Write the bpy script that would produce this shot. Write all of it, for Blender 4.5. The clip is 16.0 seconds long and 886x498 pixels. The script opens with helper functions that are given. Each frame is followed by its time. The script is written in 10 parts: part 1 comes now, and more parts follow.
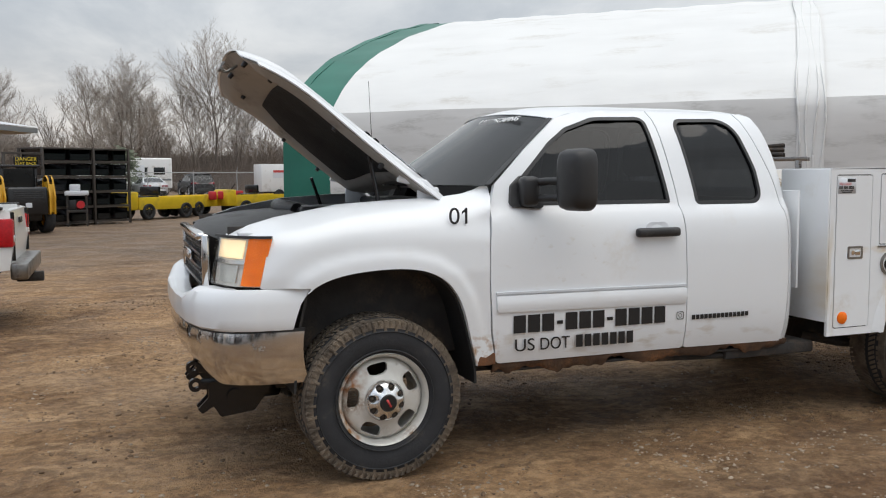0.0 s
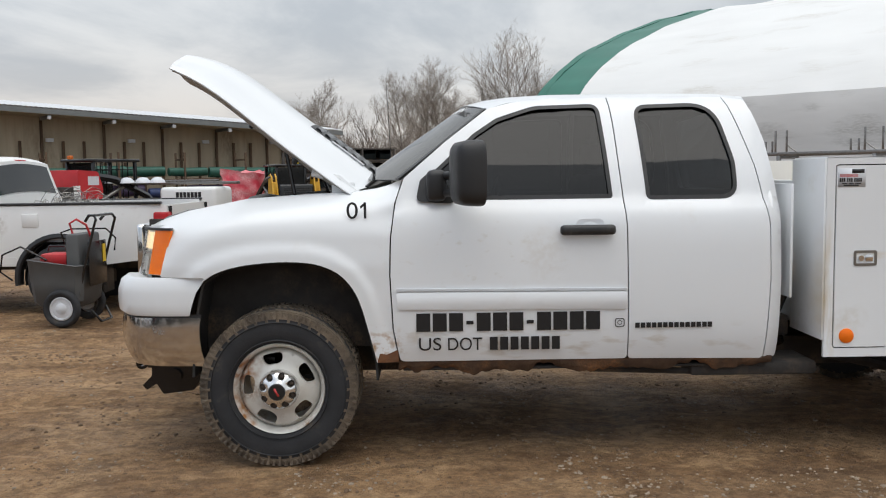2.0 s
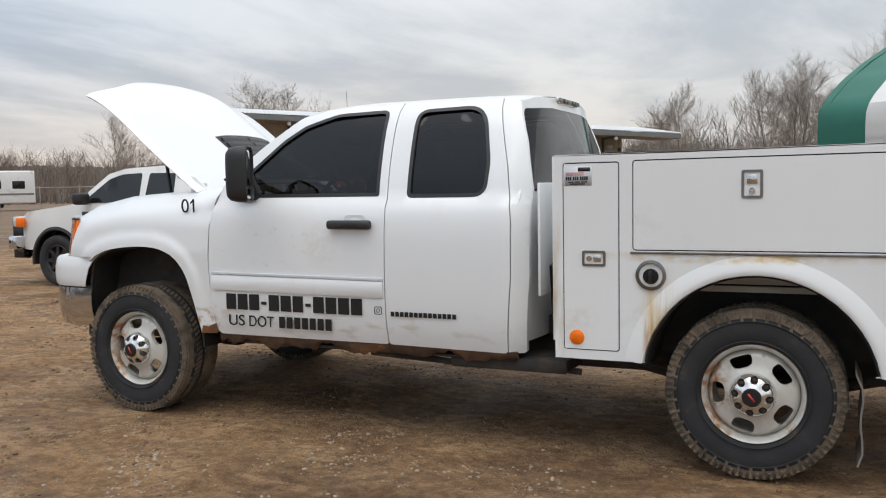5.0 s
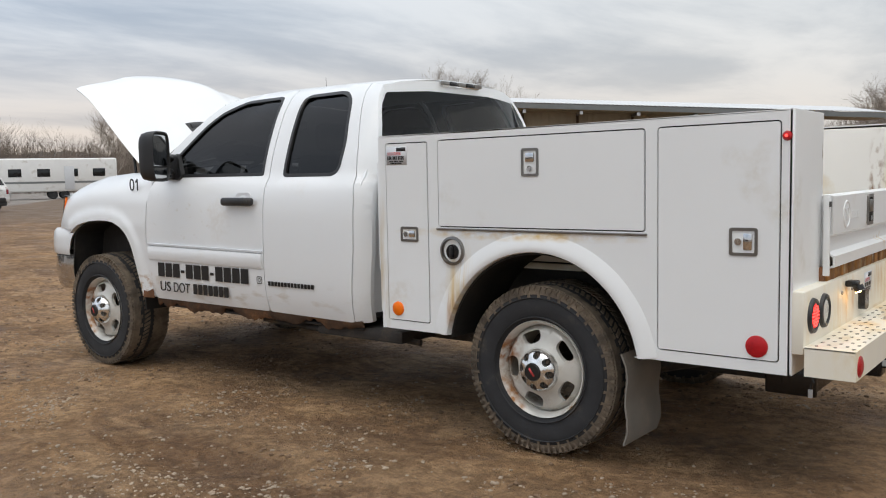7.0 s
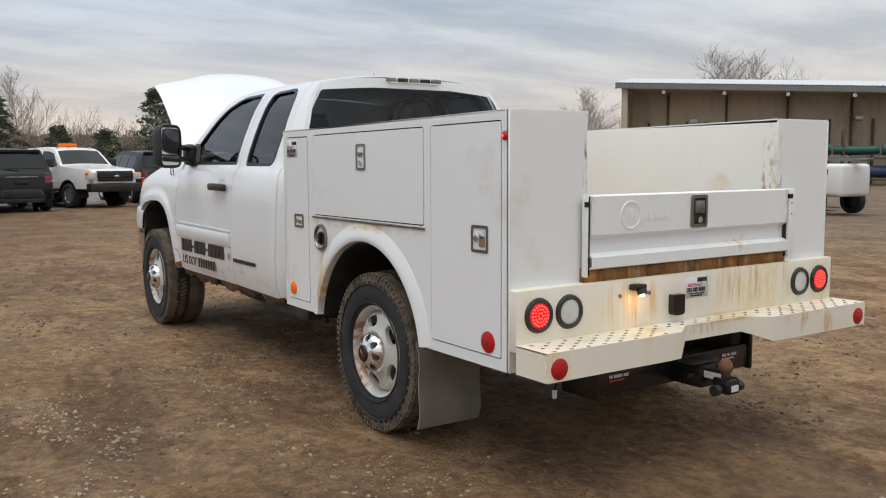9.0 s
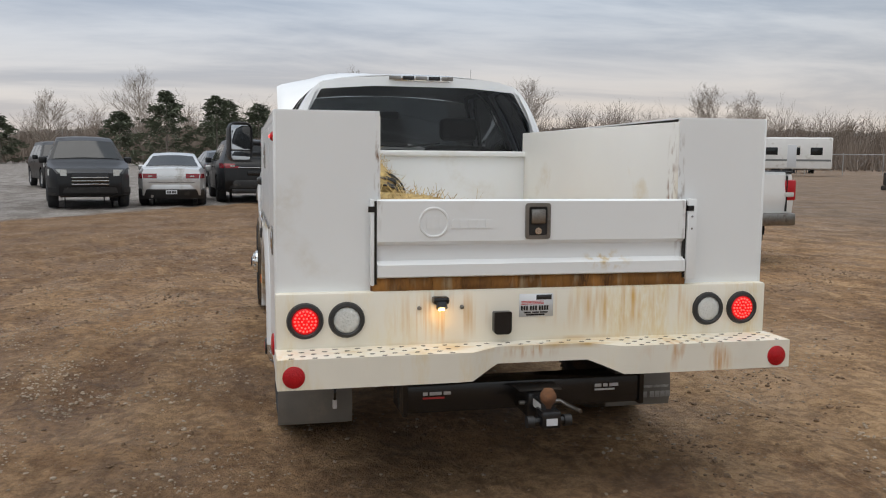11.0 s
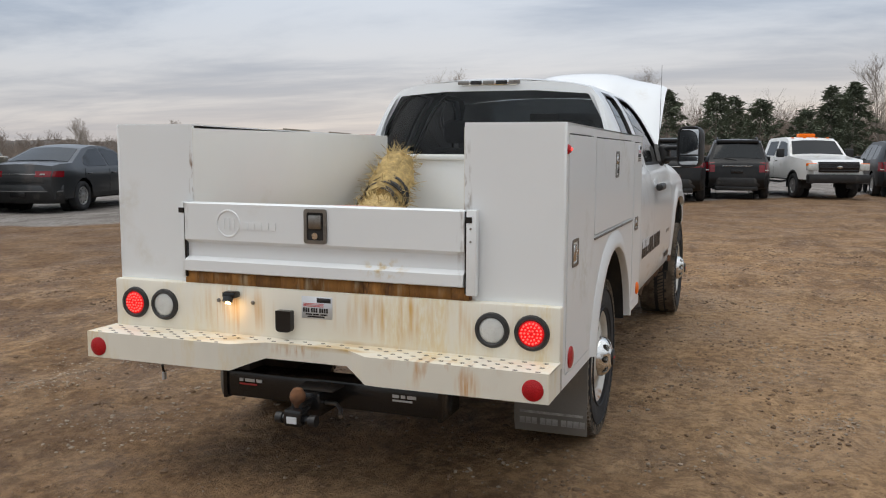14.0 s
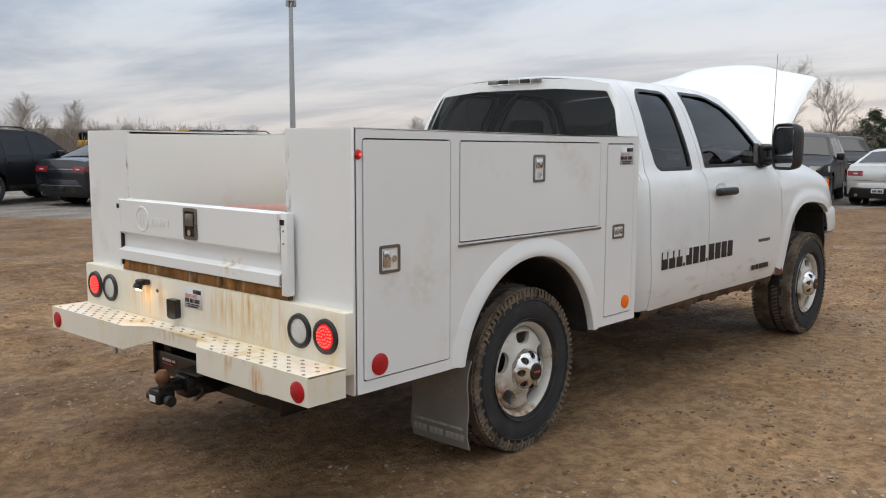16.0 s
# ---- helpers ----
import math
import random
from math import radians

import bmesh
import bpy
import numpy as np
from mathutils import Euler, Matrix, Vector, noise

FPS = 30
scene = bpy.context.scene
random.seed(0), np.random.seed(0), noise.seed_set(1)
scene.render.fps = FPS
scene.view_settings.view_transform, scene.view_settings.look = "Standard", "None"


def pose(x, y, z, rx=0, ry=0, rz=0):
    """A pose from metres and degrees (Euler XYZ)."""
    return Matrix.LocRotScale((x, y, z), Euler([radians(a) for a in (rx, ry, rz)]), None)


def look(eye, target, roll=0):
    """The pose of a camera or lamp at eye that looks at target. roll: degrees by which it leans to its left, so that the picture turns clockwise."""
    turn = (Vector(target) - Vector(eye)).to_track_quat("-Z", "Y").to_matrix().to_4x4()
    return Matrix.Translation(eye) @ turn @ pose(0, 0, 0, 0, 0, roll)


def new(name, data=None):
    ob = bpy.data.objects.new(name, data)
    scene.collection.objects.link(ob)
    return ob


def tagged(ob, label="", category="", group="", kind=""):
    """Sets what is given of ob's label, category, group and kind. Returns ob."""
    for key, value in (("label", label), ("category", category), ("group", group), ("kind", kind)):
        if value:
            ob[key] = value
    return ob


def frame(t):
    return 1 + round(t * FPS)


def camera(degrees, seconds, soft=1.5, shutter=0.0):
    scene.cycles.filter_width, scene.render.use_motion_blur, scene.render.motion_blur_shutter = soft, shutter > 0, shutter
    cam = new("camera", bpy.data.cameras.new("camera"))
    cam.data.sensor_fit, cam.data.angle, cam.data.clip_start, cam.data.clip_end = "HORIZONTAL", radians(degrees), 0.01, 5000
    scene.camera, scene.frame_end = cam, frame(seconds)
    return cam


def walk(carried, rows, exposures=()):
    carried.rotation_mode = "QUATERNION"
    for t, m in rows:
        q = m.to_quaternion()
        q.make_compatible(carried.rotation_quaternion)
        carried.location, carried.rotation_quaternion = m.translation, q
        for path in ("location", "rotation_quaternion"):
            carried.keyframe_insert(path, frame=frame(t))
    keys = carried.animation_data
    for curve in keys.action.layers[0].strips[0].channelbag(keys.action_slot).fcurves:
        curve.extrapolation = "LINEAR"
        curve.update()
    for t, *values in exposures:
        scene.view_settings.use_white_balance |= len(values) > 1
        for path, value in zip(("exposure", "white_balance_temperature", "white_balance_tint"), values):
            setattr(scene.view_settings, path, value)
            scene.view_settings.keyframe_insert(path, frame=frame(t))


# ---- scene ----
cam = camera(53.5, 16.0, 1.1)
# the walk in metres; the work truck's front axle is at x = 0, its middle line at y = 0, it faces -x
PATH = [
    (0, (-1.217, -5.047, 1.479), (-0.515, -3.182, 1.313), -0.3),
    (0.5, (-0.691, -5.098, 1.468), (-0.162, -3.177, 1.299), -0.7),
    (1, (-0.179, -5.283, 1.442), (0.173, -3.322, 1.274), -0.9),
    (1.5, (0.293, -5.351, 1.434), (0.476, -3.366, 1.269), -1.0),
    (2, (0.803, -5.341, 1.449), (0.817, -3.348, 1.281), -0.8),
    (2.5, (1.337, -5.431, 1.469), (1.183, -3.444, 1.299), -0.7),
    (3, (1.833, -5.387, 1.423), (1.53, -3.417, 1.259), -0.4),
    (3.5, (2.395, -5.369, 1.405), (1.941, -3.427, 1.248), -0.5),
    (4, (2.942, -5.378, 1.427), (2.352, -3.473, 1.274), -0.7),
    (4.5, (3.456, -5.249, 1.404), (2.743, -3.386, 1.259), -0.8),
    (5, (4.002, -5.181, 1.374), (3.181, -3.363, 1.23), -1.0),
    (7.5, (6.258, -4.197, 1.306), (4.926, -2.716, 1.123), -0.8),
    (8, (6.742, -3.933, 1.367), (5.299, -2.563, 1.169), -0.5),
    (8.5, (7.109, -3.53, 1.336), (5.56, -2.28, 1.135), -0.5),
    (9, (7.433, -3.095, 1.331), (5.782, -1.983, 1.134), -0.3),
    (9.5, (7.695, -2.657, 1.356), (5.956, -1.689, 1.158), -0.0),
    (10, (7.88, -2.143, 1.359), (6.059, -1.341, 1.156), 0.3),
    (12.5, (8.325, 0.316, 1.372), (6.34, 0.187, 1.161), 0.3),
    (13, (8.29, 0.814, 1.364), (6.328, 0.489, 1.154), 0.2),
    (13.5, (8.239, 1.273, 1.416), (6.317, 0.765, 1.198), 0.3),
    (14, (8.032, 1.727, 1.428), (6.167, 1.039, 1.202), 0.3),
    (14.5, (7.874, 2.235, 1.426), (6.083, 1.375, 1.193), 0.5),
    (15, (7.618, 2.65, 1.422), (5.914, 1.631, 1.186), 0.6),
    (15.5, (7.284, 3.047, 1.44), (5.688, 1.865, 1.201), 0.5),
    (16, (6.997, 3.447, 1.474), (5.523, 2.117, 1.234), 0.2),
]
EXPOSURES = [(0, 0.12, 6600, 10), (3, 0.13, 6600, 10), (5, 0.18, 6610, 10), (8, 0.13, 6700, 10), (12.5, -0.07, 6600, 10), (14.5, 0.04, 6610, 10), (16, 0.14, 6650, 10)]
walk(cam, [(t, look(eye, target, roll)) for t, eye, target, roll in PATH], EXPOSURES)
CLOUD_DARK, CLOUD_LIGHT, HORIZON_WARM = (0.46, 0.50, 0.545), (0.70, 0.725, 0.745), (0.84, 0.71, 0.60)
SKY_STRENGTH, SUN_STRENGTH, SUN_DIR = 1.0, 1.25, (-4, 8)
GROUND_WET, GROUND_MID, GROUND_DARK, GROUND_DRY = (0.200, 0.113, 0.055), (0.356, 0.215, 0.108), (0.146, 0.081, 0.039), (0.445, 0.292, 0.162)
ZENITH_GAIN = 1.22

# ---- world, sun ----
world = bpy.data.worlds.new("overcast")
scene.world = world
world.use_nodes = True
wn, wl = world.node_tree.nodes, world.node_tree.links
wn.clear()
w_out = wn.new("ShaderNodeOutputWorld")
w_bg = wn.new("ShaderNodeBackground")
sky = wn.new("ShaderNodeTexSky")
sky.sky_type = "NISHITA"
sky.sun_disc = False
sky.sun_elevation, sky.sun_rotation = radians(32), radians(250)
sky.altitude, sky.air_density, sky.dust_density = 200, 1.0, 2.0
w_co = wn.new("ShaderNodeTexCoord")
w_sep = wn.new("ShaderNodeSeparateXYZ")
wl.new(w_co.outputs["Generated"], w_sep.inputs[0])


def w_math(op, a, b=None, c=None):
    n = wn.new("ShaderNodeMath")
    n.operation = op
    for i, v in enumerate((a, b, c)):
        if v is None:
            continue
        if isinstance(v, (int, float)):
            n.inputs[i].default_value = v
        else:
            wl.new(v, n.inputs[i])
    return n.outputs[0]


def w_mix(fac, a, b):
    n = wn.new("ShaderNodeMix")
    n.data_type = "RGBA"
    for sock, v in ((n.inputs[0], fac), (n.inputs[6], a), (n.inputs[7], b)):
        if isinstance(v, tuple):
            sock.default_value = (*v, 1)
        elif isinstance(v, (int, float)):
            sock.default_value = v
        else:
            wl.new(v, sock)
    return n.outputs[2]


# a cloud layer: the direction laid on a flat deck, long soft streaks
w_z = w_math("MAXIMUM", w_sep.outputs[2], 0.0)
w_den = w_math("ADD", w_z, 0.10)
w_cx = w_math("DIVIDE", w_sep.outputs[0], w_den)
w_cy = w_math("DIVIDE", w_sep.outputs[1], w_den)
w_comb = wn.new("ShaderNodeCombineXYZ")
wl.new(w_cx, w_comb.inputs[0])
wl.new(w_cy, w_comb.inputs[1])
w_map = wn.new("ShaderNodeMapping")
w_map.inputs["Rotation"].default_value = (0, 0, radians(25))
w_map.inputs["Scale"].default_value = (0.85, 0.42, 1)
wl.new(w_comb.outputs[0], w_map.inputs[0])
w_noise = wn.new("ShaderNodeTexNoise")
w_noise.inputs["Scale"].default_value = 1.15
w_noise.inputs["Detail"].default_value = 7
w_noise.inputs["Roughness"].default_value = 0.58
w_noise.inputs["Distortion"].default_value = 0.35
wl.new(w_map.outputs[0], w_noise.inputs["Vector"])
w_ramp = wn.new("ShaderNodeValToRGB")
w_ramp.color_ramp.interpolation = "EASE"
w_ramp.color_ramp.elements[0].position, w_ramp.color_ramp.elements[1].position = 0.34, 0.65
wl.new(w_noise.outputs[0], w_ramp.inputs[0])
cloud = w_mix(w_ramp.outputs[0], CLOUD_DARK, CLOUD_LIGHT)
# the far strip of clear, warm sky low in the west, which is where the truck faces
w_west = w_math("MULTIPLY_ADD", w_sep.outputs[0], -0.5, 0.42)
w_west = w_math("MINIMUM", w_math("MAXIMUM", w_west, 0.0), 1.0)
w_low = w_math("POWER", w_math("SUBTRACT", 1.0, w_math("MINIMUM", w_math("MULTIPLY", w_z, 5.6), 1.0)), 1.5)
# the deck is heavier and bluer towards the west
w_heavy = w_math("MULTIPLY", w_math("MAXIMUM", w_math("ADD", w_math("MULTIPLY", w_sep.outputs[0], -0.92), w_math("MULTIPLY", w_sep.outputs[1], -0.38)), 0.0), 0.85)
cloud = w_mix(w_heavy, cloud, w_mix(w_ramp.outputs[0], (0.245, 0.335, 0.48), (0.49, 0.575, 0.70)))
# it is palest towards the south-west
w_pale = w_math("MINIMUM", w_math("MAXIMUM", w_math("MULTIPLY_ADD", w_sep.outputs[1], 1.1, 0.80), 0.60), 1.0)
warm = w_math("MULTIPLY", w_math("MULTIPLY", w_math("MULTIPLY", w_low, w_west), w_pale), 1.25)
warm = w_math("MINIMUM", w_math("MULTIPLY", warm, w_math("MULTIPLY_ADD", w_noise.outputs[0], 1.2, 0.25)), 0.9)
cloud = w_mix(warm, cloud, HORIZON_WARM)
# a little of the clear sky's colour through the deck
w_sky = wn.new("ShaderNodeVectorMath")
w_sky.operation = "SCALE"
wl.new(sky.outputs[0], w_sky.inputs[0])
w_sky.inputs["Scale"].default_value = 0.06
cloud = w_mix(0.12, cloud, w_sky.outputs[0])
# an overcast deck is brighter overhead than at its rim
w_gain = wn.new("ShaderNodeVectorMath")
w_gain.operation = "SCALE"
wl.new(cloud, w_gain.inputs[0])
wl.new(w_math("MULTIPLY_ADD", w_math("POWER", w_z, 1.3), ZENITH_GAIN, 1.0), w_gain.inputs["Scale"])
wl.new(w_gain.outputs[0], w_bg.inputs[0])
w_bg.inputs["Strength"].default_value = SKY_STRENGTH
wl.new(w_bg.outputs[0], w_out.inputs[0])

sun = new("sun", bpy.data.lights.new("sun", "SUN"))
sun.data.energy, sun.data.angle, sun.data.color = SUN_STRENGTH, radians(60), (1.0, 0.95, 0.88)
sun.matrix_world = look((0, 0, 30), (SUN_DIR[0], SUN_DIR[1], 0))

# ---- materials ----
def mat(name, color, rough=0.5, metal=0.0, vary=0.12, scale=3.0, bump=0.0, bump_scale=60.0, dirt=None, dirt_amount=0.0, dirt_scale=2.0,
        coat=0.0, emit=0.0, spec=0.5, stretch=(1, 1, 1), per_object=0.0, stains=()):
    """A surface with a slow tone change, a fine grain, dirt or wear in patches, and fine relief."""
    m = bpy.data.materials.new(name)
    m.use_nodes = True
    nt = m.node_tree
    b = nt.nodes["Principled BSDF"]
    b.inputs["Roughness"].default_value, b.inputs["Metallic"].default_value = rough, metal
    b.inputs["Coat Weight"].default_value = coat
    b.inputs["Coat Roughness"].default_value = 0.06
    b.inputs["Specular IOR Level"].default_value = spec
    co = nt.nodes.new("ShaderNodeTexCoord")
    mp = nt.nodes.new("ShaderNodeMapping")
    mp.inputs["Scale"].default_value = stretch
    nt.links.new(co.outputs["Object"], mp.inputs[0])

    def tex(s, detail):
        n = nt.nodes.new("ShaderNodeTexNoise")
        n.inputs["Scale"].default_value, n.inputs["Detail"].default_value = s, detail
        nt.links.new(mp.outputs[0], n.inputs["Vector"])
        return n.outputs[0]

    def blend(fac, a, c, kind="MIX"):
        n = nt.nodes.new("ShaderNodeMix")
        n.data_type, n.blend_type = "RGBA", kind
        for sock, v in ((n.inputs[0], fac), (n.inputs[6], a), (n.inputs[7], c)):
            if isinstance(v, tuple):
                sock.default_value = (*v[:3], 1)
            elif isinstance(v, (int, float)):
                sock.default_value = v
            else:
                nt.links.new(v, sock)
        return n.outputs[2]

    def ramp(src, lo, hi):
        n = nt.nodes.new("ShaderNodeMapRange")
        nt.links.new(src, n.inputs[0])
        n.inputs[1].default_value, n.inputs[2].default_value = lo, hi
        return n.outputs[0]

    dark = tuple(c * (1 - vary) for c in color)
    light = tuple(min(1, c * (1 + vary * 0.6)) for c in color)
    col = blend(ramp(tex(scale, 4), 0.3, 0.7), dark, light)
    if per_object:
        info = nt.nodes.new("ShaderNodeObjectInfo")
        col = blend(per_object, col, blend(info.outputs["Random"], tuple(c * 0.5 for c in color), tuple(min(1, c * 1.5) for c in color)))
    if dirt:
        patch = ramp(tex(dirt_scale, 7), 0.62 - dirt_amount * 0.35, 0.78 - dirt_amount * 0.1)
        grain = ramp(tex(dirt_scale * 14, 3), 0.25, 0.6)
        mul = nt.nodes.new("ShaderNodeMath")
        mul.operation = "MULTIPLY"
        nt.links.new(patch, mul.inputs[0])
        nt.links.new(grain, mul.inputs[1])
        col = blend(mul.outputs[0], col, dirt)
        rr = nt.nodes.new("ShaderNodeMapRange")
        nt.links.new(mul.outputs[0], rr.inputs[0])
        rr.inputs[3].default_value, rr.inputs[4].default_value = rough, max(rough, 0.85)
        nt.links.new(rr.outputs[0], b.inputs["Roughness"])
    for centre, reach, tint, amount, grain in stains:
        # one stain of its own place and shape, broken up by a stretched grain
        off = nt.nodes.new("ShaderNodeMapping")
        off.vector_type = "TEXTURE"
        off.inputs["Location"].default_value, off.inputs["Scale"].default_value = centre, reach
        nt.links.new(co.outputs["Object"], off.inputs[0])
        ln = nt.nodes.new("ShaderNodeVectorMath")
        ln.operation = "LENGTH"
        nt.links.new(off.outputs[0], ln.inputs[0])
        near = ramp(ln.outputs["Value"], 1.0, 0.35)
        gm = nt.nodes.new("ShaderNodeMapping")
        gm.inputs["Scale"].default_value = grain
        nt.links.new(co.outputs["Object"], gm.inputs[0])
        gn = nt.nodes.new("ShaderNodeTexNoise")
        gn.inputs["Scale"].default_value, gn.inputs["Detail"].default_value = 1.0, 5
        nt.links.new(gm.outputs[0], gn.inputs["Vector"])
        mu = nt.nodes.new("ShaderNodeMath")
        mu.operation, mu.use_clamp = "MULTIPLY", True
        nt.links.new(near, mu.inputs[0])
        nt.links.new(ramp(gn.outputs[0], 0.62 - 0.25 * amount, 0.80 - 0.2 * amount), mu.inputs[1])
        col = blend(mu.outputs[0], col, tint)
    nt.links.new(col, b.inputs["Base Color"])
    if bump:
        bp = nt.nodes.new("ShaderNodeBump")
        bp.inputs["Strength"].default_value, bp.inputs["Distance"].default_value = bump, 0.01
        nt.links.new(tex(bump_scale, 5), bp.inputs["Height"])
        nt.links.new(bp.outputs[0], b.inputs["Normal"])
    if emit:
        nt.links.new(col, b.inputs["Emission Color"])
        b.inputs["Emission Strength"].default_value = emit
    return m


def glass(name, tint, gloss_rough=0.02, base=0.04):
    """A thin tinted pane: it lets tinted light through and mirrors by angle."""
    m = bpy.data.materials.new(name)
    m.use_nodes = True
    nt = m.node_tree
    nt.nodes.clear()
    out = nt.nodes.new("ShaderNodeOutputMaterial")
    tr = nt.nodes.new("ShaderNodeBsdfTransparent")
    tr.inputs[0].default_value = (*tint, 1)
    gl = nt.nodes.new("ShaderNodeBsdfGlossy")
    gl.inputs["Roughness"].default_value = gloss_rough
    lw = nt.nodes.new("ShaderNodeLayerWeight")
    lw.inputs["Blend"].default_value = 0.5
    fr = nt.nodes.new("ShaderNodeMath")
    fr.operation = "POWER"
    nt.links.new(lw.outputs["Facing"], fr.inputs[0])
    fr.inputs[1].default_value = 4.5
    ad = nt.nodes.new("ShaderNodeMath")
    ad.operation = "ADD"
    ad.use_clamp = True
    nt.links.new(fr.outputs[0], ad.inputs[0])
    ad.inputs[1].default_value = base + 0.035
    mx = nt.nodes.new("ShaderNodeMixShader")
    nt.links.new(ad.outputs[0], mx.inputs[0])
    nt.links.new(tr.outputs[0], mx.inputs[1])
    nt.links.new(gl.outputs[0], mx.inputs[2])
    nt.links.new(mx.outputs[0], out.inputs[0])
    return m


WHITE = mat("white_paint", (0.775, 0.795, 0.81), 0.28, vary=0.03, scale=1.2, dirt=(0.70, 0.69, 0.67), dirt_amount=-0.02, dirt_scale=2.6, coat=0.5, bump=0.012, bump_scale=3,
            stains=[((1.0, -0.99, 1.05), (0.55, 0.4, 0.25), (0.62, 0.60, 0.55), 0.06, (14, 1, 22)), ((1.3, -0.99, 0.60), (1.6, 0.4, 0.14), (0.55, 0.50, 0.43), 0.3, (5, 1, 16)),
                    ((0.52, -0.97, 0.60), (0.16, 0.4, 0.12), (0.42, 0.26, 0.14), 0.5, (24, 1, 24)), ((1.3, 0.99, 0.60), (1.6, 0.4, 0.14), (0.55, 0.50, 0.43), 0.3, (5, 1, 16))])
BODYWHITE = mat("utility_body_white", (0.805, 0.825, 0.835), 0.34, vary=0.03, scale=1.0, dirt=(0.68, 0.66, 0.61), dirt_amount=0.0, dirt_scale=2.4, coat=0.2, bump=0.03, bump_scale=5,
                stains=[((3.24, -1.035, 0.74), (0.10, 0.3, 0.30), (0.66, 0.47, 0.18), 0.9, (22, 1, 1.5)), ((3.55, -1.035, 1.022), (0.75, 0.3, 0.035), (0.62, 0.45, 0.20), 0.8, (9, 1, 14)),
                        ((3.19, -1.035, 0.62), (0.035, 0.3, 0.20), (0.45, 0.22, 0.05), 0.7, (40, 1, 4)), ((4.80, 0.63, 1.16), (0.09, 0.03, 0.42), (0.16, 0.09, 0.04), 0.55, (60, 60, 16)),
                        ((4.80, -0.63, 1.30), (0.09, 0.02, 0.32), (0.20, 0.11, 0.05), 0.45, (60, 60, 16)), ((4.83, 0.30, 0.95), (0.1, 0.12, 0.05), (0.62, 0.50, 0.30), 0.6, (30, 30, 30)),
                        ((2.74, -1.035, 0.75), (0.05, 0.3, 0.5), (0.60, 0.52, 0.38), 0.7, (20, 1, 3))])
RUSTYWHITE = mat("rust_stained_white", (0.80, 0.76, 0.66), 0.42, vary=0.07, scale=1.5, dirt=(0.72, 0.58, 0.33), dirt_amount=0.30, dirt_scale=3.0, stretch=(1, 2.2, 0.55), bump=0.03, bump_scale=8,
                 stains=[((4.84, 0.45, 0.76), (0.3, 0.50, 0.13), (0.62, 0.38, 0.12), 0.55, (1, 30, 2.2)), ((4.84, -0.40, 0.74), (0.3, 0.22, 0.13), (0.60, 0.36, 0.12), 0.6, (1, 45, 2.0)),
                         ((5.0, 0.62, 0.60), (0.1, 0.30, 0.09), (0.55, 0.27, 0.06), 0.45, (1, 26, 6)), ((5.0, -0.05, 0.62), (0.12, 0.16, 0.05), (0.50, 0.24, 0.06), 0.5, (1, 40, 8)),
                         ((4.93, 0.0, 0.634), (0.12, 1.1, 0.02), (0.60, 0.42, 0.18), 0.75, (14, 5, 1)), ((5.0, 0.72, 0.56), (0.1, 0.06, 0.08), (0.55, 0.25, 0.05), 0.9, (1, 60, 5))])
RUST = mat("rust", (0.20, 0.085, 0.035), 0.9, vary=0.5, scale=9, bump=0.6, bump_scale=50, dirt=(0.07, 0.05, 0.04), dirt_amount=0.5, dirt_scale=5)
RUSTPOST = mat("bare_rusty_steel", (0.36, 0.17, 0.045), 0.9, vary=0.6, scale=18, bump=0.4, bump_scale=40, dirt=(0.10, 0.05, 0.03), dirt_amount=0.55, dirt_scale=12, stretch=(1, 1, 0.3), per_object=0.5,
               stains=[((4.79, 0.0, 0.868), (0.2, 0.9, 0.06), (0.52, 0.44, 0.30), 0.35, (1, 25, 4))])
BLACKPL = mat("black_plastic", (0.018, 0.018, 0.019), 0.45, vary=0.25, scale=6, bump=0.15, bump_scale=220, dirt=(0.09, 0.08, 0.07), dirt_amount=0.12, dirt_scale=5)
SMOOTHBLACK = mat("black_gloss", (0.012, 0.012, 0.013), 0.22, vary=0.2, scale=5)
RUBBER = mat("tyre_rubber", (0.024, 0.025, 0.028), 0.8, vary=0.3, scale=7, bump=0.2, bump_scale=90, dirt=(0.085, 0.07, 0.055), dirt_amount=0.12, dirt_scale=7)
TREAD = mat("muddy_tread", (0.135, 0.108, 0.082), 0.95, vary=0.4, scale=12, bump=0.5, bump_scale=80, dirt=(0.22, 0.17, 0.12), dirt_amount=0.6, dirt_scale=12)
CHROME = mat("chrome", (0.72, 0.72, 0.72), 0.1, 1.0, vary=0.06, scale=4, dirt=(0.25, 0.21, 0.17), dirt_amount=0.10, dirt_scale=6)
HUBCHROME = mat("hub_chrome", (0.80, 0.80, 0.79), 0.2, 0.9, vary=0.05, scale=9)
SILLRUST = mat("rotten_sill", (0.085, 0.048, 0.028), 0.95, vary=0.5, scale=7, bump=0.7, bump_scale=45, dirt=(0.25, 0.11, 0.04), dirt_amount=0.35, dirt_scale=6)
STEEL = mat("brushed_steel", (0.27, 0.26, 0.245), 0.34, 1.0, vary=0.15, scale=20, dirt=(0.12, 0.09, 0.07), dirt_amount=0.2, dirt_scale=12)
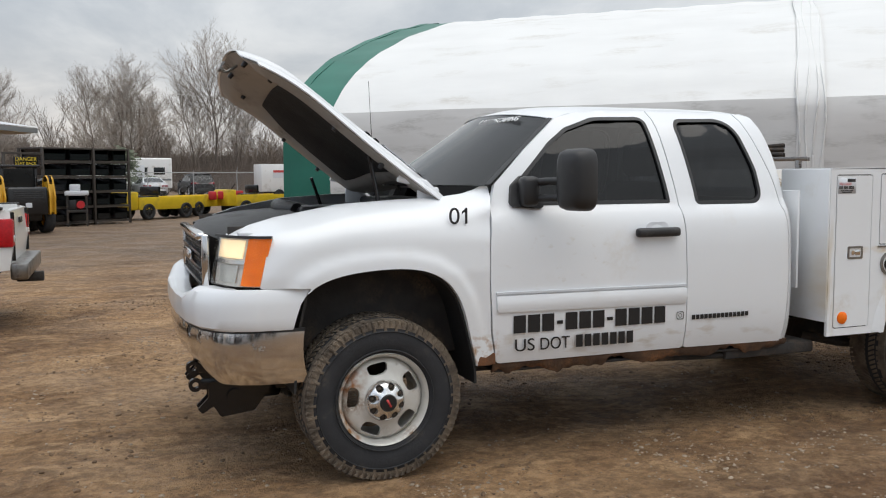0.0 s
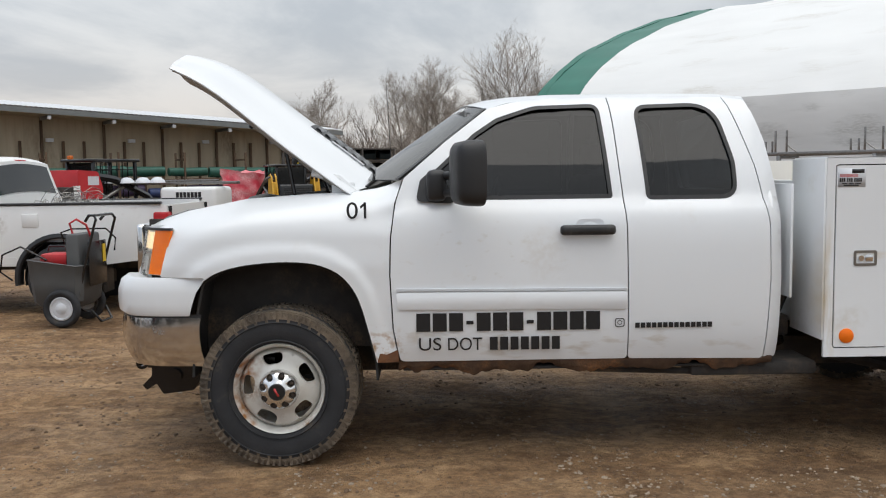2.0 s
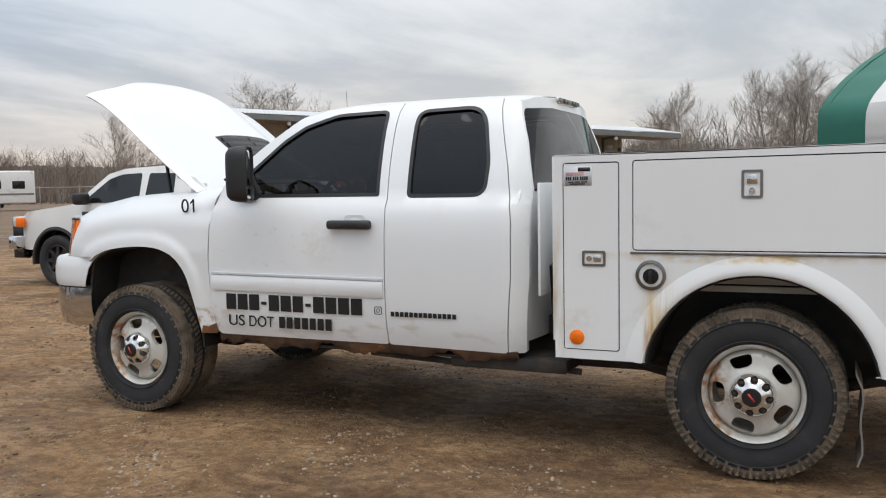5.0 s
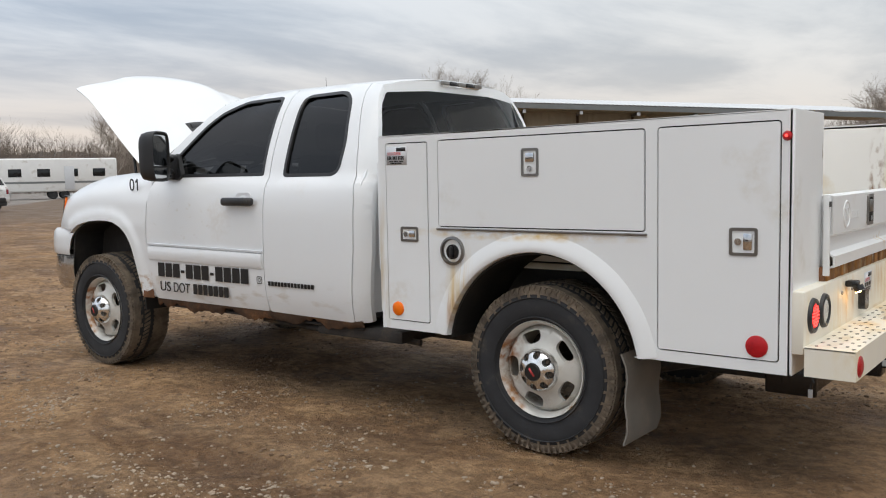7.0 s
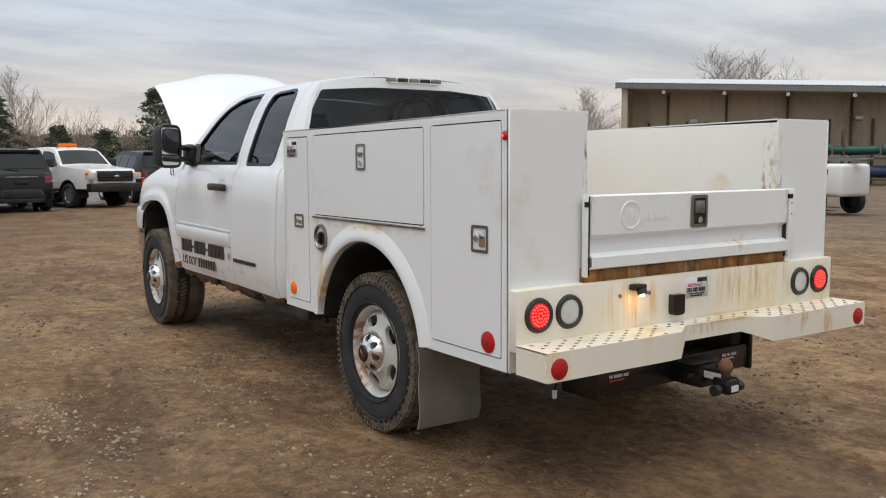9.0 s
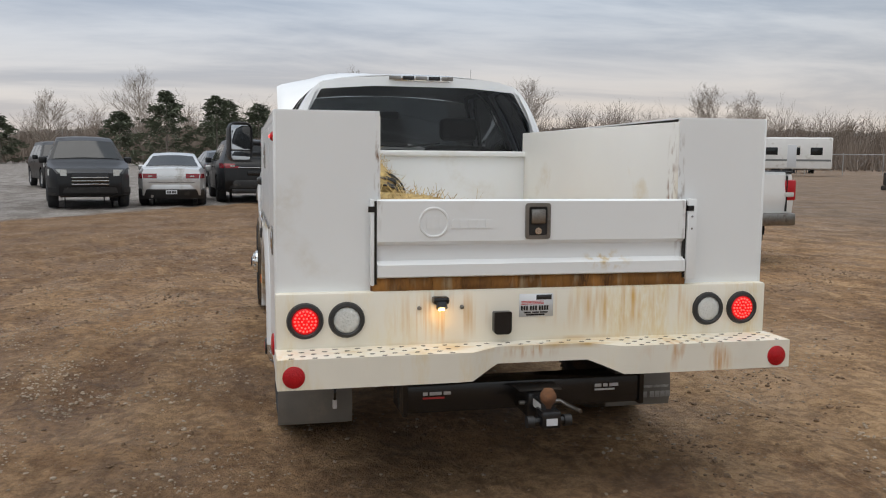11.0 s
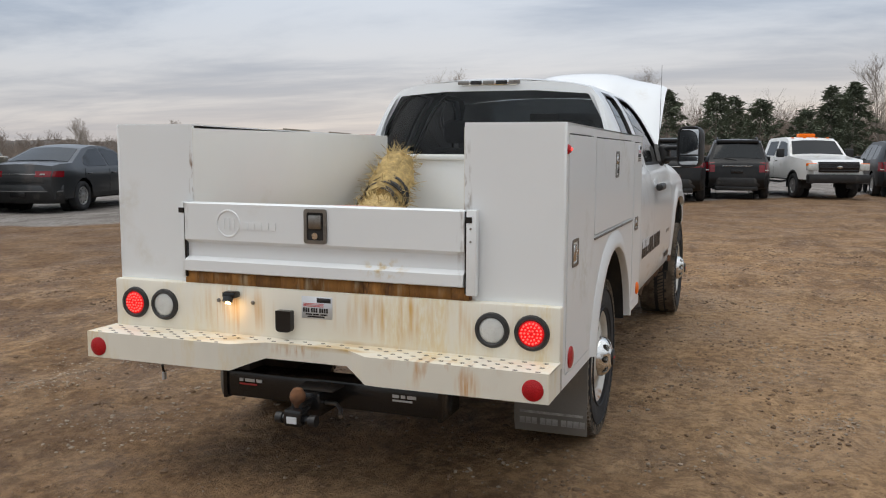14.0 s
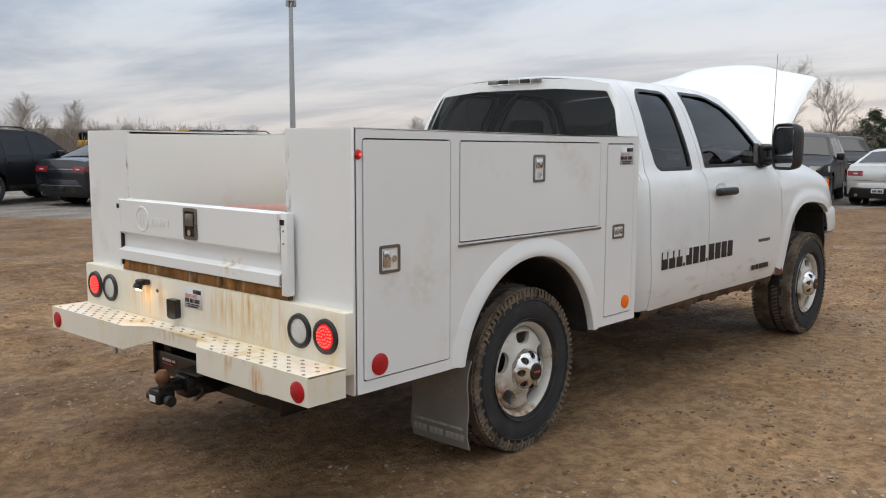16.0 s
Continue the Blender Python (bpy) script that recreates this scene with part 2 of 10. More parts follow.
RIM = mat("painted_wheel_steel", (0.62, 0.61, 0.57), 0.4, 0.2, vary=0.12, scale=8, dirt=(0.24, 0.14, 0.07), dirt_amount=0.20, dirt_scale=7, bump=0.05, bump_scale=40,
          stains=[((-0.17, 0.0, -0.12), (0.09, 0.2, 0.12), (0.30, 0.12, 0.035), 1.0, (26, 26, 26)), ((0.05, 0.0, -0.215), (0.22, 0.2, 0.03), (0.33, 0.15, 0.05), 0.9, (20, 20, 20))])
FRAME = mat("undercoated_steel", (0.03, 0.027, 0.025), 0.8, vary=0.4, scale=8, bump=0.3, bump_scale=40, dirt=(0.11, 0.075, 0.05), dirt_amount=0.35, dirt_scale=6)
LINER = mat("wheel_liner", (0.016, 0.016, 0.016), 0.75, vary=0.3, scale=6, bump=0.2, bump_scale=60, dirt=(0.05, 0.042, 0.034), dirt_amount=0.25, dirt_scale=6)
FLAPINK = mat("worn_pale_print", (0.36, 0.35, 0.33), 0.8, vary=0.4, scale=30)
FLAP = mat("mud_flap_rubber", (0.20, 0.185, 0.165), 0.8, vary=0.15, scale=5, dirt=(0.30, 0.26, 0.21), dirt_amount=0.3, dirt_scale=4, bump=0.1, bump_scale=60)
INK = mat("black_vinyl", (0.012, 0.012, 0.013), 0.4, vary=0.2, scale=30)
FADED = mat("ghost_lettering", (0.70, 0.71, 0.73), 0.5, vary=0.05, scale=8)
WHITEINK = mat("white_vinyl", (0.8, 0.8, 0.8), 0.5, vary=0.04, scale=30)
REDINK = mat("red_vinyl", (0.55, 0.05, 0.05), 0.5, vary=0.1, scale=30)
LABEL = mat("sticker_paper", (0.62, 0.64, 0.67), 0.4, vary=0.05, scale=20)
AMBER = mat("amber_lens", (1.0, 0.19, 0.008), 0.35, vary=0.12, scale=25, bump=0.3, bump_scale=160, spec=0.25)
AMBERLIT = mat("lit_amber_lens", (1.0, 0.20, 0.008), 0.35, vary=0.15, scale=18, bump=0.3, bump_scale=160, spec=0.25, emit=0.14)
REDLENS = mat("red_reflector", (0.46, 0.006, 0.012), 0.3, vary=0.2, scale=40, bump=0.4, bump_scale=200, coat=0.15, spec=0.35)
CLEARLENS = mat("clear_lens", (0.62, 0.63, 0.61), 0.15, vary=0.12, scale=18, bump=0.5, bump_scale=120, coat=0.6)
REDLIT = mat("lit_red_lamp", (0.65, 0.006, 0.01), 0.35, vary=0.15, scale=60, emit=0.5)
REDDOT = mat("lit_red_diode", (1.0, 0.06, 0.05), 0.3, vary=0.05, scale=60, emit=2.2)
WARMLIT = mat("lit_plate_lamp", (1.0, 0.62, 0.2), 0.3, vary=0.05, scale=60, emit=18.0)
HEADLIT = mat("lit_headlamp_bowl", (1.0, 0.78, 0.48), 0.2, vary=0.1, scale=20, emit=0.75)
LAMPBACK = mat("lamp_reflector", (0.74, 0.72, 0.67), 0.3, 0.2, vary=0.2, scale=30, bump=0.5, bump_scale=60)
BEDWHITE = mat("scraped_bed_paint", (0.78, 0.765, 0.72), 0.45, vary=0.05, scale=1.2, dirt=(0.60, 0.50, 0.36), dirt_amount=0.12, dirt_scale=2.2, bump=0.03, bump_scale=6,
               stains=[((4.55, 0.62, 1.15), (0.5, 0.1, 0.35), (0.62, 0.50, 0.30), 0.5, (5, 1, 5)),
                       ((4.76, 0.62, 1.15), (0.06, 0.1, 0.4), (0.22, 0.11, 0.04), 0.6, (40, 1, 20))])
TINT = glass("dark_tinted_glass", (0.055, 0.058, 0.060), 0.015, 0.01)
WSGLASS = glass("windscreen_glass", (0.22, 0.235, 0.24), 0.02, 0.01)
CARGLASS = glass("car_glass", (0.07, 0.076, 0.08), 0.03, 0.02)
LENSGLASS = glass("headlamp_glass", (0.97, 0.97, 0.96), 0.03, -0.02)
BACKTINT = glass("rear_tinted_glass", (0.34, 0.36, 0.38), 0.02, 0.0)
MIRRORGLASS = mat("mirror_glass", (0.5, 0.52, 0.54), 0.03, 1.0, vary=0.02, scale=3)
HOODIN = mat("hood_inner_steel", (0.36, 0.34, 0.31), 0.45, vary=0.1, scale=4, dirt=(0.13, 0.11, 0.09), dirt_amount=0.3, dirt_scale=4)
FELT = mat("hood_insulation_felt", (0.028, 0.026, 0.024), 0.95, vary=0.3, scale=9, bump=0.5, bump_scale=70)
SEATCLOTH = mat("seat_cloth", (0.03, 0.03, 0.032), 0.9, vary=0.2, scale=20)

# ---- mesh helpers ----
from mathutils.geometry import delaunay_2d_cdt


def empty(name, m=None, label="", category="", group="", kind=""):
    e = new(name)
    e.empty_display_size = 0.2
    if m is not None:
        e.matrix_world = m
    return tagged(e, label, category, group, kind)


def part(name, bm, material, parent=None, label="", smooth=True, m=None):
    """Links a bmesh as one mesh object under a thing or a part."""
    me = bpy.data.meshes.new(name)
    bm.to_mesh(me)
    bm.free()
    return mesh_part(name, me, material, parent, label, smooth, m)


def mesh_part(name, me, material, parent=None, label="", smooth=True, m=None):
    mats = material if isinstance(material, (list, tuple)) else [material]
    if not me.materials:
        for mm in mats:
            me.materials.append(mm)
    if smooth and len(me.polygons):
        me.set_sharp_from_angle(angle=radians(38))
    ob = new(name, me)
    if parent is not None:
        ob.parent = parent
    if m is not None:
        ob.matrix_local = m
    return tagged(ob, label)


def smooth_all(bm):
    for f in bm.faces:
        f.smooth = True
    return bm


def add_box(bm, x0, x1, y0, y1, z0, z1, bevel=0.0, seg=2):
    g = bmesh.ops.create_cube(bm, size=1.0, matrix=Matrix.Translation(((x0 + x1) / 2, (y0 + y1) / 2, (z0 + z1) / 2)) @ Matrix.Diagonal((abs(x1 - x0), abs(y1 - y0), abs(z1 - z0), 1)))
    if bevel:
        edges = list({e for v in g["verts"] for e in v.link_edges})
        bmesh.ops.bevel(bm, geom=edges, offset=bevel, segments=seg, affect="EDGES", profile=0.5)
    return bm


def box(x0, x1, y0, y1, z0, z1, bevel=0.0, seg=2):
    return smooth_all(add_box(bmesh.new(), x0, x1, y0, y1, z0, z1, bevel, seg))


def add_tube(bm, a, b, r, r2=None, n=10, caps=True):
    a, b = Vector(a), Vector(b)
    d = b - a
    rot = d.to_track_quat("Z", "Y").to_matrix().to_4x4()
    bmesh.ops.create_cone(bm, cap_ends=caps, segments=n, radius1=r, radius2=r if r2 is None else r2, depth=d.length, matrix=Matrix.Translation((a + b) / 2) @ rot)
    return bm


def tube(a, b, r, r2=None, n=10, caps=True):
    return smooth_all(add_tube(bmesh.new(), a, b, r, r2, n, caps))


def add_path(bm, pts, r, n=8):
    """A round bar that follows a line of points."""
    pts = [Vector(p) for p in pts]
    rings = []
    for i, p in enumerate(pts):
        d = (pts[min(i + 1, len(pts) - 1)] - pts[max(i - 1, 0)]).normalized()
        q = d.to_track_quat("Z", "Y")
        rr = r[i] if isinstance(r, (list, tuple)) else r
        rings.append([bm.verts.new(p + q @ Vector((rr * math.cos(2 * math.pi * k / n), rr * math.sin(2 * math.pi * k / n), 0))) for k in range(n)])
    for i in range(len(rings) - 1):
        for k in range(n):
            bm.faces.new((rings[i][k], rings[i][(k + 1) % n], rings[i + 1][(k + 1) % n], rings[i + 1][k])).smooth = True
    bm.faces.new(rings[0][::-1])
    bm.faces.new(rings[-1])
    return bm


def add_lathe(bm, prof, n=48, axis="y", m=None):
    """Turns a profile of (radius, along) round an axis."""
    rings = []
    for r, a in prof:
        ring = []
        for k in range(n):
            c, s = math.cos(2 * math.pi * k / n), math.sin(2 * math.pi * k / n)
            p = Vector({"y": (r * c, a, r * s), "z": (r * c, r * s, a), "x": (a, r * c, r * s)}[axis])
            ring.append(bm.verts.new(m @ p if m is not None else p))
        rings.append(ring)
    for i in range(len(rings) - 1):
        for k in range(n):
            bm.faces.new((rings[i][k], rings[i][(k + 1) % n], rings[i + 1][(k + 1) % n], rings[i + 1][k])).smooth = True
    return bm


def lathe(prof, n=48, axis="y", m=None):
    bm = add_lathe(bmesh.new(), prof, n, axis, m)
    bmesh.ops.recalc_face_normals(bm, faces=bm.faces)
    return bm


def grid(rows, closed=False):
    """A sheet through rows of points."""
    bm = bmesh.new()
    vs = [[bm.verts.new(p) for p in row] for row in rows]
    n = len(vs[0])
    for i in range(len(vs) - 1):
        for k in range(n if closed else n - 1):
            bm.faces.new((vs[i][k], vs[i][(k + 1) % n], vs[i + 1][(k + 1) % n], vs[i + 1][k])).smooth = True
    return bm


def thicken(bm, t):
    """Gives an open sheet a thickness."""
    bmesh.ops.recalc_face_normals(bm, faces=bm.faces)
    bmesh.ops.solidify(bm, geom=bm.faces[:], thickness=t)
    return smooth_all(bm)


def line(pts, step):
    """Points along a polyline, no further apart than step."""
    out = []
    for a, b in zip(pts, pts[1:]):
        n = max(1, int(math.ceil(math.dist(a, b) / step)))
        out += [tuple(a[j] + (b[j] - a[j]) * i / n for j in range(len(a))) for i in range(n)]
    return out + [tuple(pts[-1])]


def rounded(pts, r, step=0.06, seg=5):
    """A closed outline with its corners rounded; a corner may bring its own radius as a third number."""
    n, out = len(pts), []
    for i in range(n):
        p, a, b = (Vector(pts[j % n][:2]) for j in (i, i - 1, i + 1))
        rad = pts[i][2] if len(pts[i]) > 2 else r
        d1, d2 = (a - p), (b - p)
        l1, l2 = d1.length, d2.length
        d1.normalize(), d2.normalize()
        ang = math.acos(max(-1, min(1, d1.dot(d2))))
        t = rad / max(math.tan(ang / 2), 1e-6)
        t = min(t, l1 * 0.49, l2 * 0.49)
        if rad <= 1e-5 or ang > 3.12:
            out.append(tuple(p))
            continue
        p1, p2 = p + d1 * t, p + d2 * t
        for k in range(seg + 1):
            s = k / seg
            out.append(tuple(p1 * (1 - s) ** 2 + p * 2 * s * (1 - s) + p2 * s * s))
    return line(out + [out[0]], step)[:-1]


def inset(poly, d):
    """The outline moved inwards by d."""
    n = len(poly)
    area = sum(poly[i][0] * poly[(i + 1) % n][1] - poly[(i + 1) % n][0] * poly[i][1] for i in range(n))
    s = 1 if area > 0 else -1
    out = []
    for i in range(n):
        a, p, b = (Vector(poly[j % n]) for j in (i - 1, i, i + 1))
        t = (b - a)
        if t.length < 1e-9:
            out.append(tuple(p))
            continue
        t.normalize()
        out.append((p.x - t.y * s * d, p.y + t.x * s * d))
    return out


def inside(P, poly):
    P, q = np.asarray(P, float), np.asarray(poly, float)
    res = np.zeros(len(P), bool)
    for (x0, y0), (x1, y1) in zip(q, np.roll(q, -1, 0)):
        c = (y0 > P[:, 1]) != (y1 > P[:, 1])
        if y1 != y0:
            res ^= c & (P[:, 0] < (x1 - x0) * (P[:, 1] - y0) / (y1 - y0) + x0)
    return res


def flat_mesh(outline, holes=(), step=0.06):
    """Triangles that fill an outline but for its holes, with a net of points inside."""
    loops = [outline, *holes]
    pts, edges = [], []
    for lp in loops:
        k = len(pts)
        pts += [tuple(p) for p in lp]
        edges += [(k + i, k + (i + 1) % len(lp)) for i in range(len(lp))]
    q = np.array(pts)
    lo, hi = q.min(0), q.max(0)
    if step:
        gx, gy = np.meshgrid(np.arange(lo[0] + step / 2, hi[0], step), np.arange(lo[1] + step / 2, hi[1], step))
        g = np.c_[gx.ravel(), gy.ravel()]
        if len(g):
            keep = inside(g, outline)
            for h in holes:
                keep &= ~inside(g, h)
            g = g[keep]
        if len(g):
            d = np.min(np.hypot(g[:, None, 0] - q[None, :, 0], g[:, None, 1] - q[None, :, 1]), 1)
            pts += [tuple(p) for p in g[d > step * 0.4]]
    v, _, f, *_ = delaunay_2d_cdt([Vector(p) for p in pts], edges, [], 0, 1e-6)
    V = np.array([tuple(p) for p in v])
    F = np.array([t for t in f if len(t) == 3])
    c = V[F].mean(1)
    keep = inside(c, outline)
    for h in holes:
        keep &= ~inside(c, h)
    return V, F[keep]


def sheet(outline, holes, place, step=0.06, depth=0.02, sink=None):
    """A panel: the flat outline laid on a curved surface by place(a, b), with edges folded back by depth along sink."""
    V, F = flat_mesh(outline, holes, step)
    bm = bmesh.new()
    vs = [bm.verts.new(place(a, b)) for a, b in V]
    for t in F:
        try:
            bm.faces.new([vs[i] for i in t]).smooth = True
        except ValueError:
            pass
    bmesh.ops.recalc_face_normals(bm, faces=bm.faces)
    bm.normal_update()
    sink = Vector(sink)
    tot = Vector((0, 0, 0))
    for f in bm.faces:
        tot += f.normal * f.calc_area()
    if tot.dot(sink) > 0:
        bmesh.ops.reverse_faces(bm, faces=bm.faces)
    if depth:
        rim = [e for e in bm.edges if e.is_boundary]
        g = bmesh.ops.extrude_edge_only(bm, edges=rim)
        for v in (x for x in g["geom"] if isinstance(x, bmesh.types.BMVert)):
            v.co += sink * depth
        for f in (x for x in g["geom"] if isinstance(x, bmesh.types.BMFace)):
            f.smooth = False
    loose = [v for v in bm.verts if not v.link_faces]
    if loose:
        bmesh.ops.delete(bm, geom=loose, context="VERTS")
    return bm


def interp(x, table):
    return float(np.interp(x, [a for a, _ in table], [b for _, b in table]))


def arc(cx, cz, r, a0, a1, n):
    return [(cx + r * math.cos(radians(a0 + (a1 - a0) * i / n)), cz + r * math.sin(radians(a0 + (a1 - a0) * i / n))) for i in range(n + 1)]


def letters(name, text, size, material, parent, m, extrude=0.001, label="", width=None):
    """Words in the built-in font, as a flat mesh facing +z of m."""
    cu = bpy.data.curves.new(name, "FONT")
    cu.body, cu.size, cu.extrude = text, size, extrude
    cu.align_x = "LEFT"
    tmp = bpy.data.objects.new(name, cu)
    scene.collection.objects.link(tmp)
    bpy.context.view_layer.update()
    me = bpy.data.meshes.new_from_object(tmp.evaluated_get(bpy.context.evaluated_depsgraph_get()))
    bpy.data.objects.remove(tmp)
    if width:
        xs = [v.co.x for v in me.vertices]
        s = width / (max(xs) - min(xs))
        for v in me.vertices:
            v.co.x *= s
    me.materials.clear()
    return mesh_part(name, me, material, parent, label, False, m)


_bar_mesh = {}


def bars(name, widths, height, gap, material, parent, m, depth=0.001, label=""):
    """A row of plain bars in place of signs, facing +z of m; each bar is an object."""
    x, ob = 0.0, None
    for w in widths:
        if w > 0:
            key = (round(w, 4), round(height, 4), depth, material.name)
            if key not in _bar_mesh:
                bm = add_box(bmesh.new(), 0, w, 0, height, 0, depth)
                me = bpy.data.meshes.new(name)
                bm.to_mesh(me)
                bm.free()
                me.materials.append(material)
                _bar_mesh[key] = me
            ob = new(name, _bar_mesh[key])
            ob.parent = parent
            ob.matrix_local = m @ Matrix.Translation((x, 0, 0))
            tagged(ob, label)
        x += abs(w) + gap
    return ob


LEFT = Matrix(((1, 0, 0, 0), (0, 0, -1, 0), (0, 1, 0, 0), (0, 0, 0, 1)))      # x stays, up is z, faces -y
RIGHT = Matrix(((-1, 0, 0, 0), (0, 0, 1, 0), (0, 1, 0, 0), (0, 0, 0, 1)))     # reads towards -x, faces +y
REAR = Matrix(((0, 0, 1, 0), (1, 0, 0, 0), (0, 1, 0, 0), (0, 0, 0, 1)))       # reads towards +y, faces +x


def at(x, y, z, turn=None):
    return Matrix.Translation((x, y, z)) @ (turn if turn is not None else Matrix.Identity(4))

# ---- ground ----
def ground_material():
    m = bpy.data.materials.new("muddy_gravel_yard")
    m.use_nodes = True
    nt = m.node_tree
    b = nt.nodes["Principled BSDF"]
    co = nt.nodes.new("ShaderNodeTexCoord")

    def tex(s, detail, rough=0.55, stretch=None, dist=0.0):
        n = nt.nodes.new("ShaderNodeTexNoise")
        n.inputs["Scale"].default_value, n.inputs["Detail"].default_value, n.inputs["Roughness"].default_value = s, detail, rough
        n.inputs["Distortion"].default_value = dist
        src = co.outputs["Object"]
        if stretch:
            mp = nt.nodes.new("ShaderNodeMapping")
            mp.inputs["Rotation"].default_value = (0, 0, radians(stretch[1]))
            mp.inputs["Scale"].default_value = (1, stretch[0], 1)
            nt.links.new(src, mp.inputs[0])
            src = mp.outputs[0]
        nt.links.new(src, n.inputs["Vector"])
        return n.outputs[0]

    def rng(src, lo, hi, a=0.0, c=1.0):
        n = nt.nodes.new("ShaderNodeMapRange")
        n.interpolation_type = "SMOOTHSTEP"
        nt.links.new(src, n.inputs[0])
        for i, v in enumerate((lo, hi, a, c)):
            n.inputs[i + 1].default_value = v
        return n.outputs[0]

    def blend(fac, a, c, kind="MIX"):
        n = nt.nodes.new("ShaderNodeMix")
        n.data_type, n.blend_type = "RGBA", kind
        for sock, v in ((n.inputs[0], fac), (n.inputs[6], a), (n.inputs[7], c)):
            if isinstance(v, tuple):
                sock.default_value = (*v[:3], 1)
            elif isinstance(v, (int, float)):
                sock.default_value = v
            else:
                nt.links.new(v, sock)
        return n.outputs[2]

    def mth(op, a, c):
        n = nt.nodes.new("ShaderNodeMath")
        n.operation = op
        for sock, v in ((n.inputs[0], a), (n.inputs[1], c)):
            if isinstance(v, (int, float)):
                sock.default_value = v
            else:
                nt.links.new(v, sock)
        return n.outputs[0]

    big = rng(tex(0.42, 6, 0.62, None, 0.9), 0.42, 0.58)
    mid = rng(tex(1.5, 7, 0.66, None, 0.8), 0.36, 0.66)
    dry = rng(tex(1.6, 10, 0.74, (1.8, -20), 0.7), 0.50, 0.60)
    col = blend(big, GROUND_WET, GROUND_MID)
    col = blend(mth("MULTIPLY", mid, 0.62), col, GROUND_DARK)
    cake = rng(tex(0.8, 9, 0.74, (1.6, 30), 1.6), 0.54, 0.60)
    col = blend(mth("MULTIPLY", cake, 0.5), col, (0.190, 0.113, 0.060))
    col = blend(mth("MULTIPLY", dry, 0.60), col, GROUND_DRY)
    # small damp spots with firm edges
    damp = rng(tex(1.7, 8, 0.66, (1.6, 12), 0.5), 0.585, 0.640)
    col = blend(mth("MULTIPLY", damp, 0.55), col, (0.105, 0.060, 0.032))
    # wheel streaks across the open yard
    streak = rng(tex(0.5, 6, 0.62, (3.5, 52), 0.5), 0.47, 0.62)
    col = blend(mth("MULTIPLY", streak, 0.35), col, GROUND_DRY)
    col = blend(mth("MULTIPLY", rng(tex(34, 4, 0.6), 0.55, 0.72), 0.45), col, (0.22, 0.160, 0.105))
    col = blend(mth("MULTIPLY", rng(tex(85, 3), 0.62, 0.74), 0.6), col, (0.38, 0.31, 0.235))
    # the grey gravel strip of the car park beyond the yard's edge
    sep = nt.nodes.new("ShaderNodeSeparateXYZ")
    nt.links.new(co.outputs["Object"], sep.inputs[0])
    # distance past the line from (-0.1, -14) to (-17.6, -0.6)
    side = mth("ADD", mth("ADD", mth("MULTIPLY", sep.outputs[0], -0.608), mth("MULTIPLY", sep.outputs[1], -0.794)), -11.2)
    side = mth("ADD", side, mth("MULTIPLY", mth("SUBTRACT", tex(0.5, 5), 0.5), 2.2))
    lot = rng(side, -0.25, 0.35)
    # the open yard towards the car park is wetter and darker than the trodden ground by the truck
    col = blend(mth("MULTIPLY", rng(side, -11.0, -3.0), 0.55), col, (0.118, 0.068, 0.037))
    # grey trodden stone between the truck and the racks
    col = blend(mth("MULTIPLY", rng(mth("ADD", sep.outputs[1], mth("MULTIPLY", tex(0.25, 4), 6.0)), 9.0, 17.0), 0.62), col, (0.145, 0.118, 0.098))
    # mud patches near and behind, pale one beyond: tints also even out the light
    for cx, cy, sx, sy, amount, tint in ((3.4, -2.2, 0.30, 0.72, 0.30, (0.105, 0.060, 0.033)), (5.4, -1.0, 0.55, 0.55, 0.35, (0.130, 0.076, 0.041)), (1.6, 2.1, 0.24, 0.62, 0.50, GROUND_DRY)):
        px_, py_ = mth("MULTIPLY", mth("ADD", sep.outputs[0], -cx), sx), mth("MULTIPLY", mth("ADD", sep.outputs[1], -cy), sy)
        far_ = mth("ADD", mth("ADD", mth("MULTIPLY", px_, px_), mth("MULTIPLY", py_, py_)), mth("MULTIPLY", mth("SUBTRACT", tex(1.1, 5), 0.5), 1.6))
        col = blend(mth("MULTIPLY", rng(far_, 1.0, 0.25), amount), col, tint)
    grey = blend(rng(tex(0.6, 5, 0.6, (3, -38)), 0.38, 0.62), (0.17, 0.15, 0.135), (0.27, 0.25, 0.235))
    grey = blend(mth("MULTIPLY", rng(tex(40, 3), 0.5, 0.7), 0.5), grey, (0.33, 0.31, 0.29))
    col = blend(lot, col, grey)
    tone = blend(rng(tex(13, 10, 0.78, None, 0.3), 0.40, 0.60), (0.70, 0.67, 0.64), (1.24, 1.23, 1.21))
    col = blend(1.0, col, tone, "MULTIPLY")
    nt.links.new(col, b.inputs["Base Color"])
    nt.links.new(rng(tex(1.2, 5), 0.35, 0.65, 0.62, 0.95), b.inputs["Roughness"])
    b.inputs["Specular IOR Level"].default_value = 0.3
    h = mth("ADD", mth("MULTIPLY", tex(6, 9, 0.70, None, 0.5), 1.25), mth("MULTIPLY", tex(55, 4, 0.6), 0.35))
    bp = nt.nodes.new("ShaderNodeBump")
    bp.inputs["Strength"].default_value, bp.inputs["Distance"].default_value = 1.0, 0.06
    nt.links.new(h, bp.inputs["Height"])
    nt.links.new(bp.outputs[0], b.inputs["Normal"])
    return m


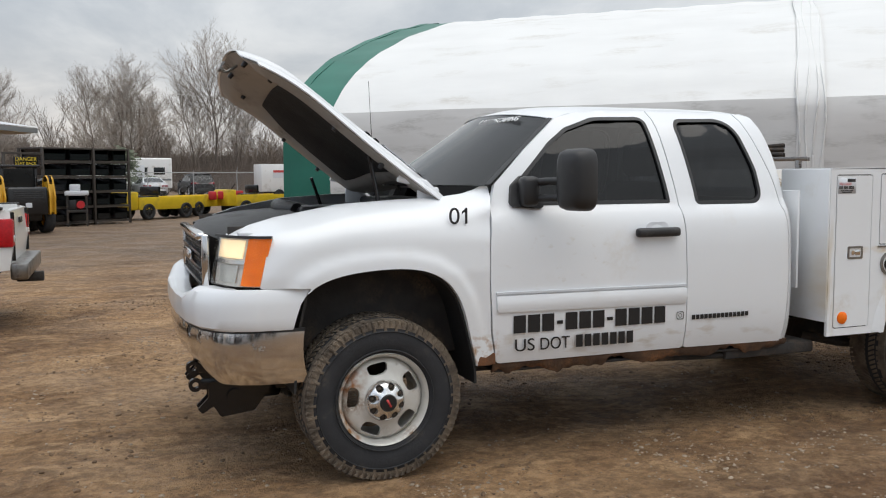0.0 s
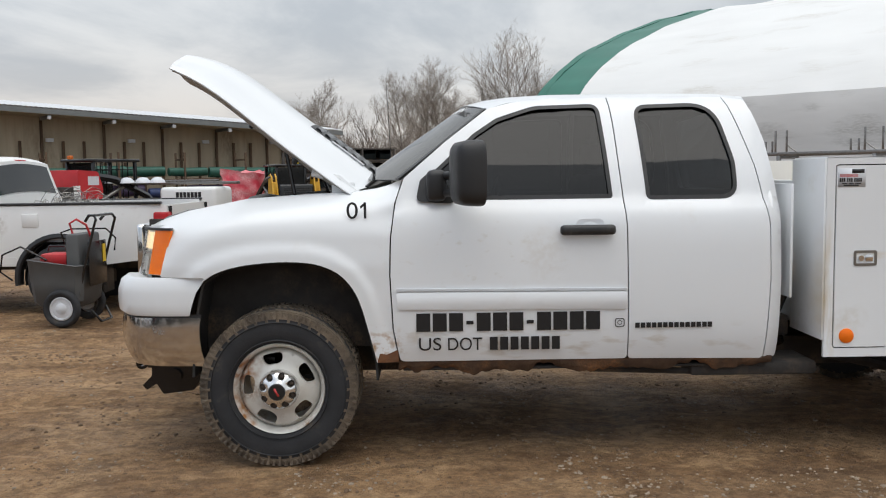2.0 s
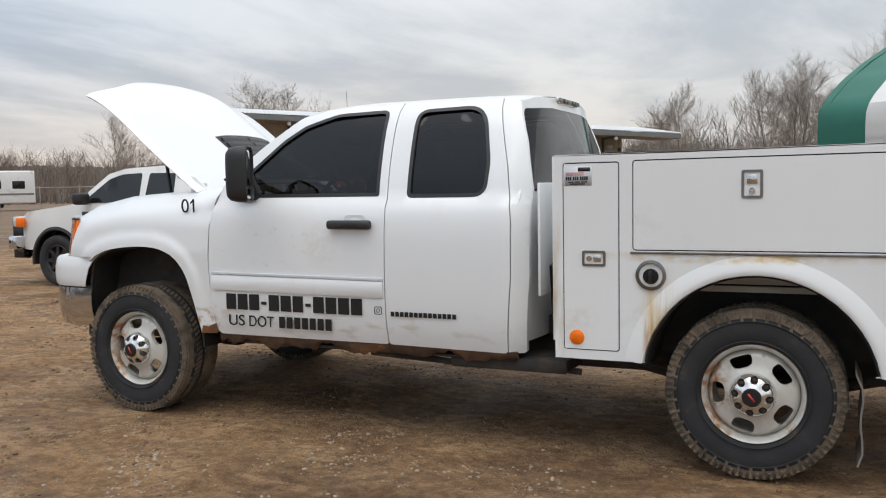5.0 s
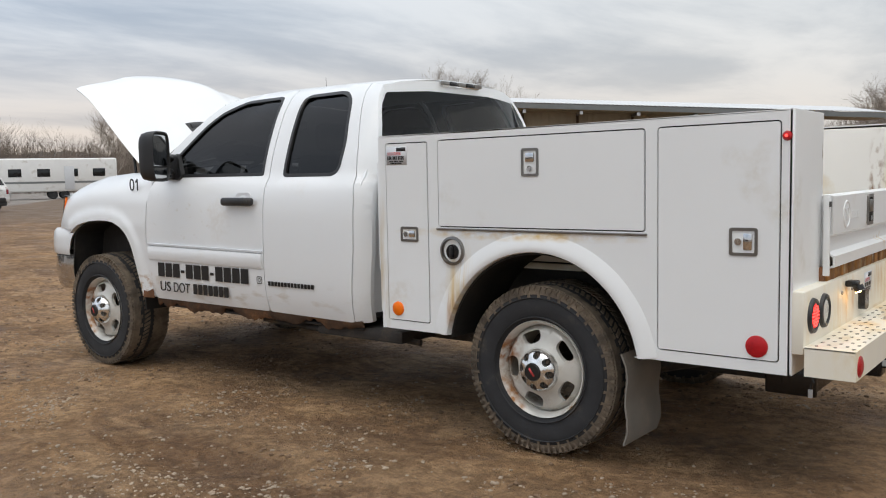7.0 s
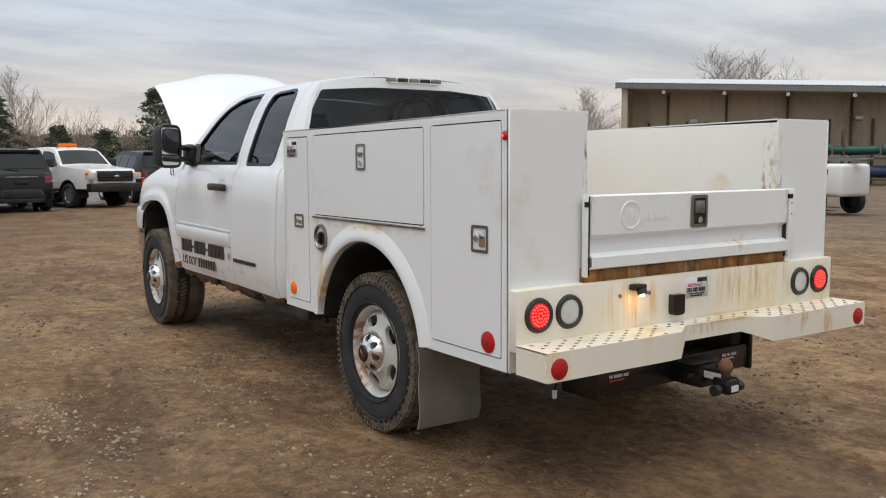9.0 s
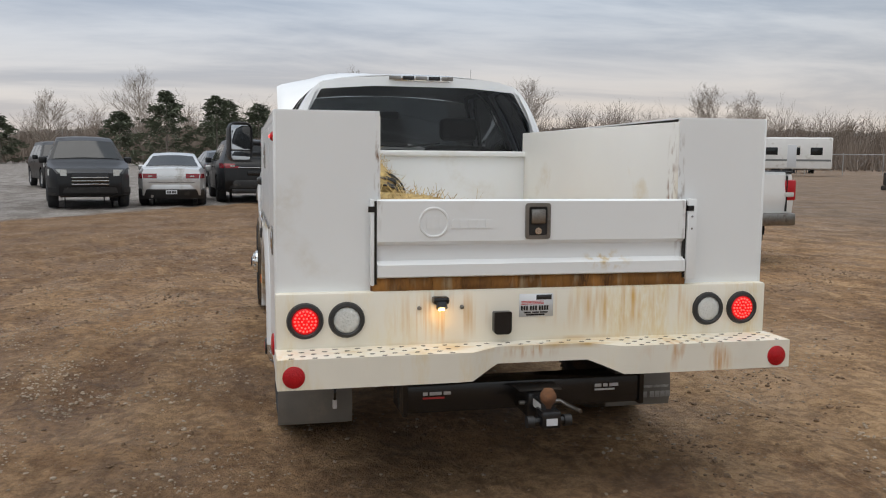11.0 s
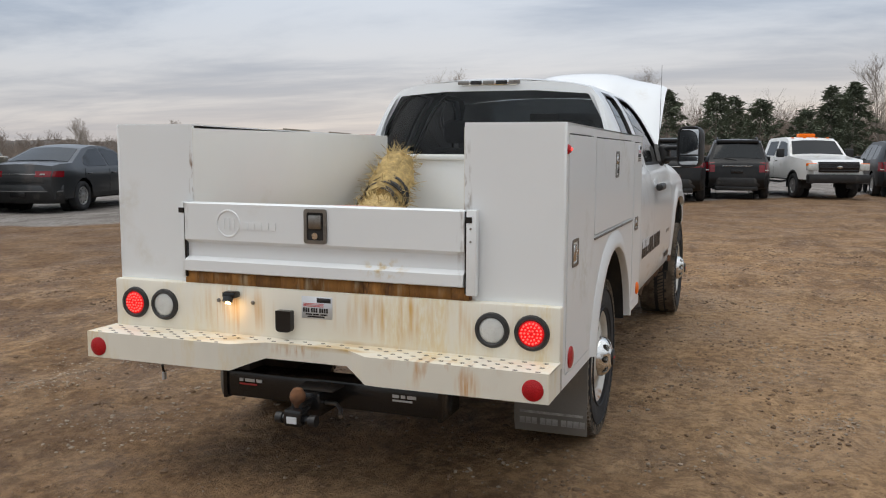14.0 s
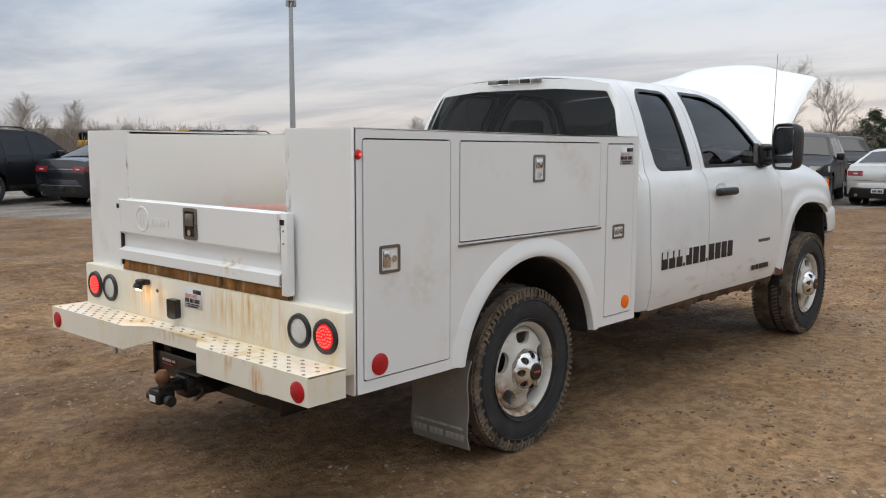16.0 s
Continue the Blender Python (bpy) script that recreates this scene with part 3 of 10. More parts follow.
def ground_height(x, y):
    """Soft ruts and lumps; level where the wheels stand."""
    rut = 0.0
    for a, b, c, w in ((0.03, 1.0, 2.05, 0.16), (0.05, 1.0, 3.45, 0.18), (-0.75, 1.0, 8.6, 0.17), (-0.75, 1.0, 10.5, 0.17), (1.0, 0.22, -6.6, 0.16), (1.0, 0.22, -8.3, 0.16), (0.42, 1.0, 5.4, 0.18), (0.1, 1.0, -2.2, 0.16)):
        # wheel tracks: lines a x + b y + c = 0 that wander a little, with raised lips
        d = (a * x + b * y + c + 0.35 * noise.noise(Vector((x * 0.3, y * 0.3, c)))) / math.hypot(a, b)
        if abs(d) < 0.6:
            rut += -0.030 * math.exp(-(d / w) ** 2) + 0.020 * math.exp(-((abs(d) - 1.9 * w) / (0.6 * w)) ** 2)
    rut *= 0.6 + 0.8 * noise.noise(Vector((x * 0.4, y * 0.4, 9)))
    f = rut + noise.fractal(Vector((x * 0.55, y * 0.55, 0)), 1.0, 2.0, 4) * 0.022 + noise.fractal(Vector((x * 2.6, y * 2.6, 3)), 1.0, 2.0, 3) * 0.012
    away = min(1.0, max(0.12, (math.hypot(x, abs(y) - 0.9) - 0.3), 0) if abs(x) < 1 else 1.0)
    return f * away - 0.012


def axis_steps(lo, hi, fine):
    """Coordinates that are close together from lo to hi and spread out towards the horizon."""
    core = list(np.arange(lo, hi, fine))
    out, d = [], fine
    p = hi
    while p < 1800:
        out.append(p)
        d *= 1.22
        p += d
    low, d, p = [], fine, lo - fine
    while p > -1800:
        low.append(p)
        d *= 1.22
        p -= d
    return low[::-1] + core + out


gx, gy = axis_steps(-7.0, 9.5, 0.085), axis_steps(-6.5, 6.0, 0.085)
verts = [(x, y, ground_height(x, y) if -40 < x < 40 and -40 < y < 40 else -0.012) for y in gy for x in gx]
nx = len(gx)
faces = [(j * nx + i, j * nx + i + 1, (j + 1) * nx + i + 1, (j + 1) * nx + i) for j in range(len(gy) - 1) for i in range(nx - 1)]
me = bpy.data.meshes.new("ground")
me.from_pydata(verts, [], faces)
me.polygons.foreach_set("use_smooth", [True] * len(me.polygons))
ground = new("ground", me)
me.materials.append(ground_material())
tagged(ground, "muddy brown dirt yard with stones and tyre ruts", "ground", kind="structure")


def pebbles(count, spot, sizes, name, material, label):
    """Loose stones, many small lumps in one mesh."""
    rnd = random.Random(5)
    base = bmesh.new()
    bmesh.ops.create_icosphere(base, subdivisions=1, radius=1.0)
    bv = np.array([v.co[:] for v in base.verts])
    bf = [[v.index for v in f.verts] for f in base.faces]
    base.free()
    V, F = [], []
    for _ in range(count):
        x, y = spot(rnd)
        s = rnd.choice(sizes) * rnd.uniform(0.6, 1.3)
        k = bv * np.array([rnd.uniform(0.7, 1.3), rnd.uniform(0.7, 1.3), rnd.uniform(0.4, 0.8)]) * s
        k = k * (1 + 0.25 * np.array([[rnd.uniform(-1, 1)] for _ in range(len(bv))]))
        a = rnd.uniform(0, 6.28)
        c, sn = math.cos(a), math.sin(a)
        k = np.c_[k[:, 0] * c - k[:, 1] * sn + x, k[:, 0] * sn + k[:, 1] * c + y, k[:, 2] + ground_height(x, y) + s * 0.15]
        n0 = len(V) * len(bv)
        V.append(k)
        F += [[i + n0 for i in f] for f in bf]
    mm = bpy.data.meshes.new(name)
    mm.from_pydata(np.vstack(V).tolist(), [], F)
    ob = new(name, mm)
    mm.materials.append(material)
    return tagged(ob, label, "stones", kind="stuff")


STONE = mat("yard_stone", (0.34, 0.27, 0.20), 0.9, vary=0.4, scale=1.5, bump=0.3, bump_scale=60)


def thick(x, y, least):
    """How thick the loose stuff lies: in drifts, with swept ground between them."""
    return max(least, min(1.0, 3.2 * noise.noise(Vector((x * 1.5, y * 1.9, 2.0))) + 1.6 * noise.noise(Vector((x * 4.5, y * 5.0, 6.0)))))


def stone_spot(rnd):
    while True:
        # gravel lies thick along the truck's sides
        x, y = (rnd.gauss(2.2, 2.6), (rnd.gauss(-2.0, 0.7) if rnd.random() < 0.6 else rnd.gauss(2.2, 0.8))) if rnd.random() < 0.5 else (rnd.uniform(-8, 9), rnd.uniform(-6, 7))
        if rnd.random() < thick(x, y, 0.08):
            return x, y


pebbles(13000, stone_spot, (0.003, 0.004, 0.005, 0.006, 0.008, 0.011), "gravel", STONE, "loose pale stones scattered over the mud")
CLOD = mat("dirt_clod", (0.19, 0.122, 0.074), 0.95, vary=0.45, scale=1.2, bump=0.4, bump_scale=70)


def clod_spot(rnd):
    while True:
        x, y = rnd.uniform(-6, 9.5), rnd.uniform(-6.5, 6.5)
        if rnd.random() < thick(x + 7, y, 0.10):
            return x, y


pebbles(20000, clod_spot, (0.004, 0.005, 0.006, 0.009, 0.014), "dirt_clods", CLOD, "crumbs and clods of brown mud")

# ---- the white utility truck ----
truck = empty("utility_truck", None, "white extended-cab work truck with open hood and steel service body", "truck")

CAB = [(0.49, 0.945), (0.56, 0.968), (0.65, 0.984), (0.78, 0.990), (0.95, 0.988), (1.12, 0.980), (1.22, 0.966), (1.275, 0.945), (1.305, 0.915),
       (1.40, 0.886), (1.50, 0.847), (1.60, 0.803), (1.70, 0.752), (1.78, 0.698), (1.82, 0.652), (1.85, 0.605)]
TOP = [(1.00, 1.735), (1.075, 1.79), (1.14, 1.815), (1.25, 1.835), (1.45, 1.848), (2.10, 1.848), (2.33, 1.842), (2.44, 1.825)]
FTOP = [(-0.70, 1.205), (-0.60, 1.245), (-0.48, 1.282), (-0.17, 1.340), (0.14, 1.360), (0.36, 1.367), (0.50, 1.385), (0.57, 1.405), (0.632, 1.435)]


def cab_y(x, z):
    y = interp(z, CAB)
    if x > 2.42:
        y -= 4.5 * (x - 2.42) ** 2
    return y


SWEEP = [(-0.64, 0.98), (-0.56, 1.04), (-0.49, 1.10), (-0.42, 1.15), (-0.31, 1.19), (-0.13, 1.217), (0.17, 1.222), (0.45, 1.205), (0.62, 1.18)]
ARCH = [(0.497, 0.50), (0.482, 0.57), (0.457, 0.67), (0.427, 0.79), (0.392, 0.880), (0.322, 0.966), (0.22, 1.014), (0.103, 1.030), (-0.045, 1.028), (-0.20, 1.010), (-0.315, 0.972), (-0.375, 0.925)]
for _ in range(2):
    # round the corners of the wheel opening
    ARCH = [ARCH[0]] + [(p[0] * (1 - f) + q[0] * f, p[1] * (1 - f) + q[1] * f) for p, q in zip(ARCH, ARCH[1:]) for f in (0.25, 0.75)] + [ARCH[-1]]
ARCH_EDGE = ARCH[::4] + [(-0.41, 0.86), (-0.44, 0.76)]


def arch_gap_to(x, z):
    best = 9.0
    for (ax, az), (bx, bz) in zip(ARCH_EDGE, ARCH_EDGE[1:]):
        dx, dz = bx - ax, bz - az
        t = min(1.0, max(0.0, ((x - ax) * dx + (z - az) * dz) / (dx * dx + dz * dz)))
        best = min(best, math.hypot(x - ax - dx * t, z - az - dz * t))
    return best


def fender_y(x, z):
    y = interp(z, [(0.50, 0.965), (0.80, 0.985), (1.0, 0.990), (1.15, 0.977), (1.25, 0.960), (1.40, 0.955)])
    dz = interp(x, FTOP) - z
    if dz < 0.14:
        y -= 0.15 * ((0.14 - dz) / 0.14) ** 2.2
    # a flat flare band round the wheel opening, and a swept shoulder above it
    q = arch_gap_to(x, z)
    k = min(1.0, max(0.0, (0.105 - q) / 0.060))
    y += 0.015 * k * k * (3 - 2 * k)
    k = min(1.0, max(0.0, (z - interp(x, SWEEP) + 0.05) / 0.14))
    y -= 0.022 * k * k * (3 - 2 * k)
    if x < -0.35:
        y -= 0.62 * (-0.35 - x) ** 2
    return y


DOOR = rounded([(0.612, 0.510, 0.03), (0.582, 0.68, 0.1), (0.570, 0.95, 0.1), (0.576, 1.14, 0.1), (0.600, 1.32, 0.1), (0.640, 1.435, 0.02), (0.855, 1.62, 0.3), (1.078, 1.792, 0.1),
                (1.25, 1.836, 0.1), (1.45, 1.849, 0), (1.712, 1.849, 0), (1.732, 1.48, 0.2), (1.752, 1.19, 0.2), (1.757, 0.510, 0.02)], 0.0)
REARDOOR = rounded([(1.763, 0.510, 0.02), (1.758, 1.19, 0.2), (1.738, 1.48, 0.2), (1.718, 1.849, 0), (2.10, 1.849, 0), (2.322, 1.843, 0), (2.425, 1.47, 0.3), (2.472, 1.19, 0.3), (2.474, 0.90, 0.3), (2.448, 0.500, 0.02)], 0.0)
CORNER = rounded([(2.454, 0.500, 0.01), (2.480, 0.90, 0.3), (2.478, 1.19, 0.3), (2.431, 1.47, 0.3), (2.328, 1.843, 0), (2.435, 1.826, 0.03), (2.505, 1.60, 0.2), (2.553, 1.33, 0.2), (2.555, 0.90, 0.3), (2.535, 0.500, 0.02)], 0.0)
WINDOW = rounded([(0.715, 1.325, 0.02), (0.745, 1.42, 0.05), (1.00, 1.655, 0.15), (1.12, 1.735, 0.12), (1.32, 1.800, 0.25), (1.655, 1.808, 0.05), (1.690, 1.325, 0.012)], 0.03, 0.04)
REARWINDOW = rounded([(1.868, 1.315, 0.03), (1.840, 1.798, 0.07), (2.255, 1.808, 0.16), (2.325, 1.50, 0.30), (2.322, 1.315, 0.08)], 0.05, 0.03, 9)
FENDER = rounded([(0.512, 0.515, 0.01), (0.604, 0.515, 0.02), (0.575, 0.68, 0.1), (0.563, 0.95, 0.1), (0.569, 1.14, 0.1), (0.592, 1.31, 0.1), (0.632, 1.435, 0.01)]
                 + [(x, z, 0) for x, z in reversed(FTOP[:-1])] + [(-0.705, 1.198, 0), (-0.530, 1.196, 0.02), (-0.585, 0.958, 0.01), (-0.352, 0.955, 0.005)]
                 + [(x, z, 0.0) for x, z in reversed(ARCH[2:-1])], 0.0)

for s in (-1, 1):
    sink = (0, -s, 0)
    on_cab = lambda a, b, s=s: (a, s * cab_y(a, b), b)
    in_cab = lambda a, b, s=s: (a, s * (cab_y(a, b) - 0.055), b)
    fen = part("fender", sheet(FENDER, [], lambda a, b, s=s: (a, s * fender_y(a, b), b), 0.02, 0.035, sink), WHITE, truck)
    door = part("door", sheet(DOOR, [inset(WINDOW, -0.004)], on_cab, 0.05, 0.03, sink), WHITE, truck, "white front door with faded marks")
    rdoor = part("rear_door", sheet(REARDOOR, [inset(REARWINDOW, -0.004)], on_cab, 0.05, 0.03, sink), WHITE, truck)
    part("cab_corner", sheet(CORNER, [], on_cab, 0.04, 0.03, sink), WHITE, truck)
    for win, dr in ((WINDOW, door), (REARWINDOW, rdoor)):
        part("window_seal", sheet(inset(win, -0.004), [inset(win, 0.016)], lambda a, b, s=s: (a, s * (cab_y(a, b) + 0.002), b), 0, 0.02, sink), BLACKPL, dr)
        part("window_pane", sheet(inset(win, 0.004), [], lambda a, b, s=s: (a, s * (cab_y(a, b) - 0.012), b), 0.08, 0.004, sink), TINT, dr, "dark tinted window")
    part("door_trim", sheet(inset(DOOR, 0.02), [inset(WINDOW, -0.004)], in_cab, 0.08, 0.0, sink), SEATCLOTH, door)
    part("door_trim", sheet(inset(REARDOOR, 0.02), [inset(REARWINDOW, -0.004)], in_cab, 0.08, 0.0, sink), SEATCLOTH, rdoor)
    # the side moulding, which the other side has lost: a white bar with a chrome strip along its upper edge
    if s < 0:
        bar = rounded([(0.602, 0.782, 0.02), (0.598, 0.868, 0.015), (1.748, 0.858, 0.01), (1.748, 0.768, 0.01)], 0.01)
        part("side_moulding", sheet(bar, [], lambda a, b, s=s: (a, s * (cab_y(a, b) + 0.006 + 0.012 * math.sin(math.pi * min(1, max(0, (b - 0.765) / 0.11)))), b), 0.022, 0.02, sink), WHITE, door)
        # the chrome's bright reflection is painted as a flat pale colour
        strip = [(0.598, 0.874), (0.598, 0.886), (1.748, 0.876), (1.748, 0.864)]
        part("bright_strip", sheet(line(strip + strip[:1], 0.06)[:-1], [], lambda a, b, s=s: (a, s * (cab_y(a, b) + 0.012), b), 0, 0.014, sink), LABEL, door)
    # door handle in its dished pocket
    part("handle_pocket", sheet(rounded([(1.50, 1.15), (1.50, 1.222), (1.64, 1.222), (1.64, 1.15)], 0.034, 0.02), [], lambda a, b, s=s: (a, s * (cab_y(a, b) + 0.004 - 0.010 * math.exp(-(((a - 1.57) / 0.045) ** 2 + ((b - 1.185) / 0.03) ** 2))), b), 0.016, 0.004, sink), FADED, door)
    hb = bmesh.new()
    add_box(hb, 1.415, 1.690, s * 0.985, s * 1.030, 1.143, 1.193, 0.018, 3)
    add_tube(hb, (1.665, s * 1.02, 1.168), (1.665, s * 1.034, 1.168), 0.010)
    part("door_handle", smooth_all(hb), BLACKPL, door)
    # tow mirror: shell, glass facing back, two arms, black corner plate
    turn = Matrix.Translation((0.955, s * 1.155, 0)) @ Matrix.Rotation(radians(-s * 24), 4, "Z") @ Matrix.Translation((-0.955, -s * 1.155, 0))
    ml = [[Vector((0.955 + dx, s * 1.160 + wy * 0.100 * math.copysign(abs(math.cos(a)) ** 0.45, math.cos(a)), 1.455 + wz * 0.158 * math.copysign(abs(math.sin(a)) ** 0.45, math.sin(a)))) for a in np.linspace(0, 2 * math.pi, 41)[:-1]]
          for dx, wy, wz in ((-0.078, 0.01, 0.01), (-0.077, 0.30, 0.55), (-0.070, 0.62, 0.80), (-0.05, 0.82, 0.92), (-0.01, 0.95, 0.98), (0.035, 1.0, 1.0), (0.05, 0.985, 0.99), (0.052, 0.93, 0.95), (0.042, 0.90, 0.93), (0.042, 0.01, 0.01))]
    mb = grid([[turn @ p for p in row] for row in ml], True)
    bmesh.ops.recalc_face_normals(mb, faces=mb.faces)
    mir = part("tow_mirror", mb, BLACKPL, truck, "large black towing mirror")
    part("mirror_glass", box(0.985, 1.001, s * 1.078, s * 1.242, 1.395, 1.590, 0.006), MIRRORGLASS, mir, m=turn)
    part("spot_glass", box(0.985, 1.001, s * 1.078, s * 1.242, 1.316, 1.386, 0.006), MIRRORGLASS, mir, m=turn)
    ar = bmesh.new()
    for z in (1.362, 1.448):
        add_path(ar, [(0.80, s * 0.91, z - 0.01), (0.88, s * 1.0, z), (0.935, s * 1.09, z)], 0.021, 10)
    add_box(ar, 0.755, 0.855, s * 0.895, s * 0.985, 1.318, 1.475, 0.03, 3)
    part("mirror_arm", ar, BLACKPL, mir)
    part("mirror_foot", sheet(rounded([(0.700, 1.318), (0.722, 1.425), (0.80, 1.49), (0.905, 1.335), (0.885, 1.305)], 0.03), [], lambda a, b, s=s: (a, s * (cab_y(a, b) + 0.022), b), 0.05, 0.03, sink), BLACKPL, mir)
    # front wheel-arch liner and the inner side of the engine bay
    rows = []
    for y in (0.965, 0.80, 0.60, 0.47):
        rows.append([(x * 1.0 + 0.0, s * y, z) for x, z in line([(0.50, 0.42)] + ARCH + [(-0.42, 0.72), (-0.44, 0.45)], 0.08)])
    part("wheel_liner", thicken(grid(rows), 0.012), LINER, truck)
    part("inner_fender", box(-0.70, 0.55, s * 0.715, s * 0.735, 0.55, 1.24, 0.004), FRAME, truck)
    part("fender_rail", box(-0.66, 0.60, s * 0.735, s * 0.83, 1.195, 1.215, 0.004), WHITE, truck)
    # sill, rusted through in places, and its dark underside
    rows = []
    for k in range(5):
        rows.append([(x, s * (0.945 - 0.02 * k * k / 16 + 0.006 * noise.noise(Vector((x * 9, k, s)))), 0.507 - k * 0.014 * (0.9 + 0.9 * noise.noise(Vector((x * 5.5, 3, s))) + 0.5 * noise.noise(Vector((x * 21, 7, s)))))
                     for x in np.linspace(0.60, 2.50, 96)])
    part("rocker_panel", thicken(grid(rows), 0.012), SILLRUST, truck, "rusted sill under the doors")
    part("sill_underside", box(0.62, 2.48, s * 0.78, s * 0.915, 0.452, 0.47, 0.01), FRAME, truck)
    part("fender_rust", sheet(rounded([(0.495, 0.512), (0.51, 0.56), (0.545, 0.553), (0.60, 0.575), (0.604, 0.512)], 0.008), [], lambda a, b, s=s: (a, s * (fender_y(a, b) + 0.0025), b), 0.02, 0.002, sink), RUST, fen)

# roof
rows = []
for x in np.linspace(1.075, 2.437, 15):
    zt = interp(x, TOP)
    hw = cab_y(x, zt)
    rows.append([(x - 0.12 * (1 - v * v) * max(0, 1 - (x - 1.075) / 0.45) + 0.052 * (1 - v ** 4) * max(0.0, (x - 2.05) / 0.387) ** 2, v * hw, zt + 0.055 * (1 - abs(v) ** 2.4)) for v in np.linspace(-1, 1, 17)])
part("roof", thicken(grid(rows), 0.004), WHITE, truck)
# windscreen with a dark band along its edges
rows = []
for t in np.linspace(0, 1, 9):
    ex, ez, ey = 0.618 + 0.457 * t, 1.428 + 0.360 * t, 0.876 - 0.196 * t
    rows.append([(ex - (0.27 - 0.15 * t) * (1 - v * v), v * ey, ez + (0.0 + 0.052 * t) * (1 - v * v)) for v in np.linspace(-1, 1, 17)])
ws = part("windscreen", thicken(grid(rows), 0.006), WSGLASS, truck, "dark windscreen")
ws.visible_shadow = False
for v0 in (-1.0, 0.965):
    rr = [[tuple(Vector((0.618 + 0.457 * t - (0.27 - 0.15 * t) * (1 - v * v) - 0.004, v * (0.876 - 0.196 * t), 1.428 + 0.360 * t + 0.052 * t * (1 - v * v) + 0.006))) for v in (v0, v0 + 0.035)] for t in np.linspace(0, 1, 9)]
    part("windscreen_edge", thicken(grid(rr), 0.008), BLACKPL, truck)
# visor strip lettering on the windscreen
for i, word in enumerate(["LANDSCAPING"]):
    base = Vector((0.945, -0.30, 1.800))
    mx = Matrix(((0.15, 0.78, -0.61, 0.885), (-0.985, 0.12, -0.09, -0.08), (0.0, 0.61, 0.79, 1.788), (0, 0, 0, 1)))
    letters("visor_lettering", word, 0.062, WHITEINK, truck, mx, 0.002, "white block letters across the windscreen's top")
# cowl and wiper
part("cowl", box(0.36, 0.66, -0.80, 0.80, 1.29, 1.345, 0.02), BLACKPL, truck)
for y0 in (-0.62, 0.05):
    part("wiper", add_path(bmesh.new(), [(0.43, y0, 1.39), (0.48, y0 + 0.25, 1.44), (0.55, y0 + 0.52, 1.475)], 0.009, 6), BLACKPL, truck)

# back of the cab with the rear window
def cab_back(a, b):
    up = max(0.0, b - 1.33)
    return (2.553 - up * 0.12 - (0.03 + 0.20 * up) * (a / 0.8) ** 4, a, b)


BACK = rounded([(-0.925, 0.55, 0.02), (-0.925, 1.26, 0.05), (-0.865, 1.36, 0.05), (-0.765, 1.60, 0), (-0.655, 1.818, 0.03), (-0.52, 1.852, 0.1), (0, 1.882, 0), (0.52, 1.852, 0.1), (0.655, 1.818, 0.03),
                (0.765, 1.60, 0), (0.865, 1.36, 0.05), (0.925, 1.26, 0.05), (0.925, 0.55, 0.02)], 0.0)
BACKGLASS = rounded([(-0.785, 1.335, 0.04), (-0.745, 1.59, 0.1), (-0.640, 1.782, 0.03), (-0.3, 1.805, 0.1), (0.3, 1.805, 0.1), (0.640, 1.782, 0.03), (0.745, 1.59, 0.1), (0.785, 1.335, 0.04)], 0.0)
back = part("cab_back", sheet(BACK, [BACKGLASS], cab_back, 0.07, 0.03, (-1, 0, 0)), WHITE, truck)
part("rear_window", sheet(inset(BACKGLASS, 0.002), [], lambda a, b: (cab_back(a, b)[0] + 0.002, a, b), 0.1, 0.005, (-1, 0, 0)), BACKTINT, back, "dark tinted rear window")
# high brake lamp with a chrome rim, three clear lenses and red ends
hl = part("high_brake_lamp", box(2.462, 2.512, -0.195, 0.195, 1.838, 1.878, 0.012), CHROME, truck)
for i in range(5):
    y = -0.172 + i * 0.086
    part("lens", box(2.507, 2.518, y - 0.038, y + 0.038, 1.846, 1.871, 0.004), SMOOTHBLACK if i % 2 else STEEL, hl)

# cabin inside: floor, dash, seats, wheel
part("cabin_floor", box(0.62, 2.50, -0.90, 0.90, 0.52, 0.56), SEATCLOTH, truck)
part("dashboard", box(0.55, 0.95, -0.86, 0.86, 0.95, 1.33, 0.06, 4), SEATCLOTH, truck)
for y in (-0.42, 0.42):
    sb = bmesh.new()
    add_box(sb, 1.25, 1.75, y - 0.26, y + 0.26, 0.62, 0.90, 0.06, 3)
    seat = part("seat", smooth_all(sb), SEATCLOTH, truck)
    bb = bmesh.new()
    add_box(bb, 1.70, 1.86, y - 0.25, y + 0.25, 0.85, 1.44, 0.06, 3)
    part("backrest", smooth_all(bb), SEATCLOTH, seat)
    part("headrest", box(1.76, 1.87, y - 0.14, y + 0.14, 1.47, 1.64, 0.045, 3), SEATCLOTH, seat)
part("rear_bench", box(2.05, 2.45, -0.8, 0.8, 0.62, 1.25, 0.06, 3), SEATCLOTH, truck)
wb = bmesh.new()
add_path(wb, [(1.10 + 0.06 * math.sin(a), -0.42 + 0.19 * math.cos(a), 1.26 + 0.17 * math.sin(a)) for a in np.linspace(0, 2 * math.pi, 25)], 0.014, 8)
add_tube(wb, (0.95, -0.42, 1.18), (1.10, -0.42, 1.26), 0.03)
part("steering_wheel", wb, BLACKPL, truck)
part("rear_view_mirror", box(0.98, 1.0, -0.12, 0.12, 1.66, 1.72, 0.01), BLACKPL, truck)

# ---- hood, propped open ----
HA = radians(35.8)
HD, HN, H0 = Vector((-math.cos(HA), 0, math.sin(HA))), Vector((math.sin(HA), 0, math.cos(HA))), Vector((0.367, 0, 1.368))


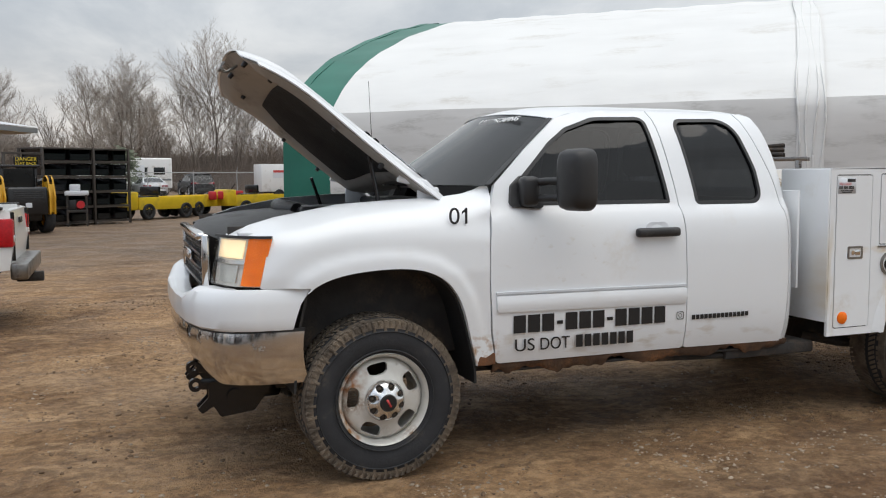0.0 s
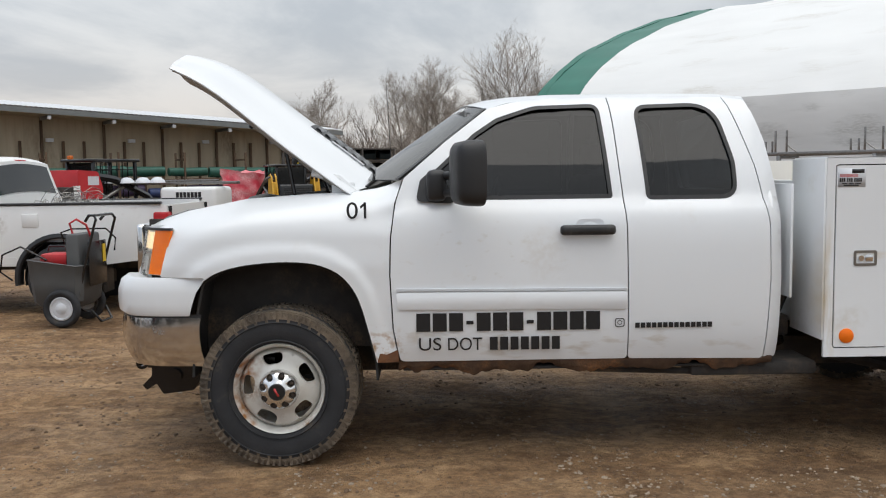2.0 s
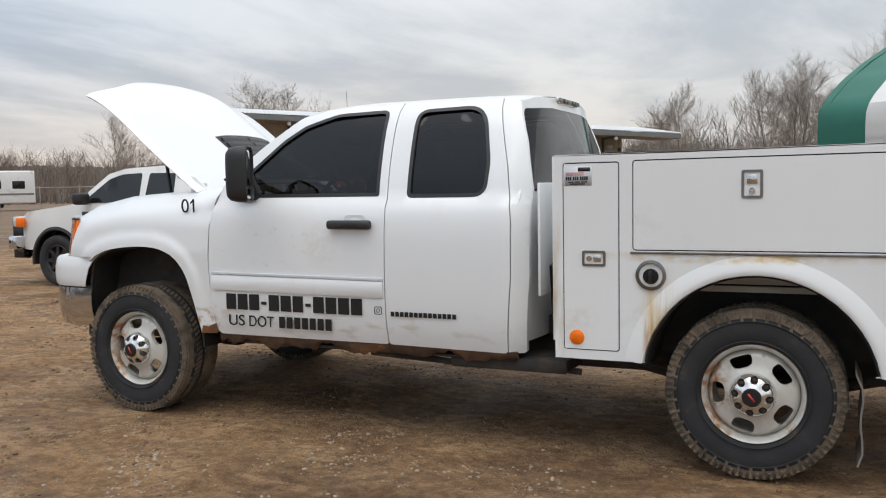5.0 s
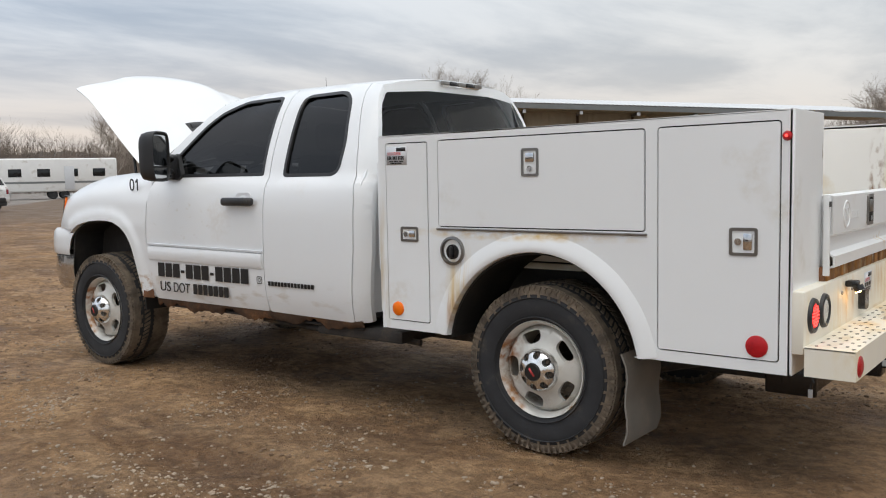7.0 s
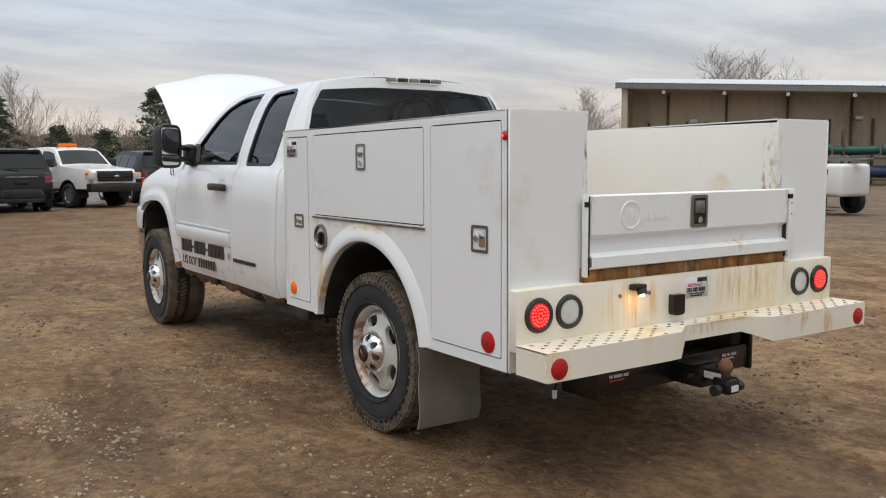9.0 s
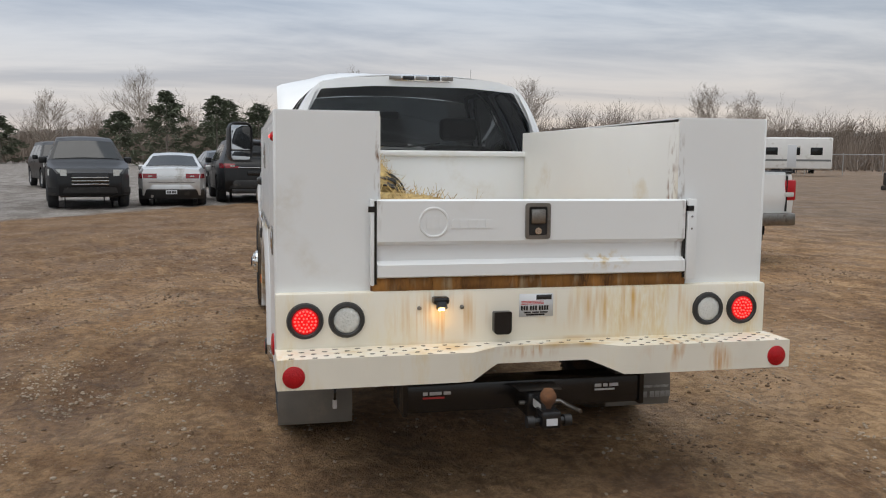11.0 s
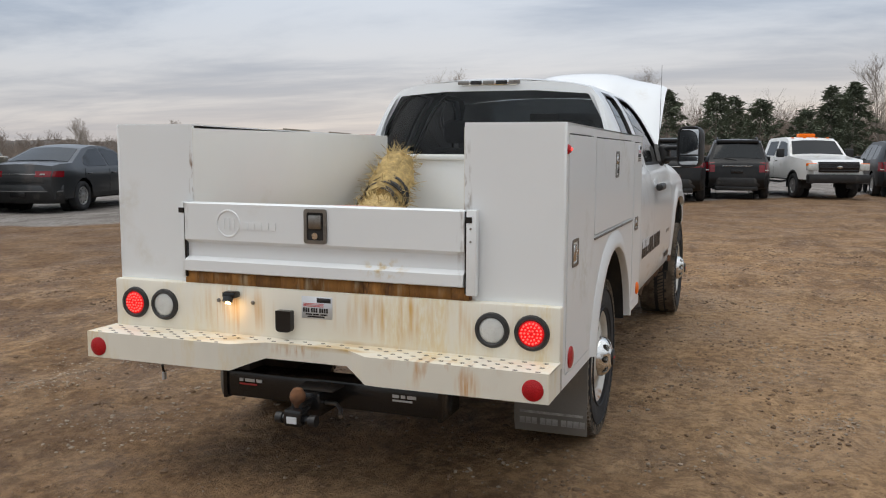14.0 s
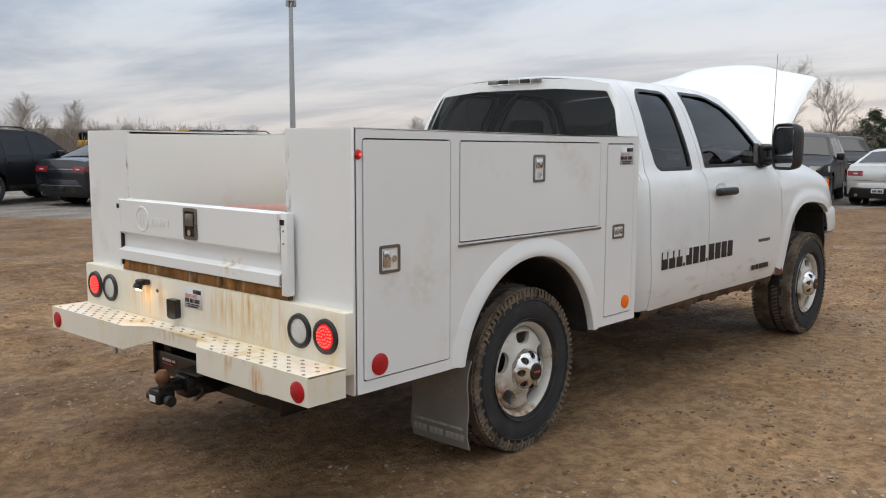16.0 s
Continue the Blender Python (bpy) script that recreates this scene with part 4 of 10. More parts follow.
def hood_at(u, v, lift=0.0):
    """u runs 0 at the hinge to 1 at the front edge, v from -1 to 1 across."""
    w = 0.818 - 0.018 * u
    length = 1.112 + 0.135 * (1 - abs(v) ** 2.0)
    a = u * length - 0.10 * (1 - v * v) * (1 - u) ** 3
    h = 0.118 * (1 - abs(v) ** 2.2) + 0.028 / (1 + math.exp((abs(v) - 0.50) * 24)) * min(1, u * 2 + 0.6)
    nose_ = max(0.0, (a - (length - 0.36)) / 0.36)
    h -= 0.065 * nose_ ** 2.2 * (1 - abs(v) ** 3)
    # the side edges arch a little along their length
    h += 0.030 * math.sin(math.pi * min(1.0, u) ** 2.6) * (0.55 + 0.45 * abs(v) ** 2)
    h -= 0.012 * max(0, (abs(v) - 0.95) / 0.05)
    return H0 + HD * a + HN * (h + lift) + Vector((0, v * w, 0))


us, vs_ = list(np.linspace(0, 0.8, 17)) + list(np.linspace(0.82, 1.0, 10)), list(np.linspace(-1, 1, 41))
hood = part("hood", thicken(grid([[hood_at(u, v) for v in vs_] for u in us]), 0.006), WHITE, truck, "white hood, raised, with black louvres")
if (hood.data.polygons[0].normal.z) < 0:
    hood.data.flip_normals()
# inner frame: a pressed grey panel with raised borders round the felt pad
rows = []
for u in np.linspace(0.0, 0.985, 30):
    row = []
    for v in np.linspace(-0.985, 0.985, 41):
        edge = min(1.0, max(0.0, (min(u - 0.0, 0.985 - u) * 1.2) / 0.10)) * min(1.0, (0.985 - abs(v)) / 0.10)
        deep = 0.012 + 0.052 * edge
        inner = min(1, max(0, (u - 0.13) / 0.05)) * min(1, max(0, (0.76 - u) / 0.05)) * min(1, max(0, (0.86 - 0.14 * u - abs(v)) / 0.06))
        row.append(hood_at(u, v, -deep + 0.028 * inner))
    rows.append(row)
part("hood_inner_panel", thicken(grid(rows), 0.004), HOODIN, hood, "grey pressed inner panel")
pad = [[hood_at(u, v * (0.83 - 0.14 * u - 0.10 * max(0, (u - 0.6) / 0.14)), -0.044 - 0.010 * (1 - abs(v) ** 6)) for v in np.linspace(-1, 1, 17)] for u in np.linspace(0.15, 0.74, 12)]
part("hood_insulation", thicken(grid(pad), 0.012), FELT, hood, "black felt insulation pad")
lt = bmesh.new()
for dv in (-0.035, 0.035):
    add_path(lt, [hood_at(0.93, dv, -0.06), hood_at(0.95, dv, -0.11), hood_at(0.98, dv, -0.11), hood_at(0.985, dv, -0.06)], 0.008, 6)
add_path(lt, [hood_at(0.975, -0.06, -0.105), hood_at(0.975, 0.06, -0.105)], 0.010, 6)
part("hood_latch", lt, STEEL, hood)
for u, v in ((0.93, -0.35), (0.93, 0.35), (0.84, -0.62), (0.84, 0.62), (0.55, -0.86), (0.55, 0.86), (0.3, -0.9), (0.3, 0.9)):
    p = hood_at(u, v, -0.055)
    part("rubber_bumper", tube(p, p - HN * 0.03, 0.016, 0.012), BLACKPL, hood)
# louvred black insert at the back of the dome
lv = part("louvre_insert", thicken(grid([[hood_at(u, v, 0.003 + 0.008 * (1 - (v / 0.36) ** 6)) for v in np.linspace(-0.36, 0.36, 13)] for u in np.linspace(0.02, 0.37, 10)]), 0.01), BLACKPL, hood, "black plastic louvre panel")
for k in range(7):
    u = 0.05 + k * 0.045
    bm = bmesh.new()
    for sgn in (-1, 1):
        rows = [[hood_at(u + du, sgn * v, l) for v in np.linspace(0.03, 0.33, 7)] for du, l in ((0.0, 0.008), (0.010, 0.015), (0.026, 0.016), (0.030, 0.008))]
        g2 = grid(rows)
        tmp = bpy.data.meshes.new("louvre")
        g2.to_mesh(tmp)
        g2.free()
        bm.from_mesh(tmp)
        bpy.data.meshes.remove(tmp)
    part("louvre", thicken(bm, 0.003), SMOOTHBLACK, lv)
for sgn in (-1, 1):
    part("badge_bar", thicken(grid([[hood_at(u, sgn * v, 0.010) for v in (0.365, 0.40)] for u in np.linspace(0.10, 0.26, 5)]), 0.004), LABEL, lv)
    # hinges and prop struts
    hg = bmesh.new()
    add_box(hg, 0.26, 0.38, sgn * 0.735, sgn * 0.755, 1.30, 1.42, 0.01)
    add_path(hg, [(0.42, sgn * 0.745, 1.33), (0.30, sgn * 0.745, 1.44), (0.16, sgn * 0.74, 1.47)], 0.022, 8)
    part("hood_hinge", hg, WHITE, truck, "white steel hinge")
    part("gas_strut", add_path(bmesh.new(), [(0.10, sgn * 0.72, 1.24), (0.06, sgn * 0.71, 1.36), (0.02, sgn * 0.70, 1.47 if sgn > 0 else 1.58)], 0.011, 8), SMOOTHBLACK, truck)

# ---- engine bay ----
rows = []
for x, z in ((-0.80, 1.175), (-0.77, 1.215), (-0.66, 1.245), (-0.50, 1.265), (-0.30, 1.275), (-0.26, 1.22)):
    rows.append([(x + 0.10 * v * v * (x < -0.5), v * (0.74 if x > -0.5 else 0.60), z + 0.02 * (1 - v * v) - 0.02 * v ** 4) for v in np.linspace(-1, 1, 15)])
part("radiator_cover", thicken(grid(rows), 0.01), BLACKPL, truck, "black plastic radiator cover")
eb = bmesh.new()
add_box(eb, -0.30, 0.30, -0.30, 0.30, 0.85, 1.26, 0.05, 3)
engine = part("engine", smooth_all(eb), FRAME, truck)
part("intake_cover", box(-0.24, 0.24, -0.22, 0.22, 1.26, 1.31, 0.025, 3), BLACKPL, engine)
part("air_box", box(-0.30, 0.05, 0.36, 0.68, 0.98, 1.28, 0.04, 3), BLACKPL, truck)
part("battery", box(-0.20, 0.10, -0.68, -0.46, 1.0, 1.24, 0.012), BLACKPL, truck)
part("fluid_tank", box(0.16, 0.34, -0.66, -0.42, 1.05, 1.27, 0.03, 3), CLEARLENS, truck)
part("intake_pipe", add_path(bmesh.new(), [(-0.1, 0.40, 1.26), (-0.28, 0.25, 1.30), (-0.30, 0.0, 1.29), (-0.24, -0.1, 1.28)], 0.05, 12), BLACKPL, truck)
part("hose", add_path(bmesh.new(), [(0.28, -0.5, 1.26), (0.1, -0.35, 1.31), (-0.2, -0.42, 1.29), (-0.34, -0.3, 1.22)], 0.018, 8), SMOOTHBLACK, truck)
part("firewall", box(0.56, 0.60, -0.88, 0.88, 0.55, 1.34), FRAME, truck)
part("bay_floor", box(-0.75, 0.56, -0.72, 0.72, 0.62, 0.66), FRAME, truck)

# ---- nose: lamps, grille, bumper ----
PLAN = [(-0.582, 0.945), (-0.62, 0.928), (-0.665, 0.895), (-0.71, 0.845), (-0.745, 0.78), (-0.765, 0.70), (-0.775, 0.62)]


def nose(t, off=0.0):
    k = t * (len(PLAN) - 1)
    i = min(int(k), len(PLAN) - 2)
    f = k - i
    p = Vector((PLAN[i][0] + (PLAN[i + 1][0] - PLAN[i][0]) * f, PLAN[i][1] + (PLAN[i + 1][1] - PLAN[i][1]) * f))
    d = Vector((PLAN[i + 1][0] - PLAN[i][0], PLAN[i + 1][1] - PLAN[i][1])).normalized()
    return p + Vector((-d.y, d.x)) * off


def nose_sheet(t0, t1, z0, z1, off, s, n=9, lean=0.035):
    rows = []
    for z in np.linspace(z0, z1, 5):
        rows.append([(nose(t, off).x + (0.058 - 0.026 * t) * (z - 0.96) / 0.24, s * nose(t, off).y, z) for t in np.linspace(t0, t1, n)])
    return rows


for s in (-1, 1):
    lamp = part("headlamp", thicken(grid(nose_sheet(0, 1, 0.962, 1.195, 0.022, s)), 0.008), LAMPBACK, truck, "headlamp with amber side marker")
    part("amber_marker", thicken(grid(nose_sheet(0.0, 0.36, 0.968, 1.19, 0.006, s)), 0.012), AMBERLIT, lamp)
    part("main_bowl", thicken(grid(nose_sheet(0.42, 0.90, 1.095, 1.18, 0.014, s)), 0.004), HEADLIT, lamp, "lit lamp")
    part("lower_bowl", thicken(grid(nose_sheet(0.46, 0.80, 0.982, 1.06, 0.014, s)), 0.004), CLEARLENS, lamp)
    part("divider", thicken(grid(nose_sheet(0.30, 0.98, 1.068, 1.086, 0.012, s)), 0.012), CHROME, lamp)
    lens = part("lens", thicken(grid(nose_sheet(0, 1, 0.962, 1.195, 0.0, s)), 0.004), LENSGLASS, lamp)
    lens.visible_shadow = False
    part("lamp_rim", thicken(grid(nose_sheet(0, 1, 1.19, 1.203, -0.004, s)), 0.02), BLACKPL, lamp)
    # chrome upright beside the grille
    part("grille_surround", box(-0.812, -0.772, s * 0.575, s * 0.612, 0.93, 1.20, 0.012, 3), CHROME, truck)
part("grille_top_bar", box(-0.83, -0.78, -0.56, 0.56, 1.165, 1.205, 0.015, 3), CHROME, truck)
part("grille_back", box(-0.775, -0.765, -0.55, 0.55, 0.93, 1.17), SMOOTHBLACK, truck)
for z in (0.985, 1.055, 1.125):
    gb = bmesh.new()
    for i in range(26):
        y = -0.525 + i * 0.042
        for dz in (-0.016, 0.016):
            yy = y + (0.021 if dz > 0 else 0)
            add_lathe(gb, [(0.021, -0.785), (0.021, -0.80), (0.015, -0.80), (0.015, -0.785)], 6, "x", Matrix.Translation((0, yy, z + dz)))
    part("grille_mesh", gb, SMOOTHBLACK, truck, smooth=False)
for z in (0.945, 1.02, 1.09, 1.16):
    part("grille_bar", box(-0.815, -0.78, -0.55, 0.55, z - 0.009, z + 0.009, 0.005), SMOOTHBLACK, truck)
part("grille_emblem", box(-0.84, -0.81, -0.16, 0.16, 1.04, 1.09, 0.01), CHROME, truck)

BPLAN = [(-0.405, 0.985), (-0.52, 0.984), (-0.64, 0.972), (-0.73, 0.940), (-0.80, 0.885), (-0.86, 0.78), (-0.90, 0.60), (-0.925, 0.30), (-0.93, 0.0)]
BPL = BPLAN + [(x, -y) for x, y in reversed(BPLAN[:-1])]
rows = []
for z, off in ((0.762, 0.02), (0.775, 0.003), (0.82, -0.002), (0.88, 0.0), (0.935, 0.016), (0.956, 0.045), (0.952, 0.12)):
    back = interp(z, [(0.76, -0.440), (0.87, -0.408), (0.956, -0.350)]) - BPL[0][0]
    rows.append([(x + off * (1 if abs(y) < 0.9 else 0.55) + (back - off * 0.55) * max(0.0, 1 - (BPL[0][0] - x) / 0.12), y * (1 - off * 0.35), z - (0.10 * (1 - (y / 0.68) ** 2) if z > 0.93 and abs(y) < 0.68 else 0)) for x, y in line(BPL, 0.06)])
part("bumper_cap", thicken(grid(rows), 0.006), WHITE, truck)
rows = []
for t in np.linspace(0, 1, 7):
    row = []
    for x, y in line(BPL, 0.06):
        low = 0.505 + 0.075 * max(0.0, 1 - (abs(y) / 0.86) ** 6)
        z = 0.752 + (low - 0.752) * t
        off = 0.012 + 0.030 * (t - 0.35) ** 2 * 2.2 + 0.01 * (t > 0.9)
        row.append((x + off, y * (1 - off * 0.45), z))
    rows.append(row)
part("chrome_bumper", thicken(grid(rows), 0.006), CHROME, truck, "dented chrome bumper")
part("bumper_gap", thicken(grid([[(x + 0.022, y * 0.988, z) for x, y in line(BPL, 0.08)] for z in (0.748, 0.768)]), 0.006), BLACKPL, truck)
# plough mount under the bumper
pmt = part("plough_mount", box(-0.66, -0.56, -0.46, 0.46, 0.43, 0.52, 0.01), SMOOTHBLACK, truck, "black steel plough mount")
for y in (-0.48, 0.30):
    pm = bmesh.new()
    add_box(pm, -0.74, -0.42, y - 0.012, y + 0.012, 0.335, 0.56, 0.02, 2)
    add_box(pm, -0.45, -0.10, y - 0.05, y + 0.05, 0.38, 0.46, 0.008)
    part("mount_plate", smooth_all(pm), SMOOTHBLACK, pmt)
    for dy in (-0.04, 0.04):
        hook = [(-0.79, 0.44, 0.02), (-0.60, 0.45, 0.02), (-0.46, 0.41, 0.02), (-0.56, 0.275, 0.02), (-0.73, 0.255, 0.02), (-0.765, 0.315, 0.01), (-0.82, 0.280, 0.008), (-0.845, 0.305, 0.008), (-0.79, 0.36, 0.02)]
        part("hook_plate", sheet(rounded(hook, 0.01), [], lambda a, b, yy=y + dy: (a, yy, b), 0.0, 0.016, (0, 1, 0)), SMOOTHBLACK, pmt)
    part("cross_tube", tube((-0.66, y - 0.06, 0.36), (-0.66, y + 0.06, 0.36), 0.04), SMOOTHBLACK, pmt)
    for (x, z) in (((-0.86, 0.515), (-0.85, 0.425)) if y < 0 else ()):
        eye = bmesh.new()
        add_lathe(eye, [(0.034, y - 0.018), (0.034, y + 0.018), (0.016, y + 0.018), (0.016, y - 0.018), (0.034, y - 0.018)], 16, "y", Matrix.Translation((x, 0, z)))
        bmesh.ops.recalc_face_normals(eye, faces=eye.faces)
        part("mount_eye", eye, SMOOTHBLACK, pmt)
        part("eye_bar", box(x + 0.028, -0.60, y - 0.014, y + 0.014, z - 0.028, z + 0.028, 0.006), SMOOTHBLACK, pmt)
    for x, z in ((-0.70, 0.50), (-0.64, 0.42), (-0.56, 0.36)):
        part("bolt_head", lathe([(0.0, y - 0.032), (0.012, y - 0.030), (0.013, y - 0.01)], 8, "y", Matrix.Translation((x, 0, z))), STEEL, pmt)

# ---- frame and running gear ----
for s in (-1, 1):
    part("frame_rail", box(-0.60, 4.74, s * 0.40, s * 0.47, 0.36, 0.52, 0.008), FRAME, truck)
    part("leaf_spring", add_path(bmesh.new(), [(2.95, s * 0.56, 0.44), (3.3, s * 0.56, 0.36), (3.65, s * 0.56, 0.33), (4.0, s * 0.56, 0.36), (4.3, s * 0.56, 0.44)], 0.03, 8), FRAME, truck)
for x in (0.0, 3.65):
    ax = bmesh.new()
    add_tube(ax, (x, -0.85, 0.385), (x, 0.85, 0.385), 0.045)
    add_lathe(ax, [(0.02, -0.2), (0.12, -0.14), (0.15, 0), (0.12, 0.14), (0.02, 0.2)], 16, "y", Matrix.Translation((x, 0, 0.385)))
    part("axle", ax, FRAME, truck)
part("exhaust", add_path(bmesh.new(), [(0.6, 0.25, 0.40), (1.8, 0.3, 0.40), (2.9, 0.3, 0.42), (4.2, 0.62, 0.46)], 0.045, 10), RUST, truck)
part("fuel_tank", box(1.9, 3.0, -0.38, 0.2, 0.36, 0.55, 0.05, 3), FRAME, truck)
part("gearbox", box(0.4, 1.6, -0.22, 0.22, 0.40, 0.62, 0.06, 3), FRAME, truck)
cl = bmesh.new()
add_box(cl, 2.10, 2.75, -0.90, -0.60, 0.40, 0.47, 0.015)
add_path(cl, [(1.6, -0.86, 0.44), (2.1, -0.86, 0.42), (2.4, -0.88, 0.44), (2.8, -0.80, 0.40)], 0.018, 6)
part("body_mount", smooth_all(cl), FRAME, truck)
part("cab_gap_frame", box(2.56, 2.72, -0.60, 0.60, 0.55, 0.66, 0.01), FRAME, truck)
part("filler_hose", add_path(bmesh.new(), [(2.62, -0.72, 0.95), (2.64, -0.70, 0.80), (2.62, -0.62, 0.66), (2.7, -0.5, 0.5)], 0.035, 10), SMOOTHBLACK, truck)
# antenna on the far fender
an = part("antenna", tube((0.50, 0.86, 1.36), (0.465, 0.86, 2.13), 0.003, 0.0016, 6), SMOOTHBLACK, truck, "thin black whip antenna")
part("antenna_base", tube((0.50, 0.86, 1.33), (0.495, 0.86, 1.39), 0.018, 0.01, 10), BLACKPL, an)


# ---- wheels ----
def dish(r):
    return interp(r, [(0.0, -0.012), (0.10, -0.010), (0.115, 0.004), (0.15, 0.014), (0.182, 0.016), (0.196, 0.028), (0.206, 0.050)])


def tyre_mesh(R, rim_r, width, lugs):
    bm = bmesh.new()
    w = width
    prof = [(rim_r - 0.004, 0.012), (rim_r + 0.008, 0.0), (rim_r + 0.035, -0.012), (rim_r + 0.075, -0.018), (R - 0.055, -0.014), (R - 0.022, -0.002), (R - 0.009, 0.014),
            (R - 0.004, 0.05), (R - 0.004, w / 2), (R - 0.006, w - 0.05), (R - 0.012, w - 0.016), (R - 0.05, w + 0.012), (rim_r + 0.04, w + 0.01), (rim_r, w - 0.01), (rim_r - 0.012, w - 0.05), (rim_r - 0.012, 0.05), (rim_r - 0.004, 0.012)]
    add_lathe(bm, prof, 72)
    for rr in (rim_r + 0.02, R - 0.062):
        add_lathe(bm, [(rr - 0.004, -0.014), (rr, -0.0215), (rr + 0.004, -0.014)], 72)
    bmesh.ops.recalc_face_normals(bm, faces=bm.faces)
    return bm


def tread_mesh(R, width, lugs, seed=1):
    """Blocks round the tyre: two shoulder rows that reach over the edge, and a zigzag middle."""
    rnd = random.Random(seed)
    V, F = [], []

    def block(a0, a1, y0, y1, r0, r1, skew=0.0):
        k = len(V)
        for a, r in ((a0, r0), (a1, r0), (a1, r1), (a0, r1)):
            for y in (y0, y1):
                aa = a + skew * (1 if y == y1 else 0)
                V.append((r * math.cos(aa), y, r * math.sin(aa)))
        F.extend([(k, k + 2, k + 3, k + 1), (k + 4, k + 5, k + 7, k + 6), (k, k + 4, k + 6, k + 2), (k + 1, k + 3, k + 7, k + 5), (k, k + 1, k + 5, k + 4), (k + 2, k + 6, k + 7, k + 3)])

    st = 2 * math.pi / lugs
    for i in range(lugs):
        a, j = i * st, rnd.uniform(-0.002, 0.002)
        lo = R - 0.03
        block(a, a + st * 0.86, -0.002, 0.062, lo, R - 0.004 + j, 0.02)
        block(a + st * 0.5, a + st * 1.24, width - 0.062, width + 0.002, lo, R + j, 0.02)
        block(a + st * 0.2, a + st * 0.85, 0.074, 0.118, lo, R + 0.001 + j, 0.05)
        block(a + st * 0.6, a + st * 1.25, width - 0.118, width - 0.074, lo, R + 0.001 + j, -0.05)
        block(a + st * 0.05, a + st * 0.66, -0.0165, -0.002, R - (0.060 if i % 2 else 0.036), R - 0.010)
        block(a + st * 0.3, a + st * 0.8, width + 0.002, width + 0.014, R - (0.05 if i % 2 else 0.034), R - 0.008)
    me = bpy.data.meshes.new("tread")
    me.from_pydata(V, [], F)
    return me


def rim_bm():
    circle = [(0.205 * math.cos(2 * math.pi * k / 60), 0.205 * math.sin(2 * math.pi * k / 60)) for k in range(60)]
    holes = []
    for h in range(5):
        c = radians(90 + 72 * h)
        pts = []
        for k in range(18):
            a = 2 * math.pi * k / 18
            t, rad = (0.050 + 0.010 * math.sin(a)) * abs(math.cos(a)) ** 0.6 * math.copysign(1, math.cos(a)), 0.154 + 0.029 * abs(math.sin(a)) ** 0.6 * math.copysign(1, math.sin(a))
            pts.append((rad * math.cos(c) - t * math.sin(c), rad * math.sin(c) + t * math.cos(c)))
        holes.append(pts)
    bm = sheet(circle, holes, lambda a, b: (a, dish(math.hypot(a, b)), b), 0.022, 0.022, (0, 1, 0))
    add_lathe(bm, [(0.205, 0.06), (0.208, 0.03), (0.214, 0.012), (0.222, 0.0), (0.229, -0.004), (0.232, 0.004), (0.228, 0.02)], 60)
    add_lathe(bm, [(0.205, 0.055), (0.20, 0.12), (0.19, 0.22)], 40)
    return bm


def cap_bm():
    """Chrome hub cover with eight round wells for the nuts and a raised middle."""
    ring = [(0.104 * math.cos(2 * math.pi * k / 48), 0.104 * math.sin(2 * math.pi * k / 48)) for k in range(48)]
    wells = []
    for h in range(8):
        c = 2 * math.pi * h / 8
        wells.append([(0.0765 * math.cos(c) + 0.0175 * math.cos(2 * math.pi * k / 14), 0.0765 * math.sin(c) + 0.0175 * math.sin(2 * math.pi * k / 14)) for k in range(14)])

    def rise(a, b):
        q = math.hypot(a, b)
        lobe = 0.5 + 0.5 * math.cos(8 * math.atan2(b, a) + math.pi)
        return interp(q, [(0.0, -0.072), (0.040, -0.070), (0.052, -0.060), (0.085, -0.040), (0.098, -0.026), (0.104, -0.004)]) - 0.008 * lobe * math.exp(-((q - 0.074) / 0.02) ** 2)

    return sheet(ring, wells, lambda a, b: (a, rise(a, b), b), 0.010, 0.012, (0, 1, 0))


TYRE_R = 0.402
parts_once = {}


